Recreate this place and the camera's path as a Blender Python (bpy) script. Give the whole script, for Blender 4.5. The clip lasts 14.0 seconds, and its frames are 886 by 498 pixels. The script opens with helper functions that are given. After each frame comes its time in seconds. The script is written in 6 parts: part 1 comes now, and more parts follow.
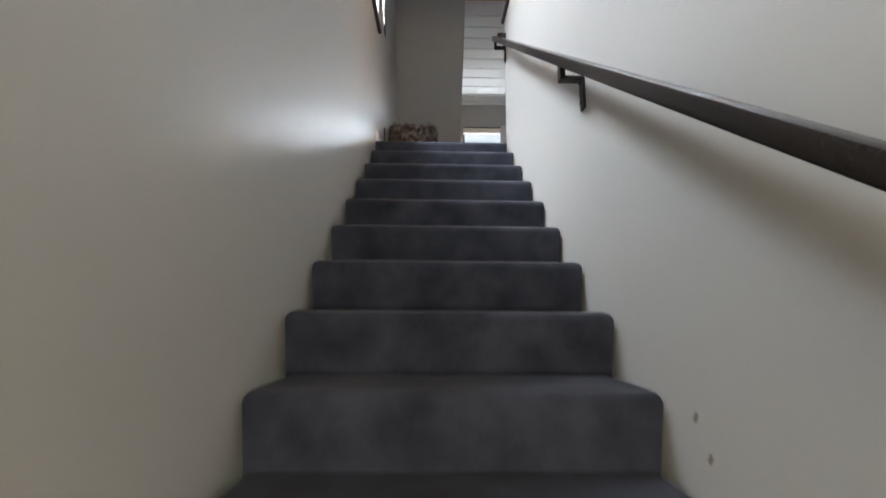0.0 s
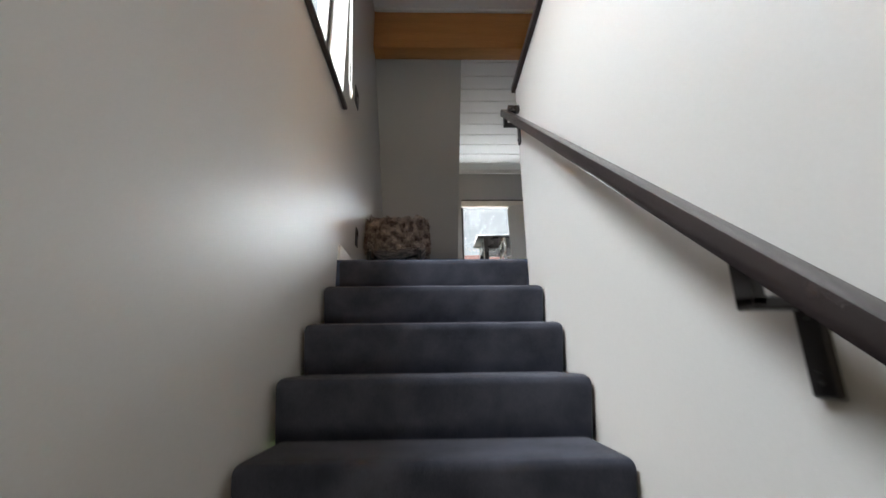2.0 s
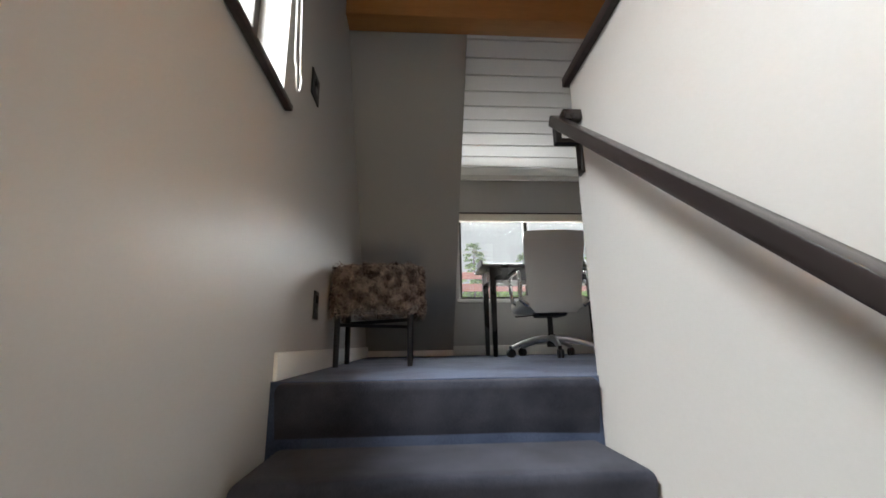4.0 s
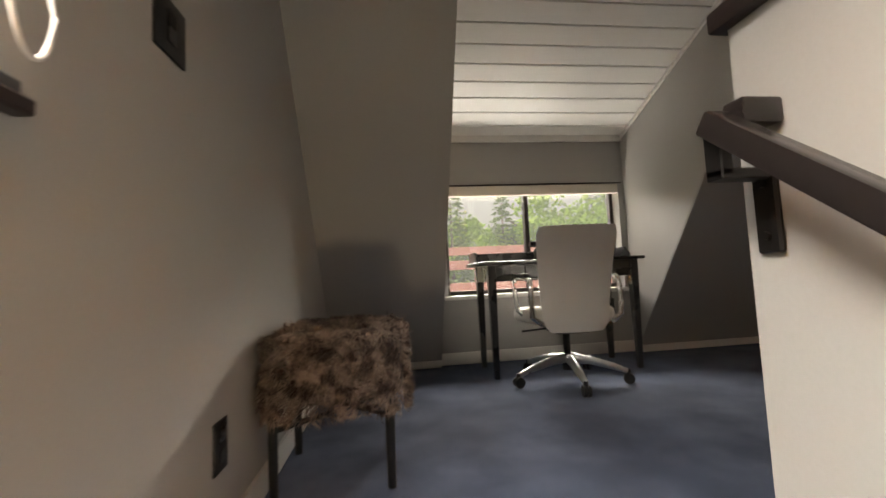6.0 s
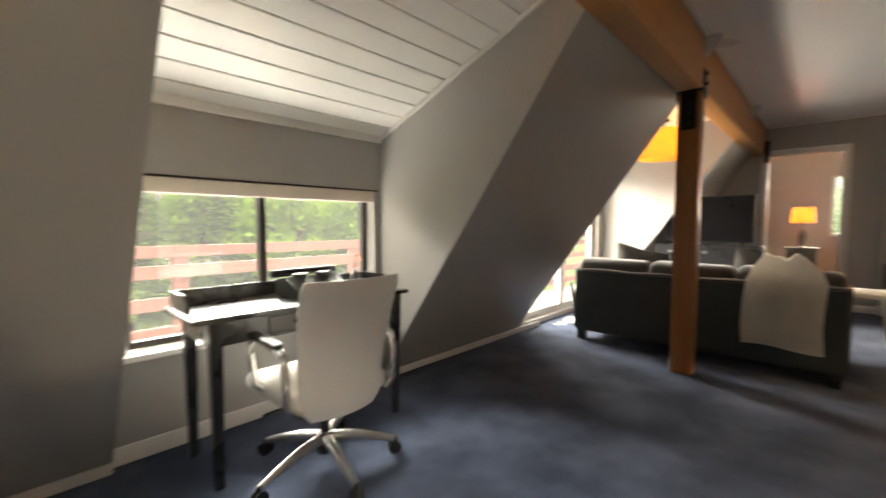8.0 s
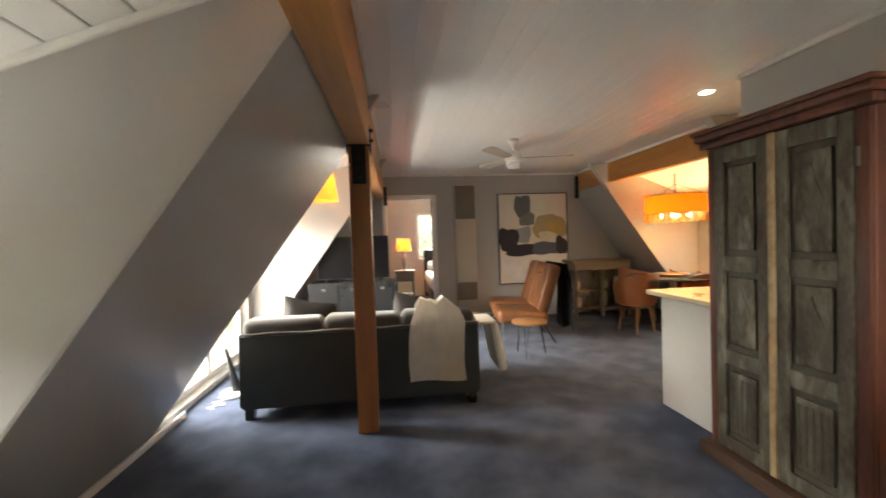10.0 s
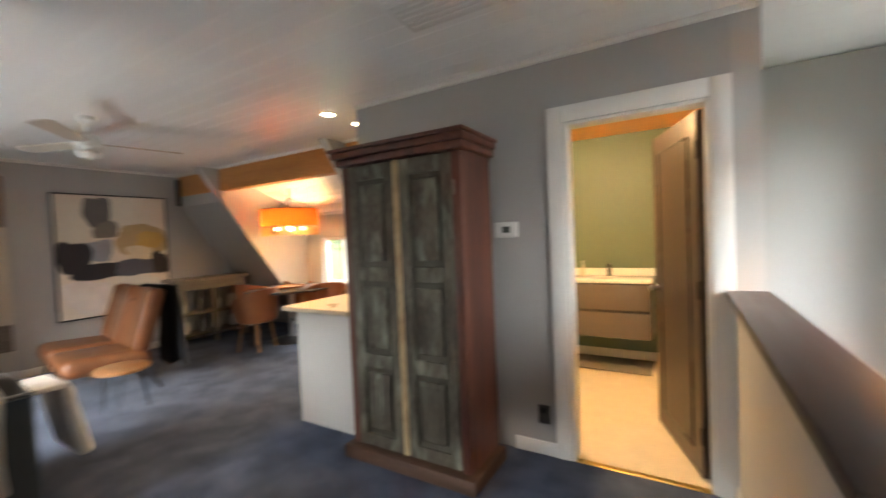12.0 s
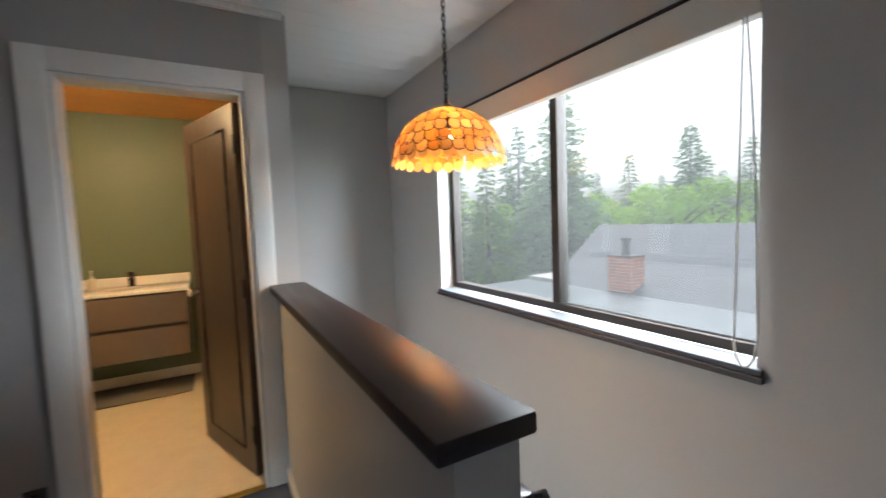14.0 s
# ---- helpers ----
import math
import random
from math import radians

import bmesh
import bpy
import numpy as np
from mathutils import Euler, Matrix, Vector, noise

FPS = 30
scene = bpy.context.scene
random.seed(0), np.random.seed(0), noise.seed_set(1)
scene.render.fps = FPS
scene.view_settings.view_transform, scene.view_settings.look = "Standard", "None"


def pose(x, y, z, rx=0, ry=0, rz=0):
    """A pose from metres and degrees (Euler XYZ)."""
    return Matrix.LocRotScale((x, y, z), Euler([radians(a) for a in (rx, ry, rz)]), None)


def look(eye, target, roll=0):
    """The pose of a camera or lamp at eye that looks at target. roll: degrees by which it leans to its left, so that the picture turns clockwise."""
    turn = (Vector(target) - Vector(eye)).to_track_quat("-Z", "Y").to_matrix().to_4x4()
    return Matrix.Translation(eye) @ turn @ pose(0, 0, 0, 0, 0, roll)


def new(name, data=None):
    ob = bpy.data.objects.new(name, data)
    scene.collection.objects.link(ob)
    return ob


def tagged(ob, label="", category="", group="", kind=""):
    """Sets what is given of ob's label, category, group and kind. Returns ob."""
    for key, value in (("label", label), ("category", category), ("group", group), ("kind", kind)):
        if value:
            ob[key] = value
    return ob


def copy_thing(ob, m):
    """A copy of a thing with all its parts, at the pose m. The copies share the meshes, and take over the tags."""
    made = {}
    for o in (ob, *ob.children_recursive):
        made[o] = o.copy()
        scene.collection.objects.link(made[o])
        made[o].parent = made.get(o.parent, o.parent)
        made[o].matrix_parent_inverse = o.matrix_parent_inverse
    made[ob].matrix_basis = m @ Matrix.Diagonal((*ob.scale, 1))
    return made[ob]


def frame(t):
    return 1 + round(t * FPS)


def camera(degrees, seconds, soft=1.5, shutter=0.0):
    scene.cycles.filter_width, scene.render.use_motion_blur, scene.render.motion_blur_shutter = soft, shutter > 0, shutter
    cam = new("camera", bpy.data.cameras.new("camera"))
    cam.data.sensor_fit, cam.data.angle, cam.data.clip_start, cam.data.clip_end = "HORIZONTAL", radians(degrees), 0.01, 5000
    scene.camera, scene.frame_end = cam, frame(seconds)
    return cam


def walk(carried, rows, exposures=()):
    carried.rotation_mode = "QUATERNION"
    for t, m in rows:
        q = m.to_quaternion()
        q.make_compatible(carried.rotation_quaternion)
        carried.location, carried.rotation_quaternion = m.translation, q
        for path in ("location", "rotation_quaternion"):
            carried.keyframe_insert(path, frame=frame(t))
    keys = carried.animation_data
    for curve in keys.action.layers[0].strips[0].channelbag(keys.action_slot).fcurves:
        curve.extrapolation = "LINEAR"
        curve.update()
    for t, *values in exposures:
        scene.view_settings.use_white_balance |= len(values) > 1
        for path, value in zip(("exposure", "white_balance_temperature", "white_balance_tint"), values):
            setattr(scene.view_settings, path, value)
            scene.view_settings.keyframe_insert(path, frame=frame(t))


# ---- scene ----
cam = camera(94.7, 14.0, shutter=0.5)
PATH = [
    (0, (-0.048, -2.893, -1.318), (-0.005, -0.921, -0.983), 0.4),
    (0.5, (-0.061, -2.687, -1.113), (-0.006, -0.739, -0.662), -2.0),
    (1, (-0.037, -2.448, -0.896), (0.003, -0.508, -0.412), -2.7),
    (1.5, (-0.018, -2.244, -0.705), (0.111, -0.316, -0.189), -1.2),
    (2, (-0.003, -2.051, -0.515), (0.048, -0.123, 0.017), -0.7),
    (2.5, (-0.082, -1.859, -0.395), (0.084, 0.058, 0.151), -1.4),
    (3, (-0.093, -1.66, -0.222), (0.075, 0.255, 0.328), 0.2),
    (5.5, (-0.037, -0.723, 0.512), (0.042, 1.267, 0.703), -3.3),
    (6, (-0.077, -0.557, 0.642), (0.178, 1.421, 0.783), -2.8),
    (6.5, (-0.079, -0.414, 0.731), (0.315, 1.544, 0.829), -1.7),
    (7, (-0.047, -0.229, 0.856), (0.473, 1.702, 0.864), -0.6),
    (7.5, (-0.095, -0.016, 0.991), (0.929, 1.701, 0.947), 0.7),
    (8, (-0.01, 0.153, 1.105), (1.443, 1.523, 0.984), -0.0),
    (8.5, (0.06, 0.297, 1.193), (1.828, 1.233, 1.156), -0.2),
    (11, (0.659, 0.788, 1.42), (2.425, -0.144, 1.314), -1.9),
    (11.5, (0.732, 0.769, 1.396), (2.239, -0.543, 1.323), -2.4),
    (12, (0.823, 0.716, 1.398), (1.845, -1.002, 1.335), -2.4),
    (12.5, (0.891, 0.645, 1.373), (1.247, -1.322, 1.316), -2.0),
    (13, (0.953, 0.651, 1.383), (0.719, -1.332, 1.281), -2.1),
    (13.5, (0.928, 0.621, 1.372), (0.301, -1.273, 1.244), -2.5),
    (14, (0.892, 0.515, 1.364), (-0.087, -1.223, 1.228), -2.2),
]
walk(cam, [(t, look(eye, target, roll)) for t, eye, target, roll in PATH], [(0, 2.3, 6100, 10), (1.5, 2.2, 6250, 10), (3, 2.02, 6500, 10), (5.5, 1.95, 7500, 13), (6.5, 2.3, 8400, 14), (7.5, 2.6, 8300, 12), (8.5, 2.95, 7900, 10), (11, 3.3, 7400, 10), (12, 3.3, 6700, 10), (12.5, 3.1, 6400, 10), (13, 2.75, 6100, 10), (14, 2.3, 6100, 10)])

# ---------------------------------------------------------------- light
world = bpy.data.worlds.new("overcast_sky")
scene.world = world
world.use_nodes = True
wn = world.node_tree.nodes
wl = world.node_tree.links
sky = wn.new("ShaderNodeTexSky")
sky.sky_type = "NISHITA"
sky.sun_disc = False
sky.sun_elevation = radians(60)
sky.sun_rotation = radians(233)
sky.air_density, sky.dust_density, sky.ozone_density = 1.0, 6.0, 0.6
pale = wn.new("ShaderNodeHueSaturation")
pale.inputs["Saturation"].default_value = 0.22
wl.new(sky.outputs["Color"], pale.inputs["Color"])
wl.new(pale.outputs["Color"], wn["Background"].inputs["Color"])
wn["Background"].inputs["Strength"].default_value = 0.056

sun = new("sun", bpy.data.lights.new("sun", "SUN"))
sun.data.energy, sun.data.angle, sun.data.color = 0.9, radians(20), (1.0, 0.96, 0.9)
sun.matrix_world = look((0, 0, 30), (12.0, 9.0, 0))


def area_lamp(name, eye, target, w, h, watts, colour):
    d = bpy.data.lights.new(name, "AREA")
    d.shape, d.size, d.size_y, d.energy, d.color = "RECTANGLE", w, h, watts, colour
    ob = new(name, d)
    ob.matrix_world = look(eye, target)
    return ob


def bulb(name, place, watts, colour, radius=0.04):
    d = bpy.data.lights.new(name, "POINT")
    d.energy, d.color, d.shadow_soft_size = watts, colour, radius
    ob = new(name, d)
    ob.location = place
    return ob


DAY = (0.93, 0.97, 1.0)
WARM = (1.0, 0.62, 0.28)
# Unseen area lamps outside the windows, added in place of sky light.
area_lamp("sky_fill_stair", (-1.3, -1.05, 2.95), (0.6, -0.9, 0.4), 2.0, 0.8, 106, DAY)
area_lamp("sky_fill_stair_north", (-3.2, 1.3, 2.3), (1.7, -1.7, 1.1), 3.4, 2.2, 80, DAY)
area_lamp("sky_fill_dormer", (2.6, 7.0, 3.55), (1.0, 1.5, 0.6), 6.5, 2.3, 640, DAY)
area_lamp("sky_fill_living", (7.4, 6.4, 3.0), (3.8, 0.3, 0.4), 3.0, 2.2, 95, DAY)
area_lamp("sky_fill_living_west", (2.4, 6.2, 2.6), (6.4, -1.2, 0.8), 2.0, 1.6, 12, DAY)
area_lamp("sky_fill_dining", (5.6, -4.95, 2.0), (5.4, -2.5, 0.4), 1.0, 0.6, 36, DAY)
area_lamp("sky_fill_bedroom", (11.3, -0.4, 2.3), (8.8, 0.2, 0.6), 1.0, 1.0, 95, DAY)
# Unseen warm lamp behind an assumed opening, added to lift the lower stair.
area_lamp("entry_fill", (0, -5.2, -1.5), (0, -4.1, -2.7), 0.9, 0.9, 25, (1.0, 0.84, 0.62))
# Unseen upward lamps below sill height, added as fill for ground bounce.
area_lamp("bounce_fill_living", (4.7, 2.98, -0.04), (4.8, -1.0, 2.4), 1.8, 0.35, 13, DAY)
area_lamp("bounce_fill_desk", (1.04, 2.86, 0.1), (0.9, -0.6, 2.4), 1.4, 0.3, 7, DAY)
area_lamp("bounce_fill_stair", (-0.95, -1.05, 0.45), (1.2, -0.6, 2.4), 1.9, 0.4, 3, DAY)
bulb("pendant_bulb", (-0.07, -1.11, 1.79), 8.5, (1.0, 0.46, 0.15), 0.05)
bulb("dining_bulb", (5.6, -2.95, 1.62), 2.6, WARM, 0.05)
bulb("dining_bulb_b", (5.6, -3.33, 1.62), 2.6, WARM, 0.05)
bulb("drum_bulb", (5.0, 1.52, 2.0), 1.5, WARM, 0.06)
bulb("bedside_bulb", (9.5, 0.48, 1.25), 2.2, WARM, 0.05)
# Unseen warm bathroom lamps without fittings; the second is added to brighten the ceiling.
area_lamp("bath_ceiling_light", (1.7, -2.35, 2.385), (1.7, -2.35, 0.0), 0.3, 0.3, 5, (1.0, 0.66, 0.30))
bulb("bath_ceiling_fill", (1.7, -2.5, 2.2), 7.5, (1.0, 0.68, 0.33), 0.06)
for k, y in enumerate((-1.755, -2.12)):
    d = bpy.data.lights.new("downlight_bulb", "SPOT")
    d.energy, d.color, d.spot_size, d.spot_blend, d.shadow_soft_size = 11, WARM, radians(110), 0.6, 0.05
    ob = new("downlight_bulb", d)
    ob.matrix_world = look((3.345, y, 2.425), (3.345, y, 0))


# ---------------------------------------------------------------- materials
def ramp_node(nt, stops):
    r = nt.nodes.new("ShaderNodeValToRGB")
    while len(r.color_ramp.elements) < len(stops):
        r.color_ramp.elements.new(0.5)
    for e, (p, c) in zip(r.color_ramp.elements, stops):
        e.position, e.color = p, (*c, 1)
    return r


def material(name, a, b=None, rough=0.6, metal=0.0, scale=4.0, fine=60.0, bump=0.1, depth=0.004,
             stretch=(1, 1, 1), rough_var=0.1, random_value=0.0, sheen=0.0, coat=0.0, spec=0.5, detail=6.0, lo=0.3, hi=0.7):
    """Two-scale mottled colour from a to b, with fine bump."""
    m = bpy.data.materials.new(name)
    m.use_nodes = True
    nt = m.node_tree
    n, l = nt.nodes, nt.links
    p = n["Principled BSDF"]
    b = b or tuple(c * 0.85 for c in a)
    co = n.new("ShaderNodeTexCoord")
    mp = n.new("ShaderNodeMapping")
    mp.inputs["Scale"].default_value = stretch
    l.new(co.outputs["Object"], mp.inputs["Vector"])
    n1 = n.new("ShaderNodeTexNoise")
    n1.inputs["Scale"].default_value, n1.inputs["Detail"].default_value = scale, detail
    n2 = n.new("ShaderNodeTexNoise")
    n2.inputs["Scale"].default_value, n2.inputs["Detail"].default_value = fine, 3.0
    l.new(mp.outputs["Vector"], n1.inputs["Vector"])
    l.new(mp.outputs["Vector"], n2.inputs["Vector"])
    mix = n.new("ShaderNodeMath")
    mix.operation = "MULTIPLY_ADD"
    mix.inputs[1].default_value = 0.35
    l.new(n2.outputs["Fac"], mix.inputs[0])
    half = n.new("ShaderNodeMath")
    half.operation = "MULTIPLY"
    half.inputs[1].default_value = 0.65
    l.new(n1.outputs["Fac"], half.inputs[0])
    l.new(half.outputs[0], mix.inputs[2])
    r = ramp_node(nt, ((lo, b), (hi, a)))
    l.new(mix.outputs[0], r.inputs["Fac"])
    colour = r.outputs["Color"]
    if random_value:
        info = n.new("ShaderNodeObjectInfo")
        hsv = n.new("ShaderNodeHueSaturation")
        rng = n.new("ShaderNodeMapRange")
        rng.inputs["To Min"].default_value, rng.inputs["To Max"].default_value = 1 - random_value, 1 + random_value
        l.new(info.outputs["Random"], rng.inputs["Value"])
        l.new(rng.outputs["Result"], hsv.inputs["Value"])
        l.new(colour, hsv.inputs["Color"])
        colour = hsv.outputs["Color"]
    l.new(colour, p.inputs["Base Color"])
    rr = n.new("ShaderNodeMapRange")
    rr.inputs["To Min"].default_value = max(0.02, rough - rough_var)
    rr.inputs["To Max"].default_value = min(1, rough + rough_var)
    l.new(n1.outputs["Fac"], rr.inputs["Value"])
    l.new(rr.outputs["Result"], p.inputs["Roughness"])
    p.inputs["Metallic"].default_value = metal
    p.inputs["Sheen Weight"].default_value = sheen
    p.inputs["Coat Weight"].default_value = coat
    p.inputs["Specular IOR Level"].default_value = spec
    if bump:
        bp = n.new("ShaderNodeBump")
        bp.inputs["Strength"].default_value, bp.inputs["Distance"].default_value = bump, depth
        l.new(mix.outputs[0], bp.inputs["Height"])
        l.new(bp.outputs["Normal"], p.inputs["Normal"])
    return m


def glowing(name, colour, strength):
    m = bpy.data.materials.new(name)
    m.use_nodes = True
    p = m.node_tree.nodes["Principled BSDF"]
    p.inputs["Base Color"].default_value = (*colour, 1)
    p.inputs["Emission Color"].default_value = (*colour, 1)
    p.inputs["Emission Strength"].default_value = strength
    return m


def shade_cloth(name, colour, through_amount, rough=0.8):
    """Thin cloth or shell that lets the bulb's light through."""
    m = bpy.data.materials.new(name)
    m.use_nodes = True
    nt = m.node_tree
    n, l = nt.nodes, nt.links
    p = n["Principled BSDF"]
    p.inputs["Base Color"].default_value = (*colour, 1)
    p.inputs["Roughness"].default_value = rough
    noise_tex = n.new("ShaderNodeTexNoise")
    noise_tex.inputs["Scale"].default_value = 40
    r = ramp_node(nt, ((0.3, tuple(c * 0.7 for c in colour)), (0.7, colour)))
    info = n.new("ShaderNodeObjectInfo")
    hsv = n.new("ShaderNodeHueSaturation")
    rng = n.new("ShaderNodeMapRange")
    rng.inputs["To Min"].default_value, rng.inputs["To Max"].default_value = 0.55, 1.35
    l.new(info.outputs["Random"], rng.inputs["Value"])
    l.new(rng.outputs["Result"], hsv.inputs["Value"])
    l.new(noise_tex.outputs["Fac"], r.inputs["Fac"])
    l.new(r.outputs["Color"], hsv.inputs["Color"])
    l.new(hsv.outputs["Color"], p.inputs["Base Color"])
    tr = n.new("ShaderNodeBsdfTranslucent")
    l.new(hsv.outputs["Color"], tr.inputs["Color"])
    mx = n.new("ShaderNodeMixShader")
    mx.inputs[0].default_value = through_amount
    l.new(p.outputs[0], mx.inputs[1])
    l.new(tr.outputs[0], mx.inputs[2])
    l.new(mx.outputs[0], n["Material Output"].inputs["Surface"])
    return m


def clear_glass(name, tint=(0.96, 0.98, 0.97), gloss=0.06, haze=0.014):
    m = bpy.data.materials.new(name)
    m.use_nodes = True
    nt = m.node_tree
    n, l = nt.nodes, nt.links
    t = n.new("ShaderNodeBsdfTransparent")
    t.inputs["Color"].default_value = (*tint, 1)
    g = n.new("ShaderNodeBsdfGlossy")
    g.inputs["Roughness"].default_value = 0.02
    mx = n.new("ShaderNodeMixShader")
    mx.inputs[0].default_value = gloss
    l.new(t.outputs[0], mx.inputs[1])
    l.new(g.outputs[0], mx.inputs[2])
    # Translucent veil mixed in to imitate the washed-out brightness of the view.
    veil = n.new("ShaderNodeBsdfTranslucent")
    veil.inputs["Color"].default_value = (0.9, 0.94, 0.95, 1)
    veil_tex = n.new("ShaderNodeTexNoise")
    veil_tex.inputs["Scale"].default_value = 1.6
    rng = n.new("ShaderNodeMapRange")
    rng.inputs["To Min"].default_value, rng.inputs["To Max"].default_value = haze * 0.8, haze * 1.2
    l.new(veil_tex.outputs["Fac"], rng.inputs["Value"])
    mx2 = n.new("ShaderNodeMixShader")
    l.new(rng.outputs["Result"], mx2.inputs[0])
    l.new(mx.outputs[0], mx2.inputs[1])
    l.new(veil.outputs[0], mx2.inputs[2])
    l.new(mx2.outputs[0], n["Material Output"].inputs["Surface"])
    return m


PAINT = material("grey_wall_paint", (0.405, 0.398, 0.385), (0.37, 0.363, 0.352), rough=0.43, scale=1.2, fine=140, bump=0.06, depth=0.002)
# Lighter copy of the same wall paint, with brighter light put into its colour.
PAINT_LIT = material("grey_wall_paint_lit", (0.455, 0.447, 0.43), (0.42, 0.412, 0.396), rough=0.45, scale=1.0, fine=140, bump=0.06, depth=0.002)
CEIL = material("white_ceiling_paint", (0.82, 0.81, 0.79), (0.77, 0.76, 0.74), rough=0.32, scale=1.5, fine=90, bump=0.05, depth=0.002)
TRIM = material("white_trim_paint", (0.76, 0.75, 0.72), (0.7, 0.69, 0.66), rough=0.35, scale=2, fine=80, bump=0.04, depth=0.001)
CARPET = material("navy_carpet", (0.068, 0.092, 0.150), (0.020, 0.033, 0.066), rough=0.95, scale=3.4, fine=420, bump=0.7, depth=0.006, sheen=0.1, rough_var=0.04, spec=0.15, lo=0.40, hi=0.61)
# Darker, greyer copy of the navy carpet, used on the stair.
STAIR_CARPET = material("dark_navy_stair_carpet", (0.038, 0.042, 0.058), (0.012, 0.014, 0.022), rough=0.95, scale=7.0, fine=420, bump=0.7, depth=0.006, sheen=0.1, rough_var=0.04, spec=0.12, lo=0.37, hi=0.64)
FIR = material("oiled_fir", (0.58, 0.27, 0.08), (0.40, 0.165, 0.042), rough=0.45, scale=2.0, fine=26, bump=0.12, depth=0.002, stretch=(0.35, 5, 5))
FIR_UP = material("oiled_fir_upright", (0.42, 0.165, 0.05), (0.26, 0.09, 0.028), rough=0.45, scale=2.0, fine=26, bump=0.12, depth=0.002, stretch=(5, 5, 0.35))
BLACK = material("black_metal", (0.018, 0.016, 0.016), (0.010, 0.009, 0.009), rough=0.4, metal=0.4, scale=6, fine=80, bump=0.05)
DARKWOOD = material("dark_stained_wood", (0.032, 0.020, 0.019), (0.018, 0.011, 0.011), rough=0.36, scale=3, fine=40, bump=0.06, depth=0.002, stretch=(6, 0.5, 6))
BLACKWOOD = material("black_lacquered_wood", (0.022, 0.022, 0.024), (0.012, 0.012, 0.013), rough=0.28, scale=3, fine=40, bump=0.04, depth=0.001)
GLASS = clear_glass("window_glass")
ALU = material("dark_bronze_aluminium", (0.06, 0.052, 0.048), (0.04, 0.034, 0.03), rough=0.4, metal=0.6, scale=5, fine=60, bump=0.03)


# ---------------------------------------------------------------- building helpers
def box(bm, x0, x1, y0, y1, z0, z1, bevel=0.0, seg=2, m=None):
    r = bmesh.ops.create_cube(bm, size=1.0)
    vs = r["verts"]
    bmesh.ops.scale(bm, vec=(x1 - x0, y1 - y0, z1 - z0), verts=vs)
    bmesh.ops.translate(bm, vec=((x0 + x1) / 2, (y0 + y1) / 2, (z0 + z1) / 2), verts=vs)
    if bevel:
        es = {e for v in vs for e in v.link_edges}
        rb = bmesh.ops.bevel(bm, geom=list(es), offset=bevel, segments=seg, profile=0.5, affect="EDGES")
        vs = list({v for f in rb["faces"] for v in f.verts} | {v for v in vs if v.is_valid})
    if m is not None:
        bmesh.ops.transform(bm, matrix=m, verts=vs)
    return vs


def cyl(bm, a, b, r0, r1=None, seg=16, caps=True):
    a, b = Vector(a), Vector(b)
    d = b - a
    m = Matrix.Translation((a + b) / 2) @ d.to_track_quat("Z", "Y").to_matrix().to_4x4()
    return bmesh.ops.create_cone(bm, cap_ends=caps, segments=seg, radius1=r0, radius2=r0 if r1 is None else r1, depth=d.length, matrix=m)["verts"]


def ball(bm, c, rx, ry=None, rz=None, u=16, v=10):
    ry, rz = ry or rx, rz or rx
    return bmesh.ops.create_uvsphere(bm, u_segments=u, v_segments=v, radius=1.0, matrix=Matrix.Translation(c) @ Matrix.Diagonal((rx, ry, rz, 1)))["verts"]


def sweep(bm, path, r, seg=8, closed=False):
    """A tube along a list of points."""
    pts = [Vector(p) for p in path]
    rings = []
    n = len(pts)
    for i, p in enumerate(pts):
        if closed:
            d = pts[(i + 1) % n] - pts[i - 1]
        else:
            d = pts[min(i + 1, n - 1)] - pts[max(i - 1, 0)]
        q = d.to_track_quat("Z", "Y")
        rr = r[i] if isinstance(r, (list, tuple)) else r
        rings.append([bm.verts.new(p + q @ Vector((math.cos(2 * math.pi * k / seg) * rr, math.sin(2 * math.pi * k / seg) * rr, 0))) for k in range(seg)])
    for i in range(n if closed else n - 1):
        a, b = rings[i], rings[(i + 1) % n]
        for k in range(seg):
            bm.faces.new((a[k], a[(k + 1) % seg], b[(k + 1) % seg], b[k]))
    if not closed:
        bm.faces.new(list(reversed(rings[0])))
        bm.faces.new(rings[-1])
    return rings


def lathe(bm, profile, centre=(0, 0, 0), seg=24):
    """A turned shape from (radius, height) pairs."""
    rings = []
    for r, z in profile:
        rings.append([bm.verts.new((centre[0] + math.cos(2 * math.pi * k / seg) * r, centre[1] + math.sin(2 * math.pi * k / seg) * r, centre[2] + z)) for k in range(seg)])
    for a, b in zip(rings, rings[1:]):
        for k in range(seg):
            bm.faces.new((a[k], a[(k + 1) % seg], b[(k + 1) % seg], b[k]))
    bm.faces.new(list(reversed(rings[0])))
    bm.faces.new(rings[-1])


def prism(bm, pts, axis, lo, hi):
    """An outline of (u, v) pairs pushed along an axis: x takes (y, z), y takes (x, z), z takes (x, y)."""
    def at(u, v, w):
        return {"x": (w, u, v), "y": (u, w, v), "z": (u, v, w)}[axis]
    a = [bm.verts.new(at(u, v, lo)) for u, v in pts]
    b = [bm.verts.new(at(u, v, hi)) for u, v in pts]
    bm.faces.new(a)
    bm.faces.new(list(reversed(b)))
    n = len(pts)
    for i in range(n):
        bm.faces.new((a[i], b[i], b[(i + 1) % n], a[(i + 1) % n]))
    return a + b


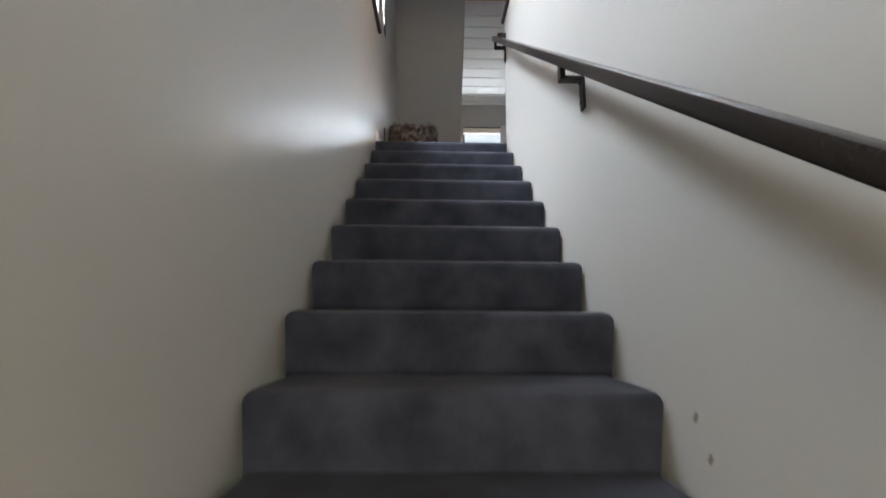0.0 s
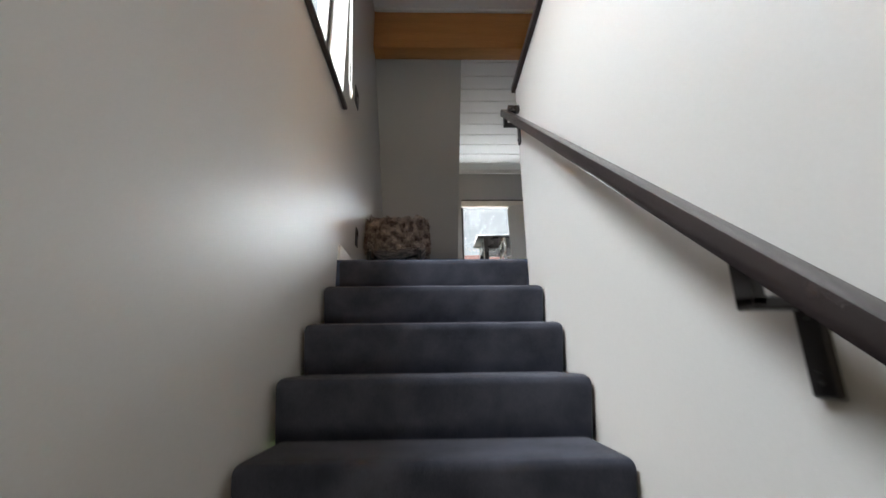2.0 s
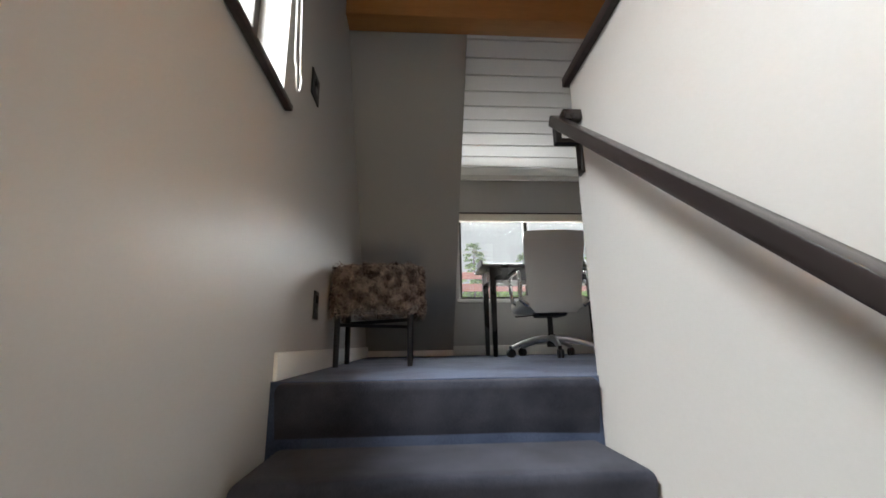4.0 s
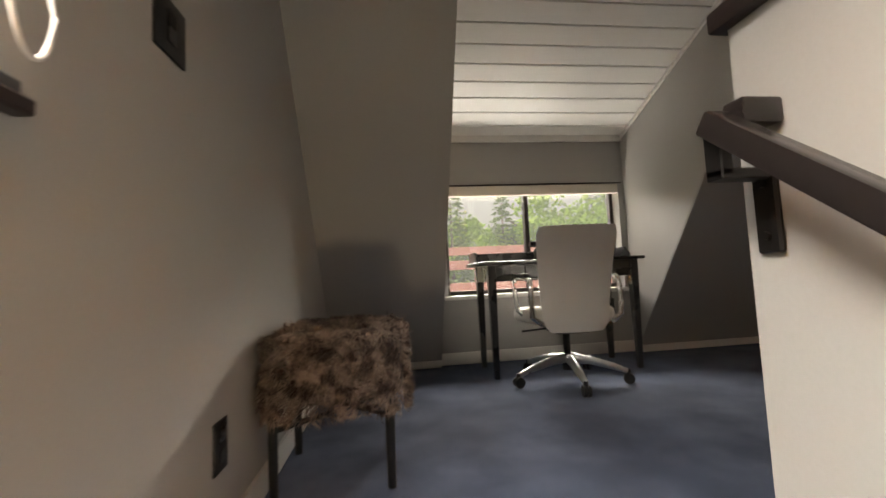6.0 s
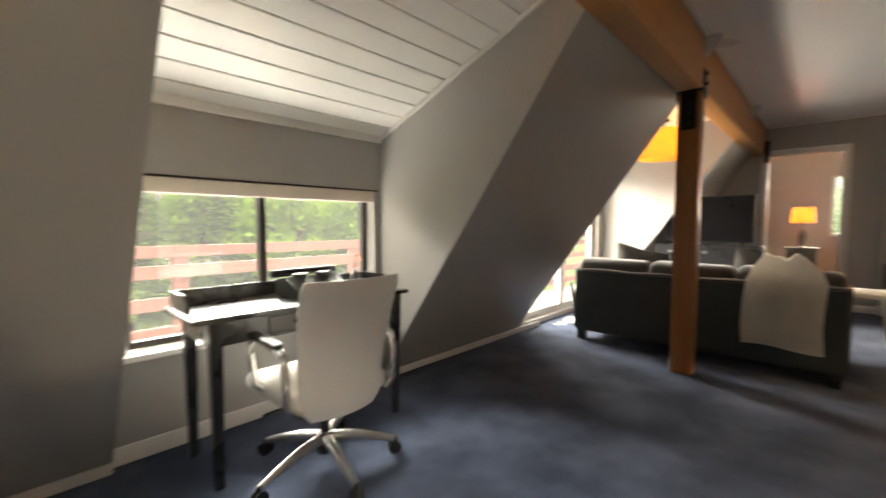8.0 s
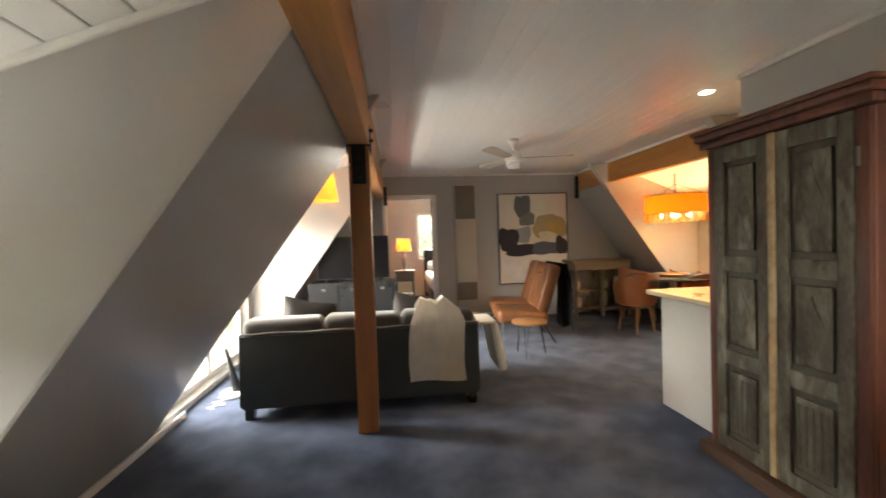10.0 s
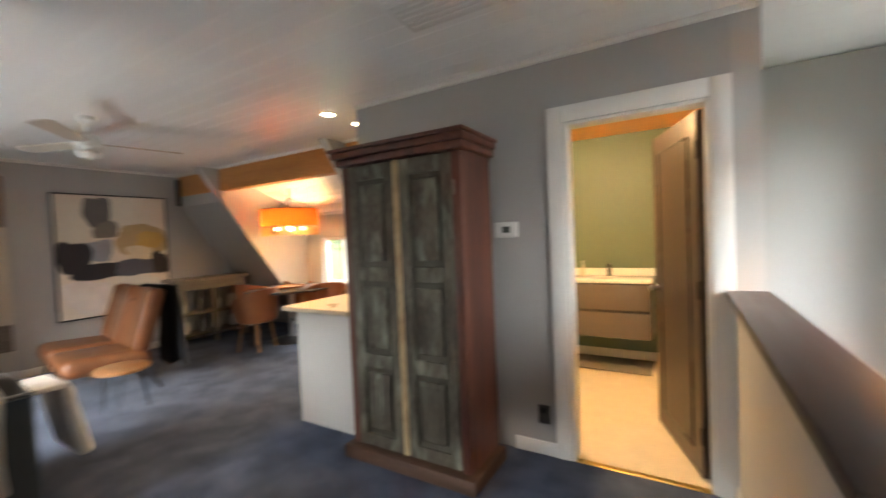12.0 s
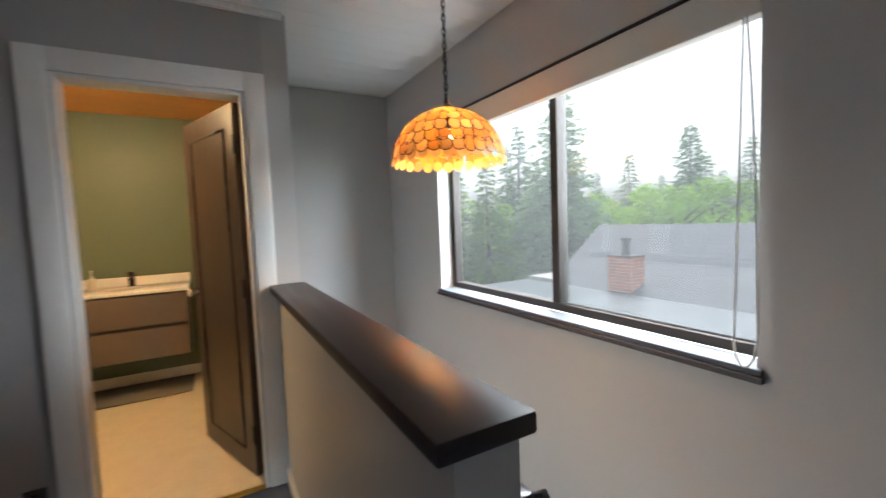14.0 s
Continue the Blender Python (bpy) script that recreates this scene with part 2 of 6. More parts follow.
def mesh_of(name, bm, mat, smooth=False):
    bmesh.ops.recalc_face_normals(bm, faces=bm.faces)
    me = bpy.data.meshes.new(name)
    bm.to_mesh(me)
    bm.free()
    for m in (mat if isinstance(mat, (list, tuple)) else [mat]):
        me.materials.append(m)
    if smooth:
        for p in me.polygons:
            p.use_smooth = True
        me.set_sharp_from_angle(angle=radians(40))
    return me


def part(name, bm, mat, parent=None, label="", smooth=True):
    ob = new(name, mesh_of(name, bm, mat, smooth))
    if parent is not None:
        ob.parent = parent
    return tagged(ob, label)


def structure(name, bm, mat, label, category="wall", smooth=False):
    return tagged(part(name, bm, mat, None, "", smooth), label, category, kind="structure")


def thing(name, label, category, at=(0, 0, 0), turn=0.0, group=""):
    ob = new(name)
    ob.empty_display_size = 0.1
    ob.matrix_world = pose(*at, 0, 0, turn)
    return tagged(ob, label, category, group)


def B():
    return bmesh.new()


# ---------------------------------------------------------------- the building
CEIL_Z = 2.45
EAST = 7.25            # far wall of the living room
SLOPE_N0, SLOPE_RUN = 2.47, 0.716    # the north roof slope: y = SLOPE_N0 - SLOPE_RUN * z
SLOPE_S0 = -3.97
DW = -1.76             # wall with the bathroom door
STAIR_L, STAIR_R = -0.5, 0.495
D1, D2 = 0.26, 1.80   # desk dormer
L1, L2 = 3.52, 5.76    # living-room dormer
S1, S2 = 4.0, 6.22     # dining dormer
RISE = 0.185
NOSES = [0.0] + [-0.264 - 0.2355 * k for k in range(13)]


def slope_slab(name, x0, x1, north=True, label="grey painted sloping attic wall"):
    bm = B()
    z0, z1 = -0.02, 2.10 if north else 1.995
    if north:
        pts = [(SLOPE_N0 - SLOPE_RUN * z0, z0), (SLOPE_N0 - SLOPE_RUN * z1, z1), (SLOPE_N0 - SLOPE_RUN * z1 + 0.2, z1), (SLOPE_N0 - SLOPE_RUN * z0 + 0.2, z0)]
    else:
        pts = [(SLOPE_S0 + SLOPE_RUN * z0, z0), (SLOPE_S0 + SLOPE_RUN * z1, z1), (SLOPE_S0 + SLOPE_RUN * z1 - 0.2, z1), (SLOPE_S0 + SLOPE_RUN * z0 - 0.2, z0)]
    prism(bm, pts, "x", x0, x1)
    return structure(name, bm, PAINT, label)


def wall_box(name, x0, x1, y0, y1, z0, z1, mat=None, label="grey painted wall", holes=(), axis="y"):
    """A wall with square openings cut through it. axis: the wall's thin direction. holes: (u0, u1, z0, z1)."""
    bm = B()
    us = sorted({x0, x1, *(h[i] for h in holes for i in (0, 1))}) if axis == "y" else sorted({y0, y1, *(h[i] for h in holes for i in (0, 1))})
    zs = sorted({z0, z1, *(h[i] for h in holes for i in (2, 3))})
    nu, nz = len(us) - 1, len(zs) - 1
    solid = {}
    for i in range(nu):
        for j in range(nz):
            cu, cz = (us[i] + us[i + 1]) / 2, (zs[j] + zs[j + 1]) / 2
            solid[i, j] = not any(h[0] < cu < h[1] and h[2] < cz < h[3] for h in holes)
    t0, t1 = (y0, y1) if axis == "y" else (x0, x1)
    cache = {}

    def v(i, j, t):
        key = (i, j, t)
        if key not in cache:
            cache[key] = bm.verts.new((us[i], t, zs[j]) if axis == "y" else (t, us[i], zs[j]))
        return cache[key]
    for (i, j), s in solid.items():
        if not s:
            continue
        for t in (t0, t1):
            bm.faces.new((v(i, j, t), v(i + 1, j, t), v(i + 1, j + 1, t), v(i, j + 1, t)))
        for (di, dj, a, b) in ((-1, 0, (i, j), (i, j + 1)), (1, 0, (i + 1, j), (i + 1, j + 1)), (0, -1, (i, j), (i + 1, j)), (0, 1, (i, j + 1), (i + 1, j + 1))):
            if not solid.get((i + di, j + dj), False):
                bm.faces.new((v(*a, t0), v(*b, t0), v(*b, t1), v(*a, t1)))
    return structure(name, bm, mat or PAINT, label)


# floors
bm = B()
prism(bm, [(0.62, DW), (0.62, 0.02), (-0.5, 0.02), (-0.5, 2.7), (EAST + 0.1, 2.7), (EAST + 0.1, -4.2), (3.0, -4.2), (3.0, DW)], "z", -0.25, 0.0)
structure("floor", bm, CARPET, "navy blue cut-pile carpet with brushed marks", "carpet")
BATHFLOOR = material("cream_vinyl", (0.62, 0.55, 0.42), (0.54, 0.47, 0.35), rough=0.45, scale=8, fine=60, bump=0.05)
bm = B()
box(bm, 0.5, 3.0, -4.2, DW - 0.001, -0.25, -0.003)
structure("floor_bathroom", bm, BATHFLOOR, "cream speckled bathroom floor", "floor")

# outer and inner walls
WS = (-1.995, -0.07, 0.868, 2.06)
# The west wall takes the lighter paint copy to brighten the stairwell.
wall_box("wall_west", -0.68, STAIR_L, -4.6, 2.75, -2.8, 2.55, PAINT_LIT, "grey painted stair wall with a wide window opening", [WS], "x")
ND = (0.34, 1.752, 0.483, 1.345)
wall_box("wall_dormer_desk", D1 - 0.1, D2 + 0.1, SLOPE_N0 + 0.01, SLOPE_N0 + 0.17, -0.02, 1.8, PAINT, "grey painted dormer wall under the board ceiling", [ND], "y")
LD = (3.72, 5.62, 0.05, 1.86)
wall_box("wall_dormer_living", L1 - 0.1, L2 + 0.1, SLOPE_N0 + 0.01, SLOPE_N0 + 0.17, -0.02, 2.1, PAINT_LIT, "brightened grey dormer wall with a glazed door opening", [LD], "y")
SD = (5.05, 5.9, 0.72, 1.45)
wall_box("wall_dormer_dining", S1 - 0.1, S2 + 0.1, SLOPE_S0 - 0.17, SLOPE_S0 - 0.01, -0.02, 2.1, PAINT_LIT, "brightened grey dining dormer wall with a small window", [SD], "y")
wall_box("wall_door", 0.6155, 3.04, DW - 0.12, DW, -0.02, CEIL_Z - 0.001, PAINT, "grey painted wall with the bathroom doorway", [(0.709, 1.436, -0.1, 2.04)], "y")
BED = (0.046, 0.79, -0.1, 2.04)
wall_box("wall_east", EAST, EAST + 0.12, -4.2, 2.7, -0.02, 2.52, PAINT, "grey painted end wall with the bedroom doorway", [BED], "x")
wall_box("wall_bathroom_east", 2.92, 3.04, -4.2, DW - 0.121, -0.02, 2.44, PAINT, "grey painted kitchen side wall", [], "x")
GREEN = material("sage_green_paint", (0.125, 0.165, 0.105), (0.112, 0.148, 0.095), rough=0.5, scale=1.5, fine=120, bump=0.05)
wall_box("wall_bathroom_back", 0.3, 2.92, -4.2, -4.03, -0.02, 2.60, GREEN, "sage green bathroom wall", [], "y")
wall_box("wall_stair_upper", STAIR_R, 0.615, -4.6, DW, -2.8, CEIL_Z - 0.001, PAINT_LIT, "brightened grey wall between stair and bathroom", [], "x")
wall_box("wall_niche", -0.498, 0.494, -2.97, -2.855, -0.25, CEIL_Z - 0.002, PAINT, "grey painted wall closing the stairwell", [], "y")
# Unseen wall; its opening is assumed, to let light onto the stair.
wall_box("wall_stair_bottom", -0.498, 0.494, -4.6, -4.5, -2.8, -0.2, PAINT_LIT, "brightened grey wall with an assumed opening at the stair foot", [(-0.42, 0.42, -2.58, -0.45)], "y")

# half wall beside the stair and its dark cap
bm = B()
box(bm, STAIR_R, 0.615, DW + 0.0005, 0.03, -2.8, 1.03)
structure("half_wall", bm, PAINT_LIT, "brightened grey half wall beside the stair")
bm = B()
box(bm, 0.473, 0.652, DW + 0.002, 0.05, 1.0305, 1.068, 0.006)
cap = structure("half_wall_cap", bm, DARKWOOD, "dark satin wooden cap on the half wall", "ledge", True)

# ceiling boards in one mesh
bm = B()
w = 0.138
y = 0.95
while y > -2.75:
    box(bm, -0.499, EAST - 0.001, y - w + 0.0016, y, CEIL_Z, CEIL_Z + 0.02, 0.0012, 1)
    y -= w
box(bm, -0.6, EAST + 0.1, -3.0, 1.2, CEIL_Z + 0.012, CEIL_Z + 0.1)
structure("ceiling", bm, CEIL, "white painted board ceiling with a satin sheen", "ceiling")
bm = B()
box(bm, 0.616, 2.919, -4.029, DW - 0.13, 2.40, 2.6)
# Fir colour raised above FIR to make up for weak light here.
structure("ceiling_bathroom", bm, material("brightened_fir", (0.72, 0.34, 0.08), (0.58, 0.25, 0.05), rough=0.4, scale=2, fine=26, bump=0.1, stretch=(0.35, 5, 5)), "orange fir boards over the bathroom", "ceiling")


def dormer(tag, x0, x1, north, z_front, z_back, boards=True):
    """A sloping board ceiling and two triangular cheeks."""
    s = 1 if north else -1
    base = SLOPE_N0 if north else SLOPE_S0
    yb = base - s * 1.42
    bm = B()
    L = math.hypot(1.42, z_back - z_front)
    tilt = math.atan2(z_back - z_front, 1.42)
    n = 11
    bw = L / n
    m0 = Matrix.Translation((0, base, z_front)) @ Matrix.Rotation(-s * tilt, 4, "X") if north else Matrix.Translation((0, base, z_front)) @ Matrix.Rotation(tilt, 4, "X")
    for k in range(n):
        a, b = -s * bw * k, -s * (bw * (k + 1) - 0.006)
        vs = box(bm, x0 - 0.01, x1 + 0.01, min(a, b), max(a, b), 0, 0.02, 0.004, 1)
        bmesh.ops.transform(bm, matrix=m0, verts=vs)
    vs = box(bm, x0 - 0.1, x1 + 0.1, min(0.3 * s, -s * L * 1.0), max(0.3 * s, -s * L * 1.0), 0.012, 0.12)
    bmesh.ops.transform(bm, matrix=m0, verts=vs)
    structure("ceiling_dormer_" + tag, bm, CEIL, "white painted dormer ceiling boards with dark joints", "ceiling")
    for side, x, dx in (("west", x0, -0.1), ("east", x1, 0.1)):
        bm = B()
        k = SLOPE_RUN
        pts = [(base + s * 0.005, 0.0), (base + s * 0.005, z_front + 0.03), (yb, z_back + 0.03), (base - s * (k * z_back + 0.0), z_back + 0.03)]
        prism(bm, pts, "x", min(x, x + dx), max(x, x + dx))
        structure("cheek_" + tag + "_" + side, bm, PAINT if tag == "desk" else PAINT_LIT, "painted triangular dormer side wall")
    bm = B()
    box(bm, x0 + 0.003, x1 - 0.003, min(base, base - s * 0.03), max(base, base - s * 0.03), z_front - 0.035, z_front + 0.02, 0.004, 1)
    structure("trim_dormer_" + tag, bm, TRIM, "white painted ceiling trim", "trim")


slope_slab("slope_west", -0.5, D1 - 0.001)
slope_slab("slope_middle", D2 + 0.002, L1 - 0.002)
slope_slab("slope_east", L2 + 0.002, EAST)
slope_slab("slope_dining_east", S2 + 0.002, EAST, False)
slope_slab("slope_kitchen", 3.04, S1 - 0.002, False)
for nm, x0, x1 in (("wall_under_beam_east", S2 + 0.002, EAST), ("wall_under_beam_kitchen", 3.04, S1 - 0.002)):
    bm = B()
    box(bm, x0, x1, -2.66, -2.543, 1.99, 2.139)
    structure(nm, bm, PAINT, "narrow grey wall strip between slope and beam")
dormer("desk", D1, D2, True, 1.705, 2.25)
dormer("living", L1, L2, True, 2.0, 2.40)
dormer("dining", S1, S2, False, 1.85, 2.40)


# beams and post
def beam_brackets(parent, x, y0, y1, z):
    for yy in (y0 - 0.008, y1):
        bm = B()
        box(bm, x - 0.05, x + 0.05, yy, yy + 0.008, z - 0.13, z + 0.14, 0.002, 1)
        for dz in (-0.09, -0.03, 0.04, 0.1):
            cyl(bm, (x, yy - 0.006, z + dz), (x, yy + 0.014, z + dz), 0.011, seg=8)
        part("bracket", bm, BLACK, parent, "black bolted steel bracket", False)


bm = B()
box(bm, -0.498, EAST - 0.002, 0.84, 0.985, 2.06, 2.449, 0.006)
beam1 = tagged(part("roof_beam", bm, FIR), "oiled orange fir roof beam", "beam", kind="structure")
bm = B()
box(bm, 3.045, EAST - 0.002, -2.66, -2.52, 2.14, 2.449, 0.006)
beam2 = tagged(part("roof_beam", bm, FIR), "oiled fir beam over the dining area", "beam", kind="structure")
post = thing("timber_post", "reddish fir post under the roof beam", "post", (3.42, 0.9125, 0))
bm = B()
box(bm, -0.068, 0.068, -0.072, 0.072, 0.0, 2.045, 0.006)
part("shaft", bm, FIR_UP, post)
bm = B()
box(bm, -0.075, 0.075, -0.08, 0.08, 2.045, 2.058, 0.002, 1)
box(bm, -0.078, -0.070, -0.05, 0.05, 1.78, 2.058, 0.002, 1)
box(bm, 0.070, 0.078, -0.05, 0.05, 1.78, 2.058, 0.002, 1)
for dz in (1.83, 1.9, 1.97):
    for sx in (-1, 1):
        cyl(bm, (sx * 0.07, 0, dz), (sx * 0.09, 0, dz), 0.013, seg=8)
box(bm, -0.05, 0.05, -0.086, -0.080, 2.0, 2.2, 0.002, 1)
box(bm, -0.05, 0.05, 0.080, 0.086, 2.0, 2.2, 0.002, 1)
for dz in (2.1, 2.17):
    cyl(bm, (0, -0.1, dz), (0, 0.1, dz), 0.013, seg=8)
part("bracket", bm, BLACK, post, "black bolted steel bracket", False)
bm = B()
box(bm, EAST - 0.06, EAST - 0.003, 0.78, 0.838, 1.95, 2.25, 0.003, 1)
structure("beam_hanger", bm, BLACK, "black steel beam hanger", "bracket")
bm = B()
box(bm, EAST - 0.06, EAST - 0.003, -2.518, -2.47, 2.0, 2.38, 0.003, 1)
structure("beam_hanger", bm, BLACK, "black steel beam hanger", "bracket")

# stairs: one carpeted step each
stairs = thing("staircase", "straight stair covered in navy carpet", "staircase")
stairs["kind"] = "structure"
for k, yn in enumerate(NOSES):
    zt = -RISE * k
    bm = B()
    y_in = 0.03 if k == 0 else NOSES[k - 1] + 0.028
    vs = box(bm, -0.482, 0.488, yn, y_in + 0.02, zt - RISE - 0.02, zt - 0.0005)
    front = [e for e in bm.edges if all(abs(v.co.y - yn) < 1e-5 for v in e.verts) and (all(abs(v.co.z - zt) < 1e-3 for v in e.verts))]
    for v in bm.verts:
        if abs(v.co.y - yn) < 1e-5 and v.co.z < zt - 0.1:
            v.co.y += 0.026
            v.co.x *= 0.985
    sides = [e for e in bm.edges if abs(e.verts[0].co.x - e.verts[1].co.x) < 1e-4 and abs(e.verts[0].co.x) > 0.4 and all(v.co.z > zt - 0.01 for v in e.verts)]
    bmesh.ops.bevel(bm, geom=front + sides, offset=0.034, segments=5, profile=0.55, affect="EDGES")
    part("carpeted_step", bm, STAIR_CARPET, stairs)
bm = B()
box(bm, -0.5, STAIR_R, -4.5, NOSES[-1] + 0.03, -0.2 - RISE * 14, -RISE * 14)
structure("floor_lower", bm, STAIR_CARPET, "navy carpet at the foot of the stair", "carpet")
bm = B()
box(bm, -0.499, STAIR_R - 0.001, -4.5, -2.98, -0.3, -0.25)
structure("ceiling_lower", bm, CEIL, "white ceiling over the foot of the stair", "ceiling")

# ---------------------------------------------------------------- more materials
VINYL = material("white_vinyl", (0.74, 0.71, 0.66), (0.68, 0.65, 0.60), rough=0.4, scale=3, fine=160, bump=0.08, depth=0.001)
CHROME = material("polished_chrome", (0.72, 0.72, 0.72), (0.6, 0.6, 0.6), rough=0.16, metal=1.0, scale=5, fine=40, bump=0.02, rough_var=0.06)
SATIN = material("satin_aluminium", (0.62, 0.62, 0.62), (0.5, 0.5, 0.5), rough=0.3, metal=1.0, scale=5, fine=60, bump=0.03)
RUBBER = material("black_plastic", (0.013, 0.013, 0.014), (0.008, 0.008, 0.009), rough=0.5, scale=8, fine=80, bump=0.04)
SOFA = material("charcoal_upholstery", (0.034, 0.043, 0.047), (0.021, 0.028, 0.031), rough=0.85, scale=5, fine=300, bump=0.4, depth=0.002, sheen=0.3)
SOFA_SOFT = material("brown_grey_cushion", (0.060, 0.052, 0.046), (0.035, 0.030, 0.027), rough=0.75, scale=6, fine=260, bump=0.4, depth=0.002, sheen=0.4)
PIPING = material("pale_piping", (0.34, 0.32, 0.29), (0.26, 0.24, 0.22), rough=0.7, scale=20, fine=200)
THROW = material("cream_knit", (0.84, 0.79, 0.71), (0.70, 0.64, 0.56), rough=0.9, scale=9, fine=240, bump=0.8, depth=0.004, sheen=0.3)
LEATHER = material("tan_leather", (0.24, 0.095, 0.038), (0.15, 0.052, 0.02), rough=0.42, scale=5, fine=180, bump=0.25, depth=0.002)
ORANGE = material("orange_leather", (0.33, 0.12, 0.042), (0.24, 0.08, 0.028), rough=0.42, scale=5, fine=180, bump=0.2, depth=0.002)
OAK = material("warm_oak", (0.40, 0.20, 0.085), (0.28, 0.13, 0.05), rough=0.4, scale=2, fine=30, bump=0.1, depth=0.001, stretch=(0.6, 6, 6))
GREYWOOD = material("weathered_grey_wood", (0.20, 0.17, 0.135), (0.11, 0.09, 0.07), rough=0.7, scale=3, fine=40, bump=0.3, depth=0.003, stretch=(5, 0.5, 5))
REDWOOD = material("red_brown_wood", (0.15, 0.052, 0.032), (0.040, 0.014, 0.010), lo=0.36, hi=0.64, rough=0.42, scale=2.6, fine=34, bump=0.2, depth=0.002, stretch=(6, 6, 0.4))
TAUPE = material("taupe_lacquer", (0.135, 0.108, 0.088), (0.12, 0.096, 0.078), rough=0.18, scale=2, fine=60, bump=0.02, coat=0.3)
CERAMIC = material("white_ceramic", (0.78, 0.77, 0.74), (0.74, 0.73, 0.7), rough=0.12, scale=3, fine=30, bump=0.01)
DOORWOOD = material("espresso_door", (0.050, 0.032, 0.024), (0.032, 0.020, 0.015), rough=0.33, scale=2, fine=36, bump=0.08, depth=0.001, stretch=(6, 6, 0.5))
SCREEN = material("tv_screen", (0.006, 0.006, 0.007), (0.005, 0.005, 0.006), spec=0.15, rough=0.3, scale=2, fine=20, bump=0.0)
TYPE = material("olive_black_enamel", (0.035, 0.042, 0.034), (0.02, 0.024, 0.02), rough=0.35, scale=8, fine=80, bump=0.06)
BONE = material("pale_key_caps", (0.5, 0.48, 0.42), (0.4, 0.38, 0.33), rough=0.4, scale=10)
PEWTER = material("grey_glaze", (0.16, 0.16, 0.155), (0.1, 0.1, 0.098), rough=0.3, scale=9, fine=60, bump=0.08)
CORAL = material("coral_petals", (0.62, 0.20, 0.10), (0.5, 0.13, 0.06), rough=0.7, scale=20)
LINEN = material("white_linen", (0.76, 0.74, 0.71), (0.68, 0.66, 0.63), rough=0.85, scale=6, fine=220, bump=0.3)
BEIGE = material("beige_enamel", (0.50, 0.46, 0.38), (0.46, 0.42, 0.345), rough=0.4, scale=2, fine=60, bump=0.03)
GRILLE = material("bronze_grille", (0.20, 0.17, 0.14), (0.14, 0.12, 0.10), rough=0.45, metal=0.4, scale=4)
WHITEBOARD = material("white_laminate", (0.56, 0.545, 0.515), (0.52, 0.505, 0.48), rough=0.4, scale=2, fine=80, bump=0.02)
COUNTER = material("cream_counter", (0.60, 0.52, 0.39), (0.55, 0.47, 0.35), rough=0.3, scale=6, fine=80, bump=0.02)
DECKWOOD = material("red_brown_deck_stain", (0.25, 0.095, 0.075), (0.17, 0.062, 0.05), rough=0.7, scale=3, fine=40, bump=0.2, stretch=(0.5, 5, 5))
DECKFLOOR = material("pale_deck_boards", (0.42, 0.37, 0.31), (0.32, 0.28, 0.23), rough=0.8, scale=3, fine=40, bump=0.2)
BLIND = material("ivory_blind_cloth", (0.76, 0.70, 0.61), (0.72, 0.66, 0.57), rough=0.75, scale=3, fine=260, bump=0.1)
FURS = material("grey_brown_fur", (0.34, 0.275, 0.24), (0.034, 0.018, 0.015), rough=0.8, scale=17, fine=70, bump=0.0, sheen=0.2, spec=0.2, detail=2, lo=0.42, hi=0.60)
JACKET = material("black_wool", (0.012, 0.012, 0.014), (0.007, 0.007, 0.008), rough=0.9, scale=9, fine=200, bump=0.3)
SHELL = shade_cloth("capiz_shell", (0.86, 0.38, 0.065), 0.38, 0.3)
SHELL_PALE = shade_cloth("pale_capiz_shell", (0.90, 0.56, 0.20), 0.30, 0.3)
DRUM = shade_cloth("amber_drum_cloth", (0.85, 0.37, 0.08), 0.45)
DINSHADE = shade_cloth("orange_shade_cloth", (0.80, 0.17, 0.02), 0.4)
BEDSHADE = shade_cloth("peach_shade_cloth", (0.80, 0.24, 0.07), 0.4)
GLOW = glowing("lit_bulb", (1.0, 0.66, 0.30), 3.0)
GLOW_DOWN = glowing("lit_downlight", (1.0, 0.80, 0.52), 4.0)


def worn_paint(name):
    """Green paint worn through to dark wood, with pale scuffs."""
    m = material(name, (0.135, 0.125, 0.090), (0.050, 0.037, 0.025), lo=0.38, hi=0.62, rough=0.6, scale=5, fine=30, bump=0.4, depth=0.003, stretch=(2.2, 2.2, 0.8))
    nt = m.node_tree
    n, l = nt.nodes, nt.links
    p = n["Principled BSDF"]
    base = p.inputs["Base Color"].links[0].from_socket
    co = n.new("ShaderNodeTexCoord")
    mp = n.new("ShaderNodeMapping")
    mp.inputs["Scale"].default_value = (7, 7, 2.2)
    nz = n.new("ShaderNodeTexNoise")
    nz.inputs["Scale"].default_value, nz.inputs["Detail"].default_value = 1.6, 8
    l.new(co.outputs["Object"], mp.inputs["Vector"])
    l.new(mp.outputs["Vector"], nz.inputs["Vector"])
    r = ramp_node(nt, ((0.54, (0, 0, 0)), (0.70, (1, 1, 1))))
    l.new(nz.outputs["Fac"], r.inputs["Fac"])
    mx = n.new("ShaderNodeMix")
    mx.data_type = "RGBA"
    l.new(r.outputs["Color"], mx.inputs["Factor"])
    l.new(base, mx.inputs["A"])
    mx.inputs["B"].default_value = (0.25, 0.255, 0.205, 1)
    l.new(mx.outputs["Result"], p.inputs["Base Color"])
    return m


WORN = worn_paint("worn_green_paint")
WORN_DARK = material("dark_worn_green", (0.105, 0.10, 0.072), (0.055, 0.046, 0.033), rough=0.6, scale=5, fine=30, bump=0.4, depth=0.003, stretch=(2, 2, 0.7))
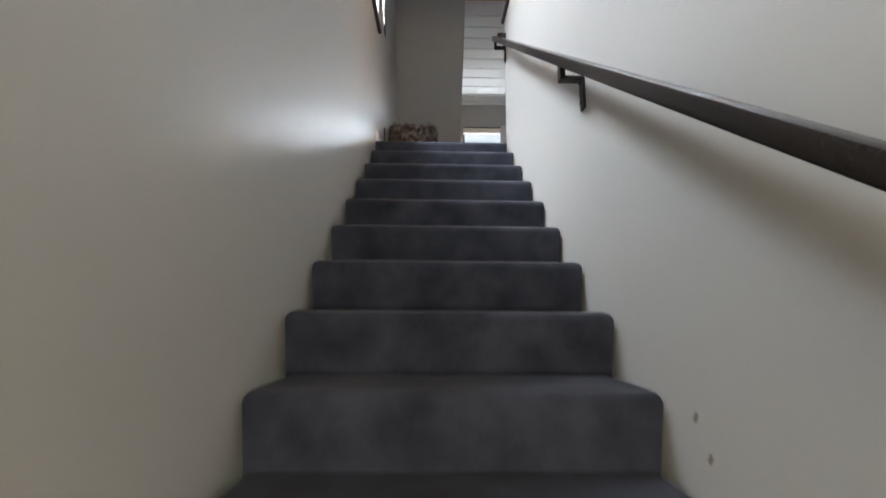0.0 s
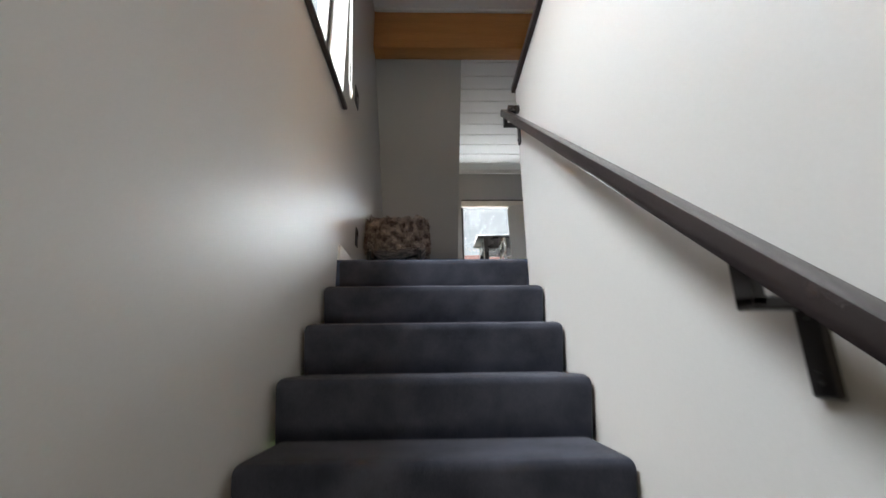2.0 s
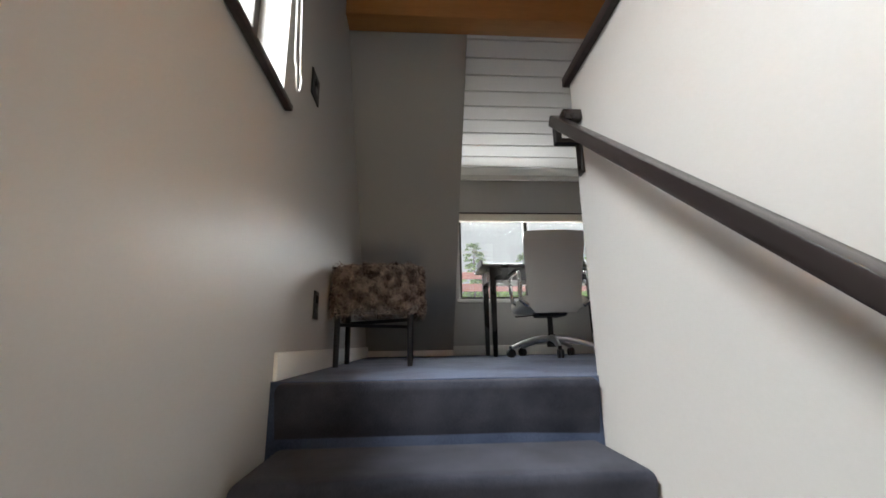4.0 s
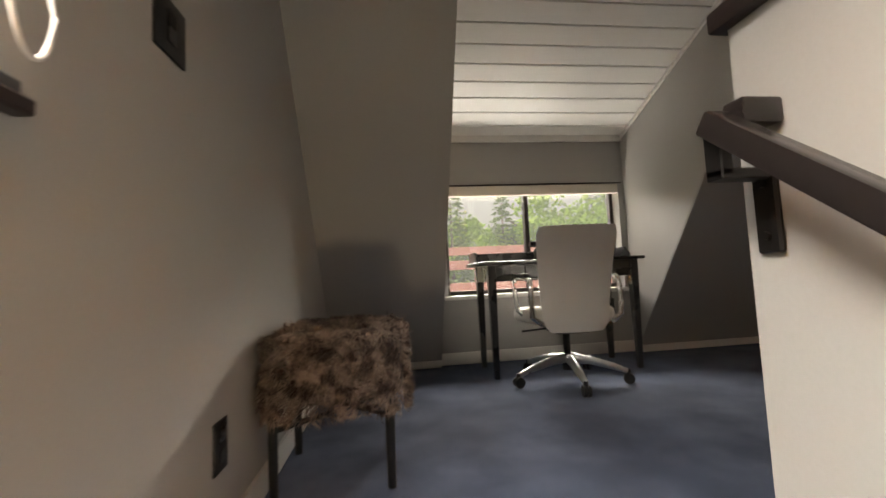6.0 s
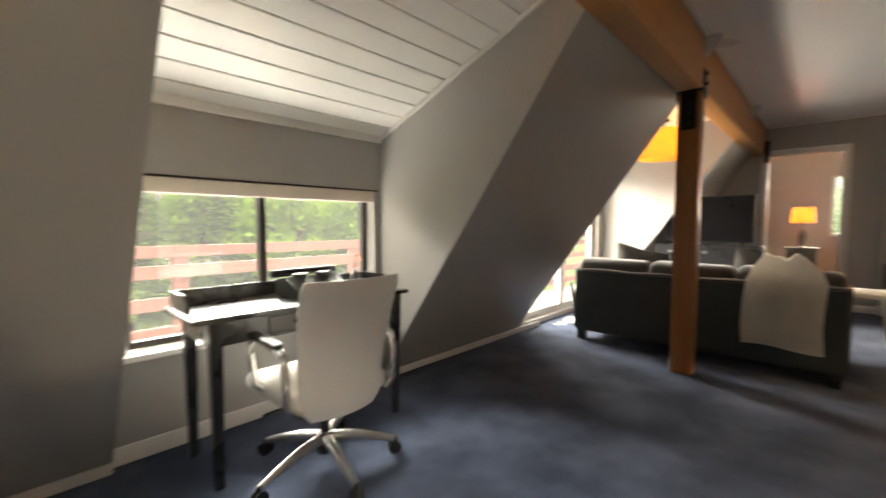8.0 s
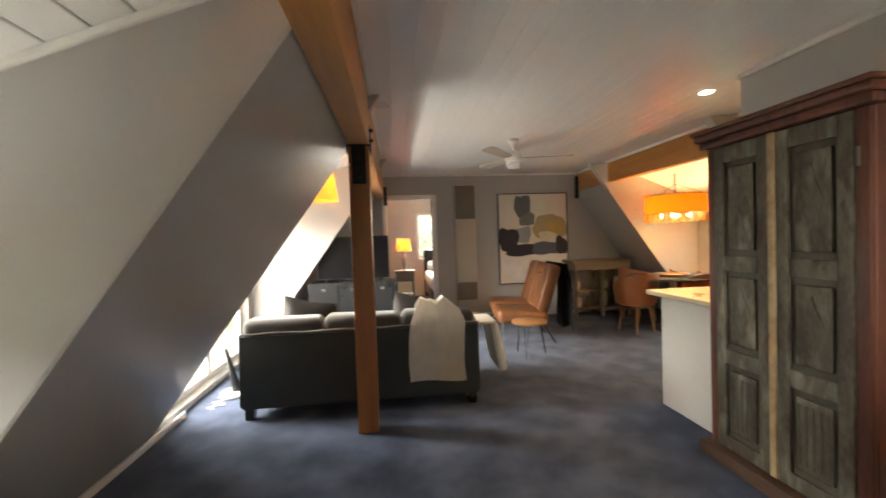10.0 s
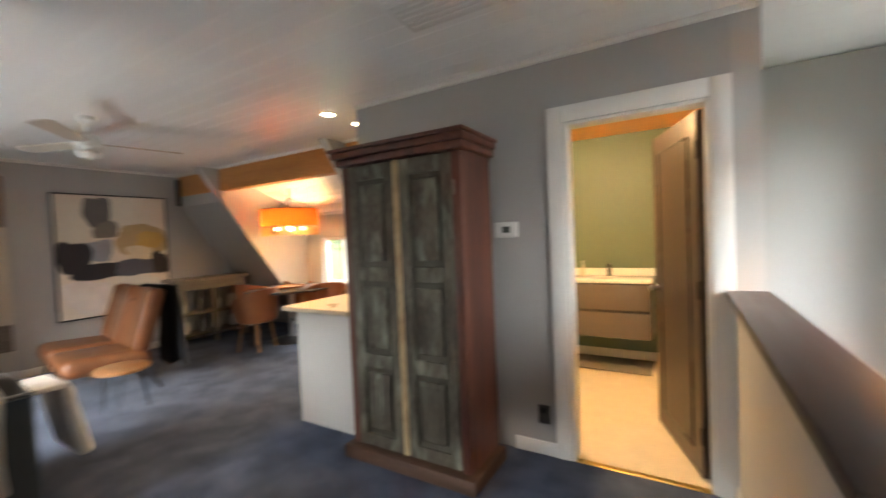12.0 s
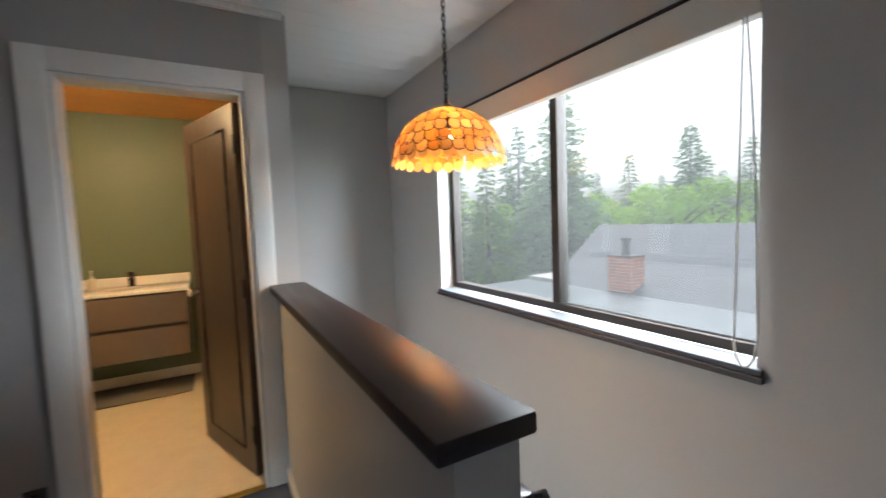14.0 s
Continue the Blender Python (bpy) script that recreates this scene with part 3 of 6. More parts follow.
OCHRE = material("worn_ochre_strip", (0.56, 0.42, 0.23), (0.27, 0.17, 0.09), rough=0.6, scale=7, fine=30, bump=0.3, depth=0.003)


# ---------------------------------------------------------------- trims
def trim_box(name, x0, x1, y0, y1, z0, z1, label, mat=TRIM, bevel=0.004, category="trim"):
    bm = B()
    box(bm, x0, x1, y0, y1, z0, z1, bevel, 2)
    return structure(name, bm, mat, label, category, True)


trim_box("baseboard_west", -0.4995, -0.486, 0.03, 2.43, 0.0, 0.085, "white painted baseboard", category="baseboard")
trim_box("baseboard_dormer", D1 + 0.002, D2 + 0.1, SLOPE_N0 - 0.004, SLOPE_N0 + 0.009, 0.0, 0.085, "white painted baseboard", category="baseboard")
trim_box("baseboard_slope_west", -0.485, D1 - 0.003, SLOPE_N0 - 0.06, SLOPE_N0 - 0.044, 0.0, 0.05, "white painted baseboard", category="baseboard")
trim_box("baseboard_slope", D2 + 0.004, 3.92, SLOPE_N0 - 0.062, SLOPE_N0 - 0.045, 0.0, 0.052, "white painted baseboard", category="baseboard")
trim_box("baseboard_door_wall", 1.517, 1.80, DW + 0.0005, DW + 0.014, 0.0, 0.085, "white painted baseboard", category="baseboard")
trim_box("baseboard_half_wall", 0.6155, 0.629, DW + 0.02, 0.034, 0.0, 0.085, "white painted baseboard", category="baseboard")
trim_box("baseboard_east", EAST - 0.014, EAST - 0.0005, -2.5, -0.06, 0.0, 0.09, "white painted baseboard", category="baseboard")
trim_box("crown_door_wall", 0.51, 3.035, DW + 0.0005, DW + 0.03, CEIL_Z - 0.032, CEIL_Z - 0.001, "white ceiling trim")
trim_box("crown_east", EAST - 0.028, EAST - 0.0005, -2.51, 0.83, CEIL_Z - 0.032, CEIL_Z - 0.001, "white ceiling trim")
trim_box("crown_beam", 3.06, EAST - 0.03, -2.518, -2.495, CEIL_Z - 0.03, CEIL_Z - 0.001, "white ceiling trim")
trim_box("crown_beam_north", -0.49, EAST - 0.03, 0.815, 0.838, CEIL_Z - 0.028, CEIL_Z - 0.001, "white ceiling trim")
# slope trim along the desk dormer's ceiling edge
bm = B()
L = math.hypot(1.42, 0.545)
vs = box(bm, D2 - 0.02, D2 - 0.002, -L, 0.0, -0.03, -0.002, 0.003, 1)
bmesh.ops.transform(bm, matrix=Matrix.Translation((0, SLOPE_N0, 1.705)) @ Matrix.Rotation(-math.atan2(0.545, 1.42), 4, "X"), verts=vs)
structure("trim_dormer_edge", bm, TRIM, "white strip along the dormer ceiling", "trim")


# ---------------------------------------------------------------- windows and doors
def frame_bars(bm, axis, at, u0, u1, z0, z1, w, t):
    """Four bars round an opening; axis is the thin direction."""
    for a, b, c, d in ((u0, u0 + w, z0, z1), (u1 - w, u1, z0, z1), (u0 + w, u1 - w, z0, z0 + w), (u0 + w, u1 - w, z1 - w, z1)):
        if axis == "x":
            box(bm, at, at + t, a, b, c, d, 0.003, 1)
        else:
            box(bm, a, b, at, at + t, c, d, 0.003, 1)


def window(name, label, axis, at, u0, u1, z0, z1, splits, bar=0.035, thick=0.05, mat=ALU):
    w = thing(name, label, "window")
    w["kind"] = "structure"
    bm = B()
    frame_bars(bm, axis, at, u0, u1, z0, z1, bar, thick)
    part("window_frame", bm, mat, w, "dark aluminium frame" if mat is ALU else "white frame", False)
    edges = [u0 + bar] + list(splits) + [u1 - bar]
    for s in splits:
        bm = B()
        if axis == "x":
            box(bm, at - 0.006, at + thick + 0.004, s - bar * 0.6, s + bar * 0.6, z0 + bar, z1 - bar, 0.003, 1)
        else:
            box(bm, s - bar * 0.6, s + bar * 0.6, at - 0.006, at + thick + 0.004, z0 + bar, z1 - bar, 0.003, 1)
        part("mullion", bm, mat, w, "", False)
    for a, b in zip(edges, edges[1:]):
        bm = B()
        if axis == "x":
            box(bm, at + 0.02, at + 0.026, a, b, z0 + bar, z1 - bar)
        else:
            box(bm, a, b, at + 0.02, at + 0.026, z0 + bar, z1 - bar)
        g = part("pane", bm, GLASS, w, "clear glass pane", False)
        g.visible_shadow = False
    return w


ws = window("window_stair", "wide dark-framed sliding window over the stair", "x", -0.66, WS[0], WS[1], WS[2] + 0.022, WS[3], [-0.985], 0.04, 0.06)
bm = B()
box(bm, -0.65, -0.612, -1.0, WS[1] - 0.002, WS[2] + 0.024, WS[2] + 0.062, 0.004, 1)
part("sliding_rail", bm, DARKWOOD, ws, "dark brown lower rail")
LEDGE = material("pale_blue_grey_sill", (0.105, 0.116, 0.13), (0.09, 0.10, 0.112), rough=0.5, spec=0.3, scale=4, fine=60, bump=0.03)
bm = B()
box(bm, -0.60, -0.484, WS[0] - 0.02, WS[1] + 0.018, WS[2] + 0.001, WS[2] + 0.021, 0.003, 1)
part("window_sill", bm, LEDGE, ws, "pale grey sill board")
bm = B()
box(bm, -0.4995, -0.474, WS[0] - 0.025, WS[1] + 0.024, WS[2] - 0.02, WS[2] + 0.0005, 0.003, 1)
part("sill_edge", bm, DARKWOOD, ws, "dark sill edge strip")
wd = window("window_desk", "dark-framed sliding window in the desk dormer", "y", SLOPE_N0 + 0.1, ND[0], ND[1], ND[2] + 0.02, ND[3], [1.01], 0.03, 0.05)
bm = B()
box(bm, ND[0] - 0.03, ND[1] + 0.03, SLOPE_N0 - 0.035, SLOPE_N0 + 0.099, ND[2] - 0.012, ND[2] + 0.018, 0.004, 1)
part("window_sill", bm, TRIM, wd, "white painted sill")
wl_ = window("door_glazed", "white-framed glazed sliding door onto the deck", "y", SLOPE_N0 + 0.09, LD[0], LD[1], LD[2], LD[3], [4.7], 0.07, 0.06, TRIM)
window("window_dining", "small white-framed dining dormer window", "y", SLOPE_S0 - 0.13, SD[0], SD[1], SD[2], SD[3], [5.5], 0.04, 0.05, TRIM)


def casing(name, axis, at, u0, u1, z1, w, t, label):
    """A three-sided door casing with a stepped edge, on the face at `at`, standing t out of it."""
    ob = thing(name, label, "door trim")
    ob["kind"] = "structure"
    a, b = min(at, at + t), max(at, at + t)
    for nm, p, q, r, s in (("jamb_trim", u0 - w, u0, 0.0, z1 + w), ("jamb_trim", u1, u1 + w, 0.0, z1 + w), ("head_trim", u0, u1, z1, z1 + w)):
        bm = B()
        if axis == "y":
            box(bm, p, q, a, b, r, s, 0.006, 2)
        else:
            box(bm, a, b, p, q, r, s, 0.006, 2)
        part(nm, bm, TRIM, ob)
    return ob


casing("door_trim_bathroom", "y", DW + 0.0005, 0.709, 1.436, 2.04, 0.095, 0.018, "white moulded casing round the bathroom doorway")
for nm, x0, x1, z0, z1 in (("jamb", 0.7095, 0.729, -0.003, 2.039), ("jamb", 1.416, 1.4355, -0.003, 2.039), ("jamb_head", 0.73, 1.415, 2.02, 2.0395)):
    trim_box(nm, x0, x1, DW - 0.125, DW + 0.004, z0, z1, "white door jamb")
trim_box("threshold", 0.73, 1.415, DW - 0.03, DW + 0.012, 0.0005, 0.009, "brass carpet bar in the doorway", material("brass_bar", (0.62, 0.42, 0.13), (0.5, 0.33, 0.1), rough=0.3, metal=1.0))
casing("door_trim_bedroom", "x", EAST - 0.0005, BED[0], BED[1], 2.04, 0.075, -0.018, "white casing round the bedroom doorway")

door = thing("door_bathroom", "open dark espresso panel door of the bathroom", "door", (0.745, DW - 0.115, 0.0), -70.0)
bm = B()
box(bm, 0.0, 0.72, -0.019, 0.019, 0.012, 2.015, 0.003, 1)
part("door_leaf", bm, DOORWOOD, door, "", False)
for sy in (-1, 1):
    bm = B()
    y0 = sy * 0.0193
    for a, b, c, d in ((0.115, 0.127, 0.13, 1.9), (0.593, 0.605, 0.13, 1.9), (0.127, 0.593, 0.13, 0.142), (0.127, 0.593, 1.888, 1.9)):
        box(bm, a, b, min(y0, y0 + sy * 0.007), max(y0, y0 + sy * 0.007), c, d, 0.002, 1)
    part("panel_moulding", bm, BLACKWOOD, door, "", False)
    bm = B()
    cyl(bm, (0.665, sy * 0.019, 0.98), (0.665, sy * 0.027, 0.98), 0.027, seg=20)
    cyl(bm, (0.665, sy * 0.02, 0.98), (0.665, sy * 0.06, 0.98), 0.010, seg=12)
    ball(bm, (0.665, sy * 0.066, 0.98), 0.026, 0.02, 0.026)
    part("door_knob", bm, CHROME, door, "chrome door knob")
for z in (0.25, 1.05, 1.8):
    bm = B()
    cyl(bm, (-0.006, 0.021, z - 0.05), (-0.006, 0.021, z + 0.05), 0.008, seg=10)
    box(bm, -0.004, 0.03, 0.0195, 0.022, z - 0.05, z + 0.05)
    part("hinge", bm, BLACK, door, "black hinge", False)


# roller blinds
def blind(name, label, axis, at, u0, u1, z0, z1):
    ob = thing(name, label, "blind")
    bm = B()
    if axis == "y":
        box(bm, u0, u1, at, at + 0.05, z0, z1 - 0.012, 0.008, 2)
    else:
        box(bm, at - 0.05, at, u0, u1, z0, z1 - 0.012, 0.008, 2)
    part("rolled_cloth", bm, BLIND, ob)
    bm = B()
    if axis == "y":
        box(bm, u0, u1, at - 0.004, at + 0.05, z1 - 0.011, z1 - 0.001, 0.002, 1)
    else:
        box(bm, at - 0.05, at + 0.004, u0, u1, z1 - 0.011, z1 - 0.001, 0.002, 1)
    part("headrail", bm, DARKWOOD, ob, "dark headrail")
    return ob


blind("roller_blind", "rolled-up ivory blind in the desk dormer", "y", SLOPE_N0 + 0.012, ND[0] + 0.004, D2 - 0.012, ND[3] - 0.088, ND[3])
bs = blind("roller_blind", "rolled-up ivory blind over the stair window", "x", -0.502, WS[0] + 0.004, WS[1] - 0.004, WS[3] - 0.14, WS[3])
bm = B()
pts = [(-0.488 + 0.03 * i / 10, -0.11 - 0.002 * i / 10, 1.93 - 0.94 * i / 10) for i in range(11)]
for i in range(1, 12):
    a = math.pi * i / 12
    pts.append((-0.452, -0.082 - 0.03 * math.cos(a), 0.985 - 0.085 * math.sin(a)))
pts += [(-0.458 - 0.03 * i / 10, -0.052 + 0.008 * math.sin(math.pi * i / 10) - 0.05 * i / 10, 0.99 + 0.94 * i / 10) for i in range(11)]
sweep(bm, pts, 0.0032, 6)
part("pull_cord", bm, LINEN, bs, "white looped pull cord")


# ---------------------------------------------------------------- stair rail and wall plates
RAILBLACK = material("black_brown_lacquer", (0.022, 0.017, 0.017), (0.014, 0.011, 0.011), rough=0.24, rough_var=0.03, scale=4, fine=50, bump=0.04, depth=0.001)
rail = thing("handrail", "black-brown square handrail on steel brackets", "handrail")
slope_a = math.atan(0.808)
top = Vector((0.408, -0.02, 0.8655))
low = top + Vector((0, -2.93, -2.95 * math.tan(slope_a)))
d = (top - low)
bm = B()
m = Matrix.Translation(low) @ Matrix.Rotation(slope_a, 4, "X")
box(bm, -0.019, 0.019, 0, d.length, -0.019, 0.019, 0.005, 2, m)
part("rail_bar", bm, RAILBLACK, rail)
bm = B()
box(bm, 0.4275, 0.494, -0.052, -0.014, 0.843, 0.881, 0.005, 2)
part("rail_return", bm, RAILBLACK, rail)
for yy in (-0.014, -1.525, -2.7):
    zc = top.z + (yy - top.y) * math.tan(slope_a)
    bm = B()
    box(bm, 0.405, 0.425, yy - 0.016, yy + 0.016, zc - 0.10, zc - 0.024, 0.002, 1)
    box(bm, 0.405, 0.49, yy - 0.016, yy + 0.016, zc - 0.104, zc - 0.088, 0.002, 1)
    part("bracket_arm", bm, BLACK, rail, "black steel bracket", False)
    bm = B()
    box(bm, 0.484, 0.4945, yy - 0.02, yy + 0.02, zc - 0.215, zc - 0.085, 0.003, 1)
    for dz in (0.11, 0.19):
        cyl(bm, (0.478, yy, zc - dz), (0.486, yy, zc - dz), 0.007, seg=10)
    part("bracket_plate", bm, BLACK, rail, "black screw plate", False)


def wall_plate(name, label, axis, at, s, u, z, w=0.075, h=0.118, sockets=True):
    ob = thing(name, label, "outlet" if sockets else "switch", (at, u, z) if axis == "x" else (u, at, z), 0 if axis == "y" else 90)
    if s < 0:
        ob.matrix_world = ob.matrix_world @ Matrix.Rotation(math.pi, 4, "Z")
    bm = B()
    box(bm, -w / 2, w / 2, 0.0, 0.006, -h / 2, h / 2, 0.002, 2)
    part("plate", bm, RUBBER, ob)
    for dz in ((-0.025, 0.025) if sockets else (0.0,)):
        bm = B()
        hh = 0.016 if sockets else 0.033
        box(bm, -0.017, 0.017, 0.006, 0.009, dz - hh, dz + hh, 0.002, 1)
        part("socket" if sockets else "rocker", bm, BLACKWOOD, ob)
    return ob


wall_plate("light_switch", "black double light switch plate on the stair wall", "x", STAIR_L + 0.0003, -1, 0.285, 1.165, 0.115, 0.118, False)
wall_plate("wall_outlet", "black wall outlet low beside the stool", "x", STAIR_L + 0.0003, -1, 0.505, 0.27)
wall_plate("wall_outlet", "black wall outlet beside the bathroom door", "y", DW + 0.0003, 1, 1.605, 0.255)
wall_plate("wall_outlet", "white wall outlet under the desk window", "y", SLOPE_N0 - 0.0055, -1, 1.60, 0.36)
th = thing("thermostat", "white rounded thermostat with a grey display", "thermostat", (1.81, DW + 0.0003, 1.42))
bm = B()
box(bm, -0.078, 0.078, 0, 0.026, -0.05, 0.05, 0.012, 3)
part("case", bm, TRIM, th)
bm = B()
box(bm, -0.030, 0.022, 0.0262, 0.028, -0.018, 0.022, 0.002, 1)
part("display", bm, material("lcd_grey", (0.10, 0.11, 0.10), (0.08, 0.09, 0.08), rough=0.2), th, "dark grey display")
for dx in (0.042, 0.056):
    bm = B()
    box(bm, dx, dx + 0.009, 0.0262, 0.029, -0.02, 0.022, 0.002, 1)
    part("button", bm, TRIM, th)

# scuffs on the stair wall
sc = material("wall_scuff", (0.2, 0.17, 0.14), (0.15, 0.12, 0.1), rough=0.8)
for yy, zz, a in ((-2.02, -1.515, 35), (-2.055, -1.585, 30)):
    bm = B()
    box(bm, -0.003, 0.0, -0.003, 0.003, -0.011, 0.011, 0.001, 1, Matrix.Translation((STAIR_R, yy, zz)) @ Matrix.Rotation(radians(a), 4, "X"))
    structure("paint_chip", bm, sc, "small dark chip in the stair wall paint", "chip")


# ---------------------------------------------------------------- fur stool
stool = thing("fur_stool", "low stool with a shaggy grey-brown fur seat", "stool", (-0.285, 0.945, 0))
bm = B()
box(bm, -0.185, 0.235, -0.235, 0.225, 0.27, 0.495, 0.07, 5)
part("seat_pad", bm, FURS, stool, "padded fur-covered seat")
rng = random.Random(4)
verts, faces = [], []
for i in range(34000):
    u, v = rng.uniform(-1, 1), rng.uniform(-1, 1)
    if rng.random() < 0.42:
        base = Vector((u * 0.21 + 0.025, v * 0.215 + 0.005, 0.488 - 0.035 * max(abs(u), abs(v)) ** 6))
        n_ = Vector((u * 0.35, v * 0.35, 0.8))
    else:
        side = rng.choice((0, 1, 2, 3))
        zz = rng.uniform(0.245, 0.485)
        base = (Vector((0.232, v * 0.21 + 0.005, zz)), Vector((-0.182, v * 0.21 + 0.005, zz)), Vector((u * 0.2 + 0.025, 0.222, zz)), Vector((u * 0.2 + 0.025, -0.232, zz)))[side]
        n_ = (Vector((1, 0, 0)), Vector((-1, 0, 0)), Vector((0, 1, 0)), Vector((0, -1, 0)))[side] * 0.75 + Vector((0, 0, -0.12))
    # locks curl together: hairs lean to their lock's own direction
    cell = Vector((round(base.x * 26), round(base.y * 26), round(base.z * 26))) / 26
    lock = noise.noise_vector(cell * 23.0) * 1.5 + noise.noise_vector(base * 30.0) * 0.8
    dirn = (n_ + lock * 0.8 + Vector((rng.uniform(-0.3, 0.3), rng.uniform(-0.3, 0.3), rng.uniform(-0.3, 0.2)))).normalized()
    ln = rng.uniform(0.018, 0.042)
    sidev = dirn.cross(Vector((rng.uniform(-1, 1), rng.uniform(-1, 1), rng.uniform(-1, 1)))).normalized() * 0.0017
    mid = base + dirn * ln * 0.6
    tip = base + dirn * ln * 0.85 + Vector((lock.x * 0.012, lock.y * 0.012, lock.z * 0.012 - 0.004))
    tip.x = max(tip.x, -0.21)
    mid.x = max(mid.x, -0.21)
    k = len(verts)
    verts += [base - sidev, base + sidev, mid - sidev * 0.8, mid + sidev * 0.8, tip]
    faces += [(k, k + 1, k + 3, k + 2), (k + 2, k + 3, k + 4)]
me = bpy.data.meshes.new("fur")
me.from_pydata([tuple(v) for v in verts], [], faces)
me.materials.append(FURS)
fur = new("fur", me)
fur.parent = stool
tagged(fur, "curly grey-brown fur with dark patches", kind="stuff")
for sx in (-0.17, 0.185):
    for sy in (-0.165, 0.17):
        bm = B()
        cyl(bm, (sx, sy, 0.0), (sx, sy, 0.40), 0.0135, 0.016, seg=14)
        part("leg", bm, RUBBER, stool)
for a, b in (((-0.17, -0.165), (0.185, 0.17)), ((0.185, -0.165), (-0.17, 0.17))):
    bm = B()
    z = 0.20 if a[0] < 0 else 0.222
    cyl(bm, (a[0], a[1], z), (b[0], b[1], z), 0.0095, seg=10)
    part("crossed_stretcher", bm, RUBBER, stool)

# ---------------------------------------------------------------- desk and what stands on it
desk = thing("writing_desk", "black writing desk with a low gallery", "desk", (1.025, 2.14, 0))
bm = B()
box(bm, -0.57, 0.55, -0.215, 0.215, 0.705, 0.728, 0.006, 2)
part("desktop", bm, BLACKWOOD, desk)
bm = B()
box(bm, -0.50, 0.50, -0.185, 0.19, 0.60, 0.7045, 0.003, 1)
part("apron", bm, BLACKWOOD, desk)
for x0, x1 in ((-0.26, 0.0), (0.02, 0.28)):
    bm = B()
    box(bm, x0, x1, -0.192, -0.1855, 0.615, 0.692, 0.003, 1)
    dr = part("drawer", bm, BLACKWOOD, desk)
    bm = B()
    cyl(bm, ((x0 + x1) / 2, -0.193, 0.655), ((x0 + x1) / 2, -0.215, 0.655), 0.011, seg=12)
    part("drawer_knob", bm, BLACK, dr)
for sx in (-0.478, 0.478):
    for sy in (-0.175, 0.175):
        bm = B()
        vs = box(bm, sx - 0.026, sx + 0.026, sy - 0.026, sy + 0.026, 0.0, 0.7045, 0.003, 1)
        for v in vs:
            f = 0.62 + 0.38 * min(1, v.co.z / 0.6)
            v.co.x, v.co.y = sx + (v.co.x - sx) * f, sy + (v.co.y - sy) * f
        part("leg", bm, BLACKWOOD, desk, "", False)
bm = B()
box(bm, -0.53, 0.53, 0.188, 0.206, 0.7285, 0.80, 0.003, 1)
part("gallery_back", bm, BLACKWOOD, desk)
for sx in (-0.545, 0.528):
    bm = B()
    prism(bm, [(-0.06, 0.7285), (0.206, 0.7285), (0.206, 0.80), (0.0, 0.80), (-0.05, 0.76)], "x", sx, sx + 0.016)
    part("gallery_side", bm, BLACKWOOD, desk, "", False)

tw = thing("typewriter", "old olive-black portable typewriter", "typewriter", (1.10, 2.145, 0.7285), 4)
bm = B()
prism(bm, [(-0.15, 0.0), (0.14, 0.0), (0.14, 0.085), (0.02, 0.105), (-0.04, 0.06), (-0.15, 0.02)], "x", -0.15, 0.15)
bmesh.ops.bevel(bm, geom=bm.edges[:], offset=0.008, segments=2, affect="EDGES")
part("body", bm, TYPE, tw)
bm = B()
cyl(bm, (-0.17, 0.095, 0.12), (0.17, 0.095, 0.12), 0.021, seg=18)
part("platen", bm, RUBBER, tw)
for sx in (-1, 1):
    bm = B()
    cyl(bm, (sx * 0.172, 0.095, 0.12), (sx * 0.192, 0.095, 0.12), 0.019, seg=16)
    part("platen_knob", bm, BLACK, tw)
bm = B()
sweep(bm, [(-0.17, 0.085, 0.13), (-0.2, 0.05, 0.14), (-0.21, 0.02, 0.15)], 0.004, 8)
part("return_lever", bm, CHROME, tw, "chrome return lever")
for sx in (-0.07, 0.07):
    bm = B()
    cyl(bm, (sx, 0.03, 0.10), (sx, 0.03, 0.118), 0.036, seg=18)
    part("ribbon_spool", bm, BLACK, tw)
for r in range(4):
    for c in range(10):
        bm = B()
        x = -0.125 + c * 0.0255 + r * 0.006
        y = -0.135 + r * 0.024
        z = 0.034 + r * 0.011
        cyl(bm, (x, y, z - 0.018), (x, y, z), 0.003, seg=6)
        cyl(bm, (x, y, z), (x, y, z + 0.004), 0.0095, seg=10)
        part("key", bm, RUBBER if (r + c) % 3 else BONE, tw, "", False)

vase = thing("bud_vase", "small grey vase with a coral flower on the desk", "vase", (1.43, 2.245, 0.7285))
bm = B()
lathe(bm, [(0.018, 0.0), (0.032, 0.006), (0.036, 0.04), (0.026, 0.075), (0.012, 0.095), (0.014, 0.11)], seg=20)
part("vessel", bm, PEWTER, vase)
bm = B()
sweep(bm, [(0, 0, 0.08), (0.004, 0, 0.13), (0.012, 0, 0.165)], 0.0025, 6)
sweep(bm, [(0, 0, 0.08), (-0.006, 0.004, 0.12), (-0.02, 0.004, 0.15)], 0.002, 6)
part("stem", bm, material("stem_green", (0.06, 0.10, 0.03), (0.04, 0.07, 0.02), rough=0.7), vase)
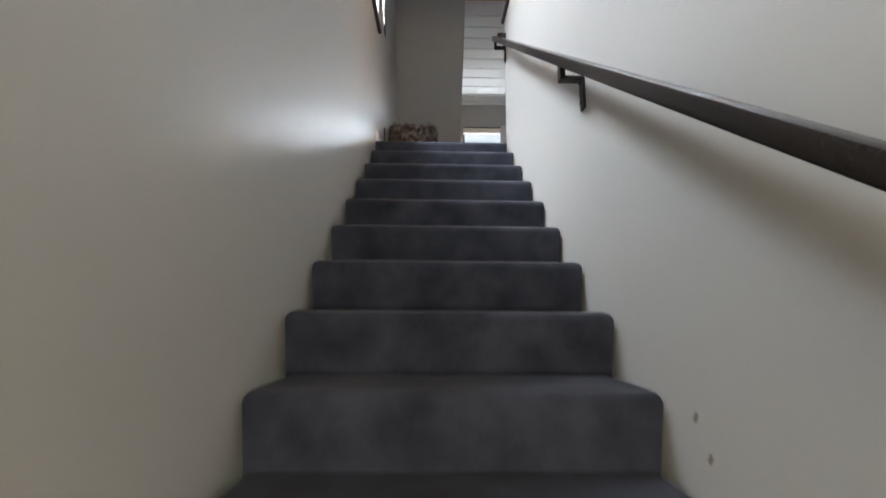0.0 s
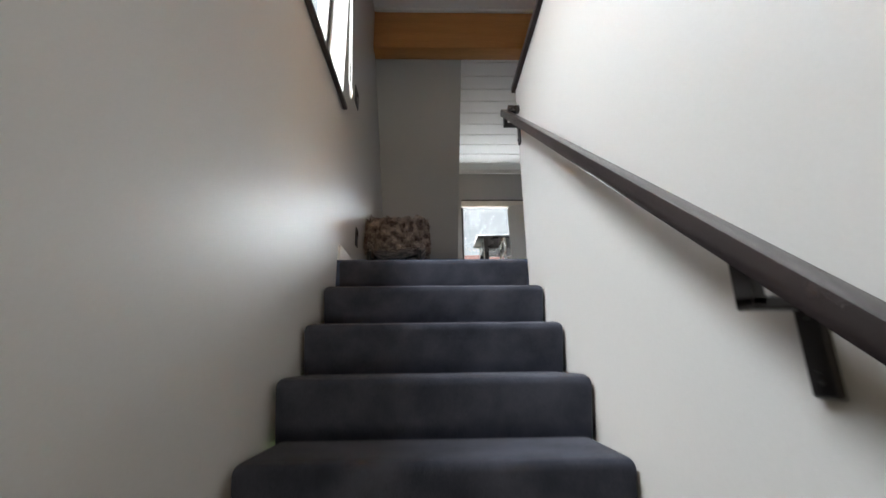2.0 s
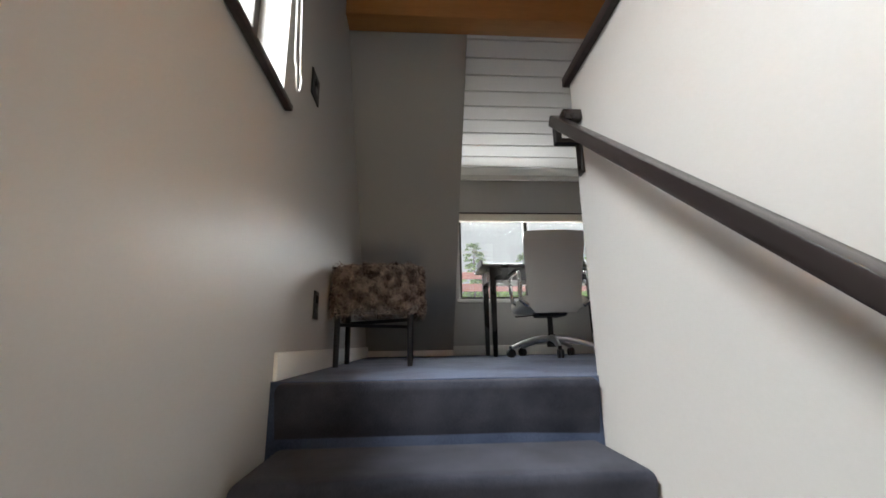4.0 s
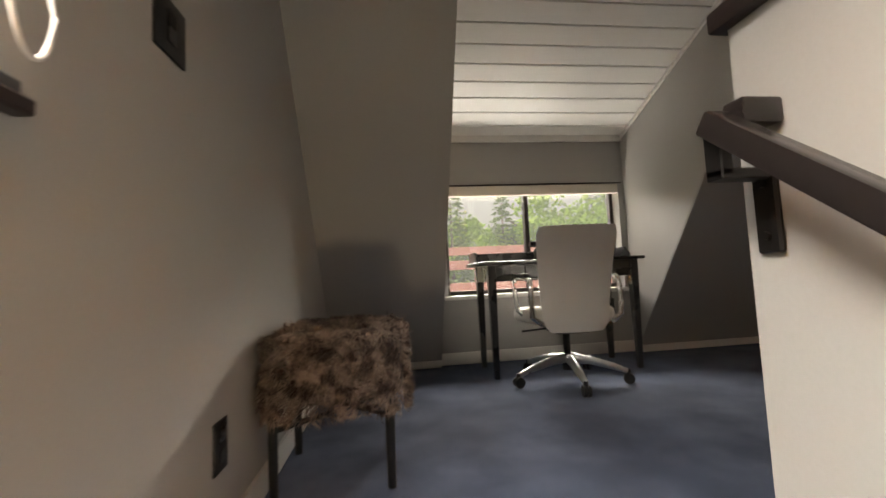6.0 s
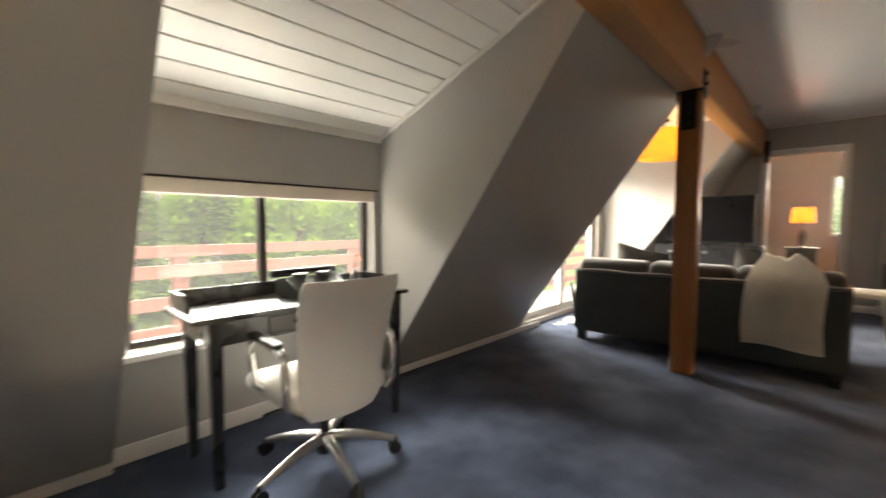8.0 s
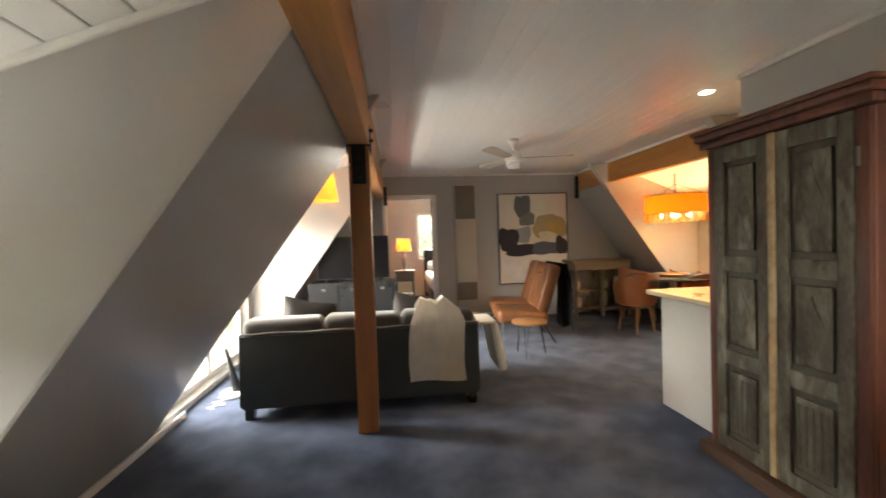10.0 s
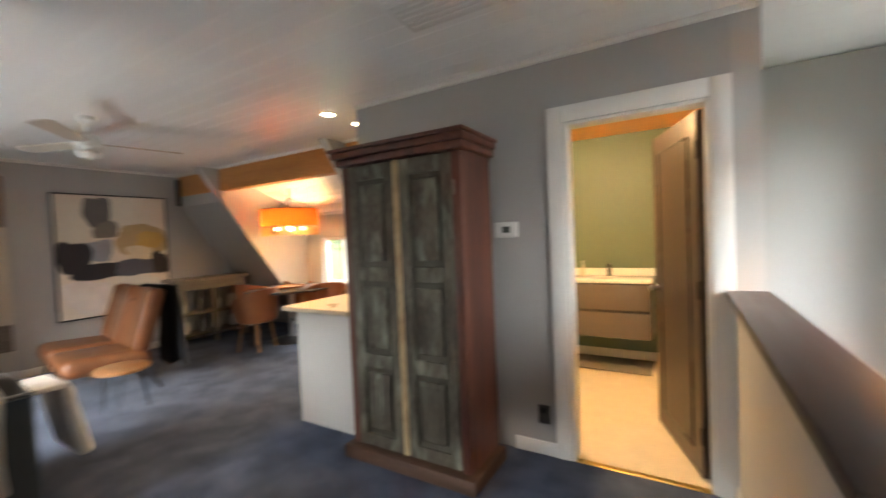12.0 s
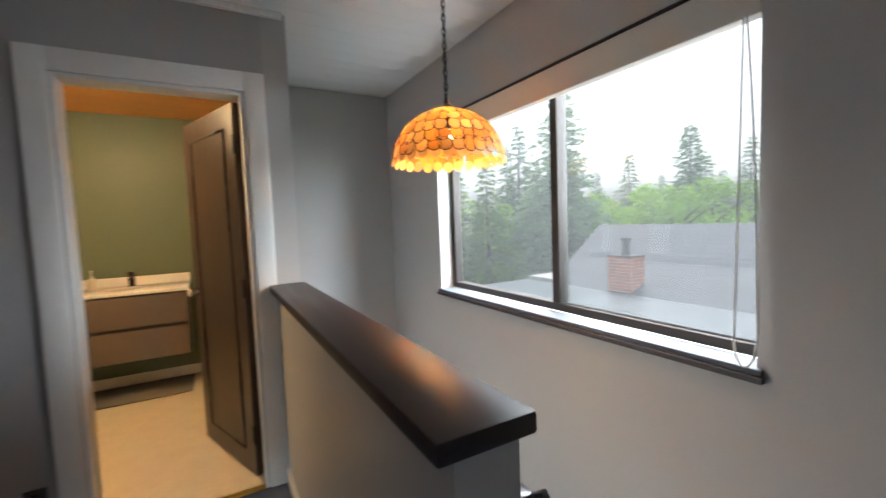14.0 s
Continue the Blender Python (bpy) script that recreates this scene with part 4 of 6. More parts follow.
for cx, cz, s in ((0.014, 0.172, 1.0), (-0.024, 0.158, 0.7), (0.03, 0.15, 0.6)):
    bm = B()
    for k in range(9):
        a = k * 2.4
        v = [Vector((0, 0, 0)), Vector((0.012, 0.006, 0.01)), Vector((0.022, 0, 0.022)), Vector((0.012, -0.006, 0.01))]
        rot = Matrix.Rotation(a, 3, "Z") @ Matrix.Rotation(-0.7 + 0.16 * k, 3, "Y")
        bm.faces.new([bm.verts.new((rot @ p) * s + Vector((cx, 0, cz))) for p in v])
    part("flower", bm, CORAL, vase, "coral petals")

# ---------------------------------------------------------------- office chair
oc = thing("office_chair", "white office chair with chrome arms and base", "chair", (0.938, 1.79, 0), -2)
for k in range(5):
    a = radians(191 + 72 * k)
    c, s = math.cos(a), math.sin(a)
    bm = B()
    sweep(bm, [(0.02 * c, 0.02 * s, 0.135), (0.12 * c, 0.12 * s, 0.125), (0.24 * c, 0.24 * s, 0.095), (0.32 * c, 0.32 * s, 0.068)], [0.027, 0.024, 0.019, 0.014], 10)
    part("base_arm", bm, SATIN, oc, "polished metal base arm")
    bm = B()
    q = Vector((-s, c, 0))
    p = Vector((0.325 * c, 0.325 * s, 0.03))
    for o in (-0.018, 0.006):
        cyl(bm, p + q * o, p + q * (o + 0.014), 0.03, seg=18)
    cyl(bm, p + Vector((0, 0, 0.02)), p + Vector((0, 0, 0.05)), 0.012, seg=10)
    part("castor", bm, RUBBER, oc, "black twin castor")
bm = B()
cyl(bm, (0, 0, 0.07), (0, 0, 0.16), 0.034, seg=18)
cyl(bm, (0, 0, 0.16), (0, 0, 0.30), 0.02, seg=18)
part("gas_column", bm, RUBBER, oc, "black gas column")
bm = B()
box(bm, -0.1, 0.1, -0.12, 0.13, 0.29, 0.335, 0.015, 2)
sweep(bm, [(-0.09, 0.04, 0.31), (-0.2, 0.06, 0.30), (-0.25, 0.06, 0.297)], 0.006, 8)
part("tilt_mechanism", bm, RUBBER, oc, "black tilt mechanism and lever")
bm = B()
vs = box(bm, -0.235, 0.235, -0.17, 0.31, 0.335, 0.425, 0.035, 4)
for v in vs:
    v.co.z += 0.02 * (v.co.x / 0.235) ** 2 - 0.03 * max(0, (v.co.y - 0.18) / 0.13) ** 2
part("seat", bm, VINYL, oc)
# back: a curved tapering shell
bm = B()
NU, NV = 10, 14
grid = {}
for side in (0, 1):
    for i in range(NU + 1):
        for j in range(NV + 1):
            u, v = -1 + 2 * i / NU, j / NV
            half = 0.185 + 0.045 * v
            if v > 0.93:
                half *= 1 - 0.25 * (v - 0.93) / 0.07 * 0.3
            if v < 0.1:
                half *= 0.80 + 0.2 * (v / 0.1) ** 0.5
            bow = -0.035 * (1 - u * u) - 0.10 * v + 0.03 * math.sin(v * math.pi)
            rim = 0.028 * (1 - abs(u) ** 5) * (1 - abs(2 * v - 1) ** 8) + 0.008
            grid[side, i, j] = bm.verts.new((u * half, -0.165 + bow + (rim if side else -rim) * 0.6, 0.31 + 0.58 * v))
for side in (0, 1):
    for i in range(NU):
        for j in range(NV):
            q = [grid[side, i, j], grid[side, i + 1, j], grid[side, i + 1, j + 1], grid[side, i, j + 1]]
            bm.faces.new(q if side else list(reversed(q)))
for i in range(NU):
    for j in (0, NV):
        bm.faces.new((grid[0, i, j], grid[0, i + 1, j], grid[1, i + 1, j], grid[1, i, j]))
for j in range(NV):
    for i in (0, NU):
        bm.faces.new((grid[0, i, j], grid[0, i, j + 1], grid[1, i, j + 1], grid[1, i, j]))
part("backrest", bm, VINYL, oc)
for sx in (-1, 1):
    bm = B()
    x = sx * 0.255
    pts = [(sx * 0.2, -0.19, 0.36), (x, -0.185, 0.40), (x, -0.185, 0.54), (x, -0.165, 0.60), (x, -0.12, 0.615), (x, 0.05, 0.625), (x, 0.13, 0.62), (x, 0.165, 0.59), (x, 0.15, 0.50), (x, 0.11, 0.42), (sx * 0.2, 0.08, 0.37)]
    fine = []
    for a, b in zip(pts, pts[1:]):
        for t in (0, 0.5):
            fine.append(tuple(Vector(a).lerp(Vector(b), t)))
    fine.append(pts[-1])
    sweep(bm, fine, 0.0155, 10)
    arm = part("armrest", bm, CHROME, oc, "chrome loop arm")
    bm = B()
    box(bm, x - 0.02, x + 0.02, -0.13, 0.13, 0.628, 0.645, 0.007, 2)
    part("arm_pad", bm, RUBBER, arm, "dark arm pad")

# ---------------------------------------------------------------- sofa
sofa = thing("sofa", "charcoal upholstered sofa with pale piping along its back", "sofa", (3.72, 0.97, 0))
bm = B()
box(bm, 0.02, 0.86, -0.93, 0.93, 0.10, 0.36, 0.02, 2)
part("base", bm, SOFA, sofa)
bm = B()
prism(bm, [(0.0, 0.09), (0.24, 0.09), (0.27, 0.72), (0.02, 0.68)], "y", -0.955, 0.955)
bmesh.ops.bevel(bm, geom=bm.edges[:], offset=0.02, segments=3, affect="EDGES")
part("backrest", bm, SOFA, sofa)
bm = B()
sweep(bm, [(0.012, -0.955 + 1.91 * i / 24, 0.683 + 0.004 * math.sin(i)) for i in range(25)], 0.007, 8)
part("piping", bm, PIPING, sofa, "pale piping along the back")
for k in range(3):
    bm = B()
    y0 = -0.93 + 0.62 * k
    vs = box(bm, 0.03, 0.27, y0 + 0.004, y0 + 0.616, 0.60, 0.785, 0.055, 4)
    for v in vs:
        v.co.z += 0.012 * math.sin(v.co.y * 9 + k) + (0.01 * math.cos((v.co.y - y0 - 0.31) * 5) if v.co.z > 0.7 else 0)
    part("back_cushion", bm, SOFA_SOFT, sofa, "soft brown-grey back cushion")
    bm = B()
    box(bm, 0.25, 0.87, y0 + 0.006, y0 + 0.614, 0.36, 0.49, 0.045, 4)
    part("seat_cushion", bm, SOFA_SOFT, sofa)
for sy in (-1, 1):
    bm = B()
    box(bm, 0.05, 0.88, min(sy * 0.955, sy * 0.80), max(sy * 0.955, sy * 0.80), 0.09, 0.60, 0.045, 4)
    part("arm", bm, SOFA, sofa)
    for x in (0.06, 0.80):
        bm = B()
        box(bm, x - 0.035, x + 0.035, sy * 0.89 - 0.035, sy * 0.89 + 0.035, 0.0, 0.10, 0.006, 1)
        part("foot", bm, BLACKWOOD, sofa, "dark block foot")


def pillow(label, at, turn, lean, mat=SOFA_SOFT, w=0.46):
    ob = thing("throw_pillow", label, "pillow", at, turn)
    bm = B()
    N = 10
    g = {}
    for s in (0, 1):
        for i in range(N + 1):
            for j in range(N + 1):
                u, v = -1 + 2 * i / N, -1 + 2 * j / N
                th_ = 0.075 * (1 - abs(u) ** 2.6) ** 0.6 * (1 - abs(v) ** 2.6) ** 0.6
                pinch = 1 - 0.10 * (1 - abs(u)) * abs(v) ** 3 - 0.0
                g[s, i, j] = bm.verts.new(((th_ if s else -th_), u * w / 2 * (1 - 0.1 * (1 - abs(v)) * abs(u) ** 3), v * w / 2 * pinch))
    for s in (0, 1):
        for i in range(N):
            for j in range(N):
                q = [g[s, i, j], g[s, i + 1, j], g[s, i + 1, j + 1], g[s, i, j + 1]]
                bm.faces.new(q)
    bmesh.ops.remove_doubles(bm, verts=bm.verts, dist=0.0004)
    bmesh.ops.transform(bm, matrix=Matrix.Translation((0, 0, w / 2)) @ Matrix.Rotation(radians(lean), 4, "Y") @ Matrix.Rotation(radians(14), 4, "X"), verts=bm.verts)
    part("cover", bm, mat, ob)
    return ob


pillow("dark grey pillow leaning on the sofa back", (4.16, 1.48, 0.44), 5, -18)
pillow("grey-brown pillow slumped on the sofa back", (4.16, 0.52, 0.43), -6, -20)

# cream throw draped over the sofa back
throw = thing("throw_blanket", "cream knitted throw draped over the sofa back", "blanket", (3.72, 0.365, 0))
bm = B()
rows = [(-0.022, 0.225), (-0.024, 0.38), (-0.02, 0.55), (-0.012, 0.70), (0.008, 0.79), (0.06, 0.865), (0.15, 0.875), (0.25, 0.81), (0.31, 0.70), (0.34, 0.55), (0.38, 0.51), (0.6, 0.505)]
prev = None
rng = random.Random(7)
for i, (x, z) in enumerate(rows):
    ring = []
    for j in range(15):
        u = j / 14
        wv = (0.228, 0.226, 0.226, 0.224, 0.185, 0.12, 0.12, 0.16, 0.19, 0.2, 0.2, 0.2)[i]
        y = (u - 0.5) * 2 * wv + 0.012 * math.sin(i * 1.3)
        fold = 0.010 * math.sin(u * 17 + i * 0.7) + 0.02 * max(0, 1 - abs(i - 5) / 3) * math.sin(u * 9)
        ring.append(bm.verts.new((x + (-abs(fold) if i < 4 else 0), y, z + (fold if 3 < i < 8 else 0) - (0.012 * math.sin(u * 5 + 1) if i == 0 else 0))))
    if prev:
        for j in range(14):
            bm.faces.new((prev[j], prev[j + 1], ring[j + 1], ring[j]))
    prev = ring
bmesh.ops.solidify(bm, geom=bm.faces[:], thickness=-0.012)
part("knit", bm, THROW, throw)
bm = B()
vs = box(bm, 0.22, 0.62, -0.585, -0.525, 0.20, 0.635, 0.028, 3)
for v in vs:
    t = (0.635 - v.co.z) / 0.435
    v.co.y -= 0.05 * t + 0.018 * math.sin(v.co.x * 40)
    v.co.x += 0.06 * math.sin(t * 3 + 1)
    v.co.z += 0.03 * math.sin(v.co.x * 17)
box(bm, 0.24, 0.60, -0.56, -0.22, 0.60, 0.632, 0.014, 2)
part("trailing_corner", bm, THROW, throw)

# ---------------------------------------------------------------- television and its cabinet
cab = thing("media_cabinet", "dark media cabinet under the television", "cabinet", (5.95, 1.23, 0))
bm = B()
box(bm, -0.2, 0.2, -0.56, 0.56, 0.06, 0.855, 0.006, 1)
part("body", bm, BLACKWOOD, cab, "", False)
for k in range(3):
    for j in range(2):
        bm = B()
        y0 = -0.55 + 0.37 * k
        z0 = 0.09 + 0.38 * j
        box(bm, -0.216, -0.2005, y0, y0 + 0.358, z0, z0 + 0.365, 0.004, 1)
        dr = part("drawer", bm, BLACKWOOD, cab, "", False)
        bm = B()
        box(bm, -0.232, -0.2165, y0 + 0.155, y0 + 0.205, z0 + 0.28, z0 + 0.315, 0.004, 1)
        part("pull", bm, SATIN, dr, "pale metal pull", False)
for sy in (-0.52, 0.52):
    bm = B()
    box(bm, -0.17, 0.17, sy - 0.03, sy + 0.03, 0.0, 0.06, 0.003, 1)
    part("plinth", bm, BLACKWOOD, cab, "", False)
tv = thing("television", "black flat-screen television, switched off", "television", (5.86, 1.225, 0.855))
bm = B()
box(bm, -0.02, 0.03, -0.46, 0.46, 0.035, 0.59, 0.008, 2)
part("housing", bm, RUBBER, tv)
bm = B()
box(bm, -0.0225, -0.0203, -0.448, 0.448, 0.05, 0.578)
part("screen", bm, SCREEN, tv, "dark glossy screen", False)
for sy in (-0.35, 0.35):
    bm = B()
    box(bm, -0.1, 0.1, sy - 0.02, sy + 0.02, 0.0, 0.012, 0.003, 1)
    box(bm, -0.012, 0.02, sy - 0.015, sy + 0.015, 0.01, 0.05, 0.003, 1)
    part("stand_foot", bm, RUBBER, tv, "", False)

# drum pendant in the living dormer
dp = thing("drum_pendant", "lit amber drum pendant lamp in the dormer", "pendant lamp", (5.0, 1.52, 1.83))
bm = B()
N = 40
ra = [bm.verts.new((math.cos(2 * math.pi * k / N) * 0.245, math.sin(2 * math.pi * k / N) * 0.245, 0.0)) for k in range(N)]
rb = [bm.verts.new((math.cos(2 * math.pi * k / N) * 0.20, math.sin(2 * math.pi * k / N) * 0.20, 0.31)) for k in range(N)]
for k in range(N):
    bm.faces.new((ra[k], ra[(k + 1) % N], rb[(k + 1) % N], rb[k]))
part("shade", bm, DRUM, dp, "amber cloth shade")
bm = B()
ball(bm, (0, 0, 0.1), 0.04)
part("bulb", bm, GLOW, dp, "lit bulb")
bm = B()
cyl(bm, (0, 0, 0.14), (0, 0, 0.425), 0.005, seg=8)
cyl(bm, (0, 0, 0.40), (0, 0, 0.425), 0.05, seg=16)
part("cord", bm, BLACK, dp, "dark cord and ceiling cup")

# folded easel frame on a round white base by the glazed door
ez = thing("floor_lamp_base", "black leaning stand on a round white base", "floor stand", (4.38, 2.18, 0))
bm = B()
lathe(bm, [(0.14, 0.0), (0.145, 0.012), (0.14, 0.03), (0.03, 0.04)], seg=28)
part("base", bm, CERAMIC, ez, "round white base")
bm = B()
sweep(bm, [(0, 0, 0.03), (-0.05, 0.01, 0.2), (-0.14, 0.03, 0.46)], [0.05, 0.028, 0.014], 10)
part("stem", bm, RUBBER, ez, "black tapering stem")
bm = B()
sweep(bm, [(4.02 + 0.02 * i, 2.24 + 0.06 * math.sin(i * 1.1), 0.012 + 0.006 * (i % 2)) for i in range(14)], 0.006, 6)
cable = part("power_cable", bm, LINEN)
tagged(cable, "loose white power cable on the carpet", "cable")

# ---------------------------------------------------------------- wall furnace, painting, fan, downlights
hf = thing("wall_furnace", "tall beige wall furnace with bronze grilles", "heater", (EAST - 0.0005, -0.505, 0))
bm = B()
box(bm, -0.10, 0.0, -0.175, 0.175, 0.12, 2.26, 0.008, 2)
part("case", bm, BEIGE, hf)
for z0, z1, nm in ((1.69, 2.245, "upper_grille"), (0.34, 0.63, "lower_grille")):
    bm = B()
    box(bm, -0.106, -0.1005, -0.165, 0.165, z0, z1, 0.002, 1)
    g = part(nm, bm, GRILLE, hf, "bronze louvred grille", False)
    n = int((z1 - z0) / 0.035)
    for k in range(n):
        bm = B()
        zz = z0 + 0.02 + k * 0.035
        box(bm, -0.118, -0.1065, -0.155, 0.155, zz - 0.004, zz + 0.008, 0.002, 1)
        part("louvre", bm, GRILLE, g, "", False)
bm = B()
box(bm, -0.11, 0.0, -0.18, 0.18, 0.0, 0.119, 0.004, 1)
part("plinth", bm, TRIM, hf, "white plinth", False)

pa = thing("abstract_painting", "large abstract canvas of cream, black and ochre shapes", "painting", (EAST - 0.001, -1.69, 0.575))
CREAM = material("canvas_cream", (0.70, 0.64, 0.54), (0.62, 0.55, 0.45), rough=0.8, scale=4, fine=200, bump=0.2)
bm = B()
box(bm, -0.04, 0.0, -0.6, 0.6, 0.0, 1.515, 0.003, 1)
part("canvas", bm, CREAM, pa, "", False)
bm = B()
frame_bars(bm, "x", -0.055, -0.615, 0.615, -0.015, 1.53, 0.014, 0.05)
part("frame", bm, BLACKWOOD, pa, "thin dark frame", False)


def blot(name, cy, cz, ry, rz, colour, seed, lift):
    rng = random.Random(seed)
    bm = B()
    n = 28
    ph = [rng.uniform(0, 6.28) for _ in range(3)]
    ring = []
    for k in range(n):
        a = 2 * math.pi * k / n
        f = 1 + 0.12 * math.sin(2 * a + ph[0]) + 0.09 * math.sin(3 * a + ph[1]) + 0.04 * math.sin(7 * a + ph[2])
        sq = 1 / max(abs(math.cos(a)), abs(math.sin(a))) ** 0.45
        y = max(-0.598, min(0.598, cy + math.cos(a) * ry * f * sq))
        z = max(0.002, min(1.512, cz + math.sin(a) * rz * f * sq))
        ring.append(bm.verts.new((-0.0402 - lift, y, z)))
    bm.faces.new(ring)
    m = material(name + "_paint", colour, tuple(c * 0.75 for c in colour), rough=0.7, scale=6, fine=60, bump=0.25, depth=0.002)
    part(name, bm, m, pa, "", False)


# the wall faces west, so +y is the left side for a viewer
blot("tan_field", -0.30, 0.95, 0.28, 0.22, (0.46, 0.34, 0.18), 3, 0.0004)
blot("grey_column", 0.18, 1.30, 0.13, 0.22, (0.13, 0.125, 0.125), 4, 0.0008)
blot("grey_block", 0.10, 1.08, 0.13, 0.11, (0.20, 0.18, 0.16), 9, 0.0012)
blot("ochre_shape", -0.38, 0.93, 0.17, 0.12, (0.55, 0.36, 0.10), 5, 0.0016)
blot("pale_cloud", -0.26, 0.76, 0.17, 0.10, (0.68, 0.60, 0.44), 6, 0.002)
blot("blue_grey", 0.18, 0.82, 0.13, 0.15, (0.30, 0.32, 0.36), 7, 0.0012)
blot("black_mass", 0.44, 0.74, 0.16, 0.22, (0.025, 0.022, 0.03), 8, 0.0016)
blot("black_band", 0.12, 0.56, 0.34, 0.10, (0.022, 0.02, 0.026), 12, 0.002)
blot("slate_band", -0.24, 0.58, 0.25, 0.12, (0.09, 0.10, 0.13), 13, 0.0024)
blot("dark_corner", -0.50, 0.62, 0.10, 0.16, (0.035, 0.028, 0.028), 14, 0.0028)
blot("white_block", 0.30, 0.24, 0.26, 0.21, (0.72, 0.68, 0.64), 15, 0.0032)

fan = thing("ceiling_fan", "white three-bladed ceiling fan", "ceiling fan", (4.85, -0.66, CEIL_Z), 20)
bm = B()
lathe(bm, [(0.06, 0.0), (0.065, -0.03), (0.03, -0.06), (0.016, -0.07), (0.016, -0.13), (0.07, -0.15), (0.095, -0.19), (0.09, -0.24), (0.05, -0.27)], seg=28)
part("motor", bm, TRIM, fan)
bm = B()
lathe(bm, [(0.075, -0.268), (0.08, -0.29), (0.055, -0.325), (0.01, -0.335)], seg=28)
part("light_bowl", bm, CERAMIC, fan, "white glass bowl")
for k in range(3):
    bm = B()
    prism(bm, [(0.09, -0.03), (0.2, -0.06), (0.62, -0.07), (0.65, -0.03), (0.65, 0.04), (0.6, 0.065), (0.2, 0.05), (0.09, 0.03)], "z", -0.004, 0.004)
    bmesh.ops.transform(bm, matrix=Matrix.Rotation(radians(120 * k), 4, "Z") @ Matrix.Translation((0, 0, -0.205)) @ Matrix.Rotation(radians(9), 4, "X"), verts=bm.verts)
    part("blade", bm, material("pale_wood_blade", (0.52, 0.45, 0.37), (0.45, 0.38, 0.3), rough=0.5, stretch=(0.5, 6, 6)) if k == 0 else bpy.data.materials["pale_wood_blade"], fan, "pale blade", False)

for y in (-1.755, -2.12):
    dl = thing("recessed_downlight", "lit recessed ceiling downlight", "downlight", (3.345, y, CEIL_Z), 0, "kitchen downlights")
    bm = B()
    lathe(bm, [(0.068, -0.001), (0.07, -0.006), (0.05, -0.009), (0.048, -0.002)], seg=28)
    part("trim_ring", bm, TRIM, dl)
    bm = B()
    cyl(bm, (0, 0, -0.012), (0, 0, -0.0095), 0.046, seg=24)
    part("lens", bm, GLOW_DOWN, dl, "glowing lens")

vent = thing("ceiling_vent", "white rectangular ceiling vent", "vent", (1.72, -0.87, CEIL_Z - 0.0005))
bm = B()
box(bm, -0.26, 0.26, -0.17, 0.17, -0.02, 0.0, 0.005, 2)
part("frame", bm, TRIM, vent)
for k in range(7):
    bm = B()
    yy = -0.12 + 0.04 * k
    box(bm, -0.23, 0.23, yy - 0.012, yy + 0.012, -0.026, -0.0205, 0.002, 1)
    part("slat", bm, TRIM, vent, "", False)

# ---------------------------------------------------------------- lounge chair, side stool
lc = thing("lounge_chair", "tan leather wing lounge chair on thin black legs", "armchair", (5.72, -0.99, 0), -7, "pair of lounge chairs")
bm = B()
vs = box(bm, -0.31, 0.31, -0.28, 0.38, 0.25, 0.43, 0.075, 5)
for v in vs:
    v.co.z += 0.04 * v.co.y
part("seat", bm, LEATHER, lc)
bm = B()
vs = box(bm, -0.30, 0.30, -0.08, 0.07, 0.0, 0.64, 0.06, 5)
for v in vs:
    v.co.y += 0.03 * math.sin(v.co.z * 5) + 0.11 * (abs(v.co.x) / 0.30) ** 2.5
bmesh.ops.transform(bm, matrix=Matrix.Translation((0, -0.27, 0.36)) @ Matrix.Rotation(radians(17), 4, "X"), verts=bm.verts)
part("back_pad", bm, LEATHER, lc)
for sx in (-1, 1):
    bm = B()
    sweep(bm, [(sx * 0.27, 0.30, 0.27), (sx * 0.31, 0.36, 0.0)], 0.011, 8)
    part("leg", bm, BLACK, lc)
    bm = B()
    sweep(bm, [(sx * 0.25, -0.2, 0.27), (sx * 0.29, -0.36, 0.0)], 0.011, 8)
    part("leg", bm, BLACK, lc)
copy_thing(lc, pose(6.42, -1.10, 0, 0, 0, -9))
jk = thing("black_jacket", "black coat hung over the lounge chair back", "jacket", (5.72, -0.99, 0), -7)
bm = B()
rows = [(-0.30, 0.86), (-0.40, 1.02), (-0.52, 1.0), (-0.56, 0.8), (-0.57, 0.55), (-0.56, 0.32), (-0.58, 0.14)]
prev = None
for i, (y, z) in enumerate(rows):
    ring = []
    for j in range(13):
        u = j / 12
        w = 0.24 + 0.015 * i
        ring.append(bm.verts.new(((u - 0.5) * 2 * w, y - 0.022 * math.sin(u * 14 + i * 0.4) - 0.02 * math.sin(u * 5), z + (0.05 * math.sin(u * 6) if i == 6 else 0))))
    if prev:
        for j in range(12):
            bm.faces.new((prev[j], prev[j + 1], ring[j + 1], ring[j]))
    prev = ring
bmesh.ops.solidify(bm, geom=bm.faces[:], thickness=0.02)
part("cloth", bm, JACKET, jk)
ss = thing("side_stool", "small round orange-brown stool on hairpin legs", "stool", (4.95, -0.82, 0))
bm = B()
lathe(bm, [(0.19, 0.375), (0.20, 0.382), (0.20, 0.402), (0.19, 0.41)], seg=32)
part("top", bm, OAK, ss)
for k in range(3):
    a = radians(30 + 120 * k)
    c, s = math.cos(a), math.sin(a)
    bm = B()
    sweep(bm, [(0.13 * c - 0.03 * s, 0.13 * s + 0.03 * c, 0.377), (0.19 * c, 0.19 * s, 0.006), (0.13 * c + 0.03 * s, 0.13 * s - 0.03 * c, 0.377)], 0.005, 6)
    part("leg", bm, BLACK, ss)
fv = thing("floor_vase", "tall pale peach ceramic floor vase", "vase", (6.75, -2.02, 0))
bm = B()
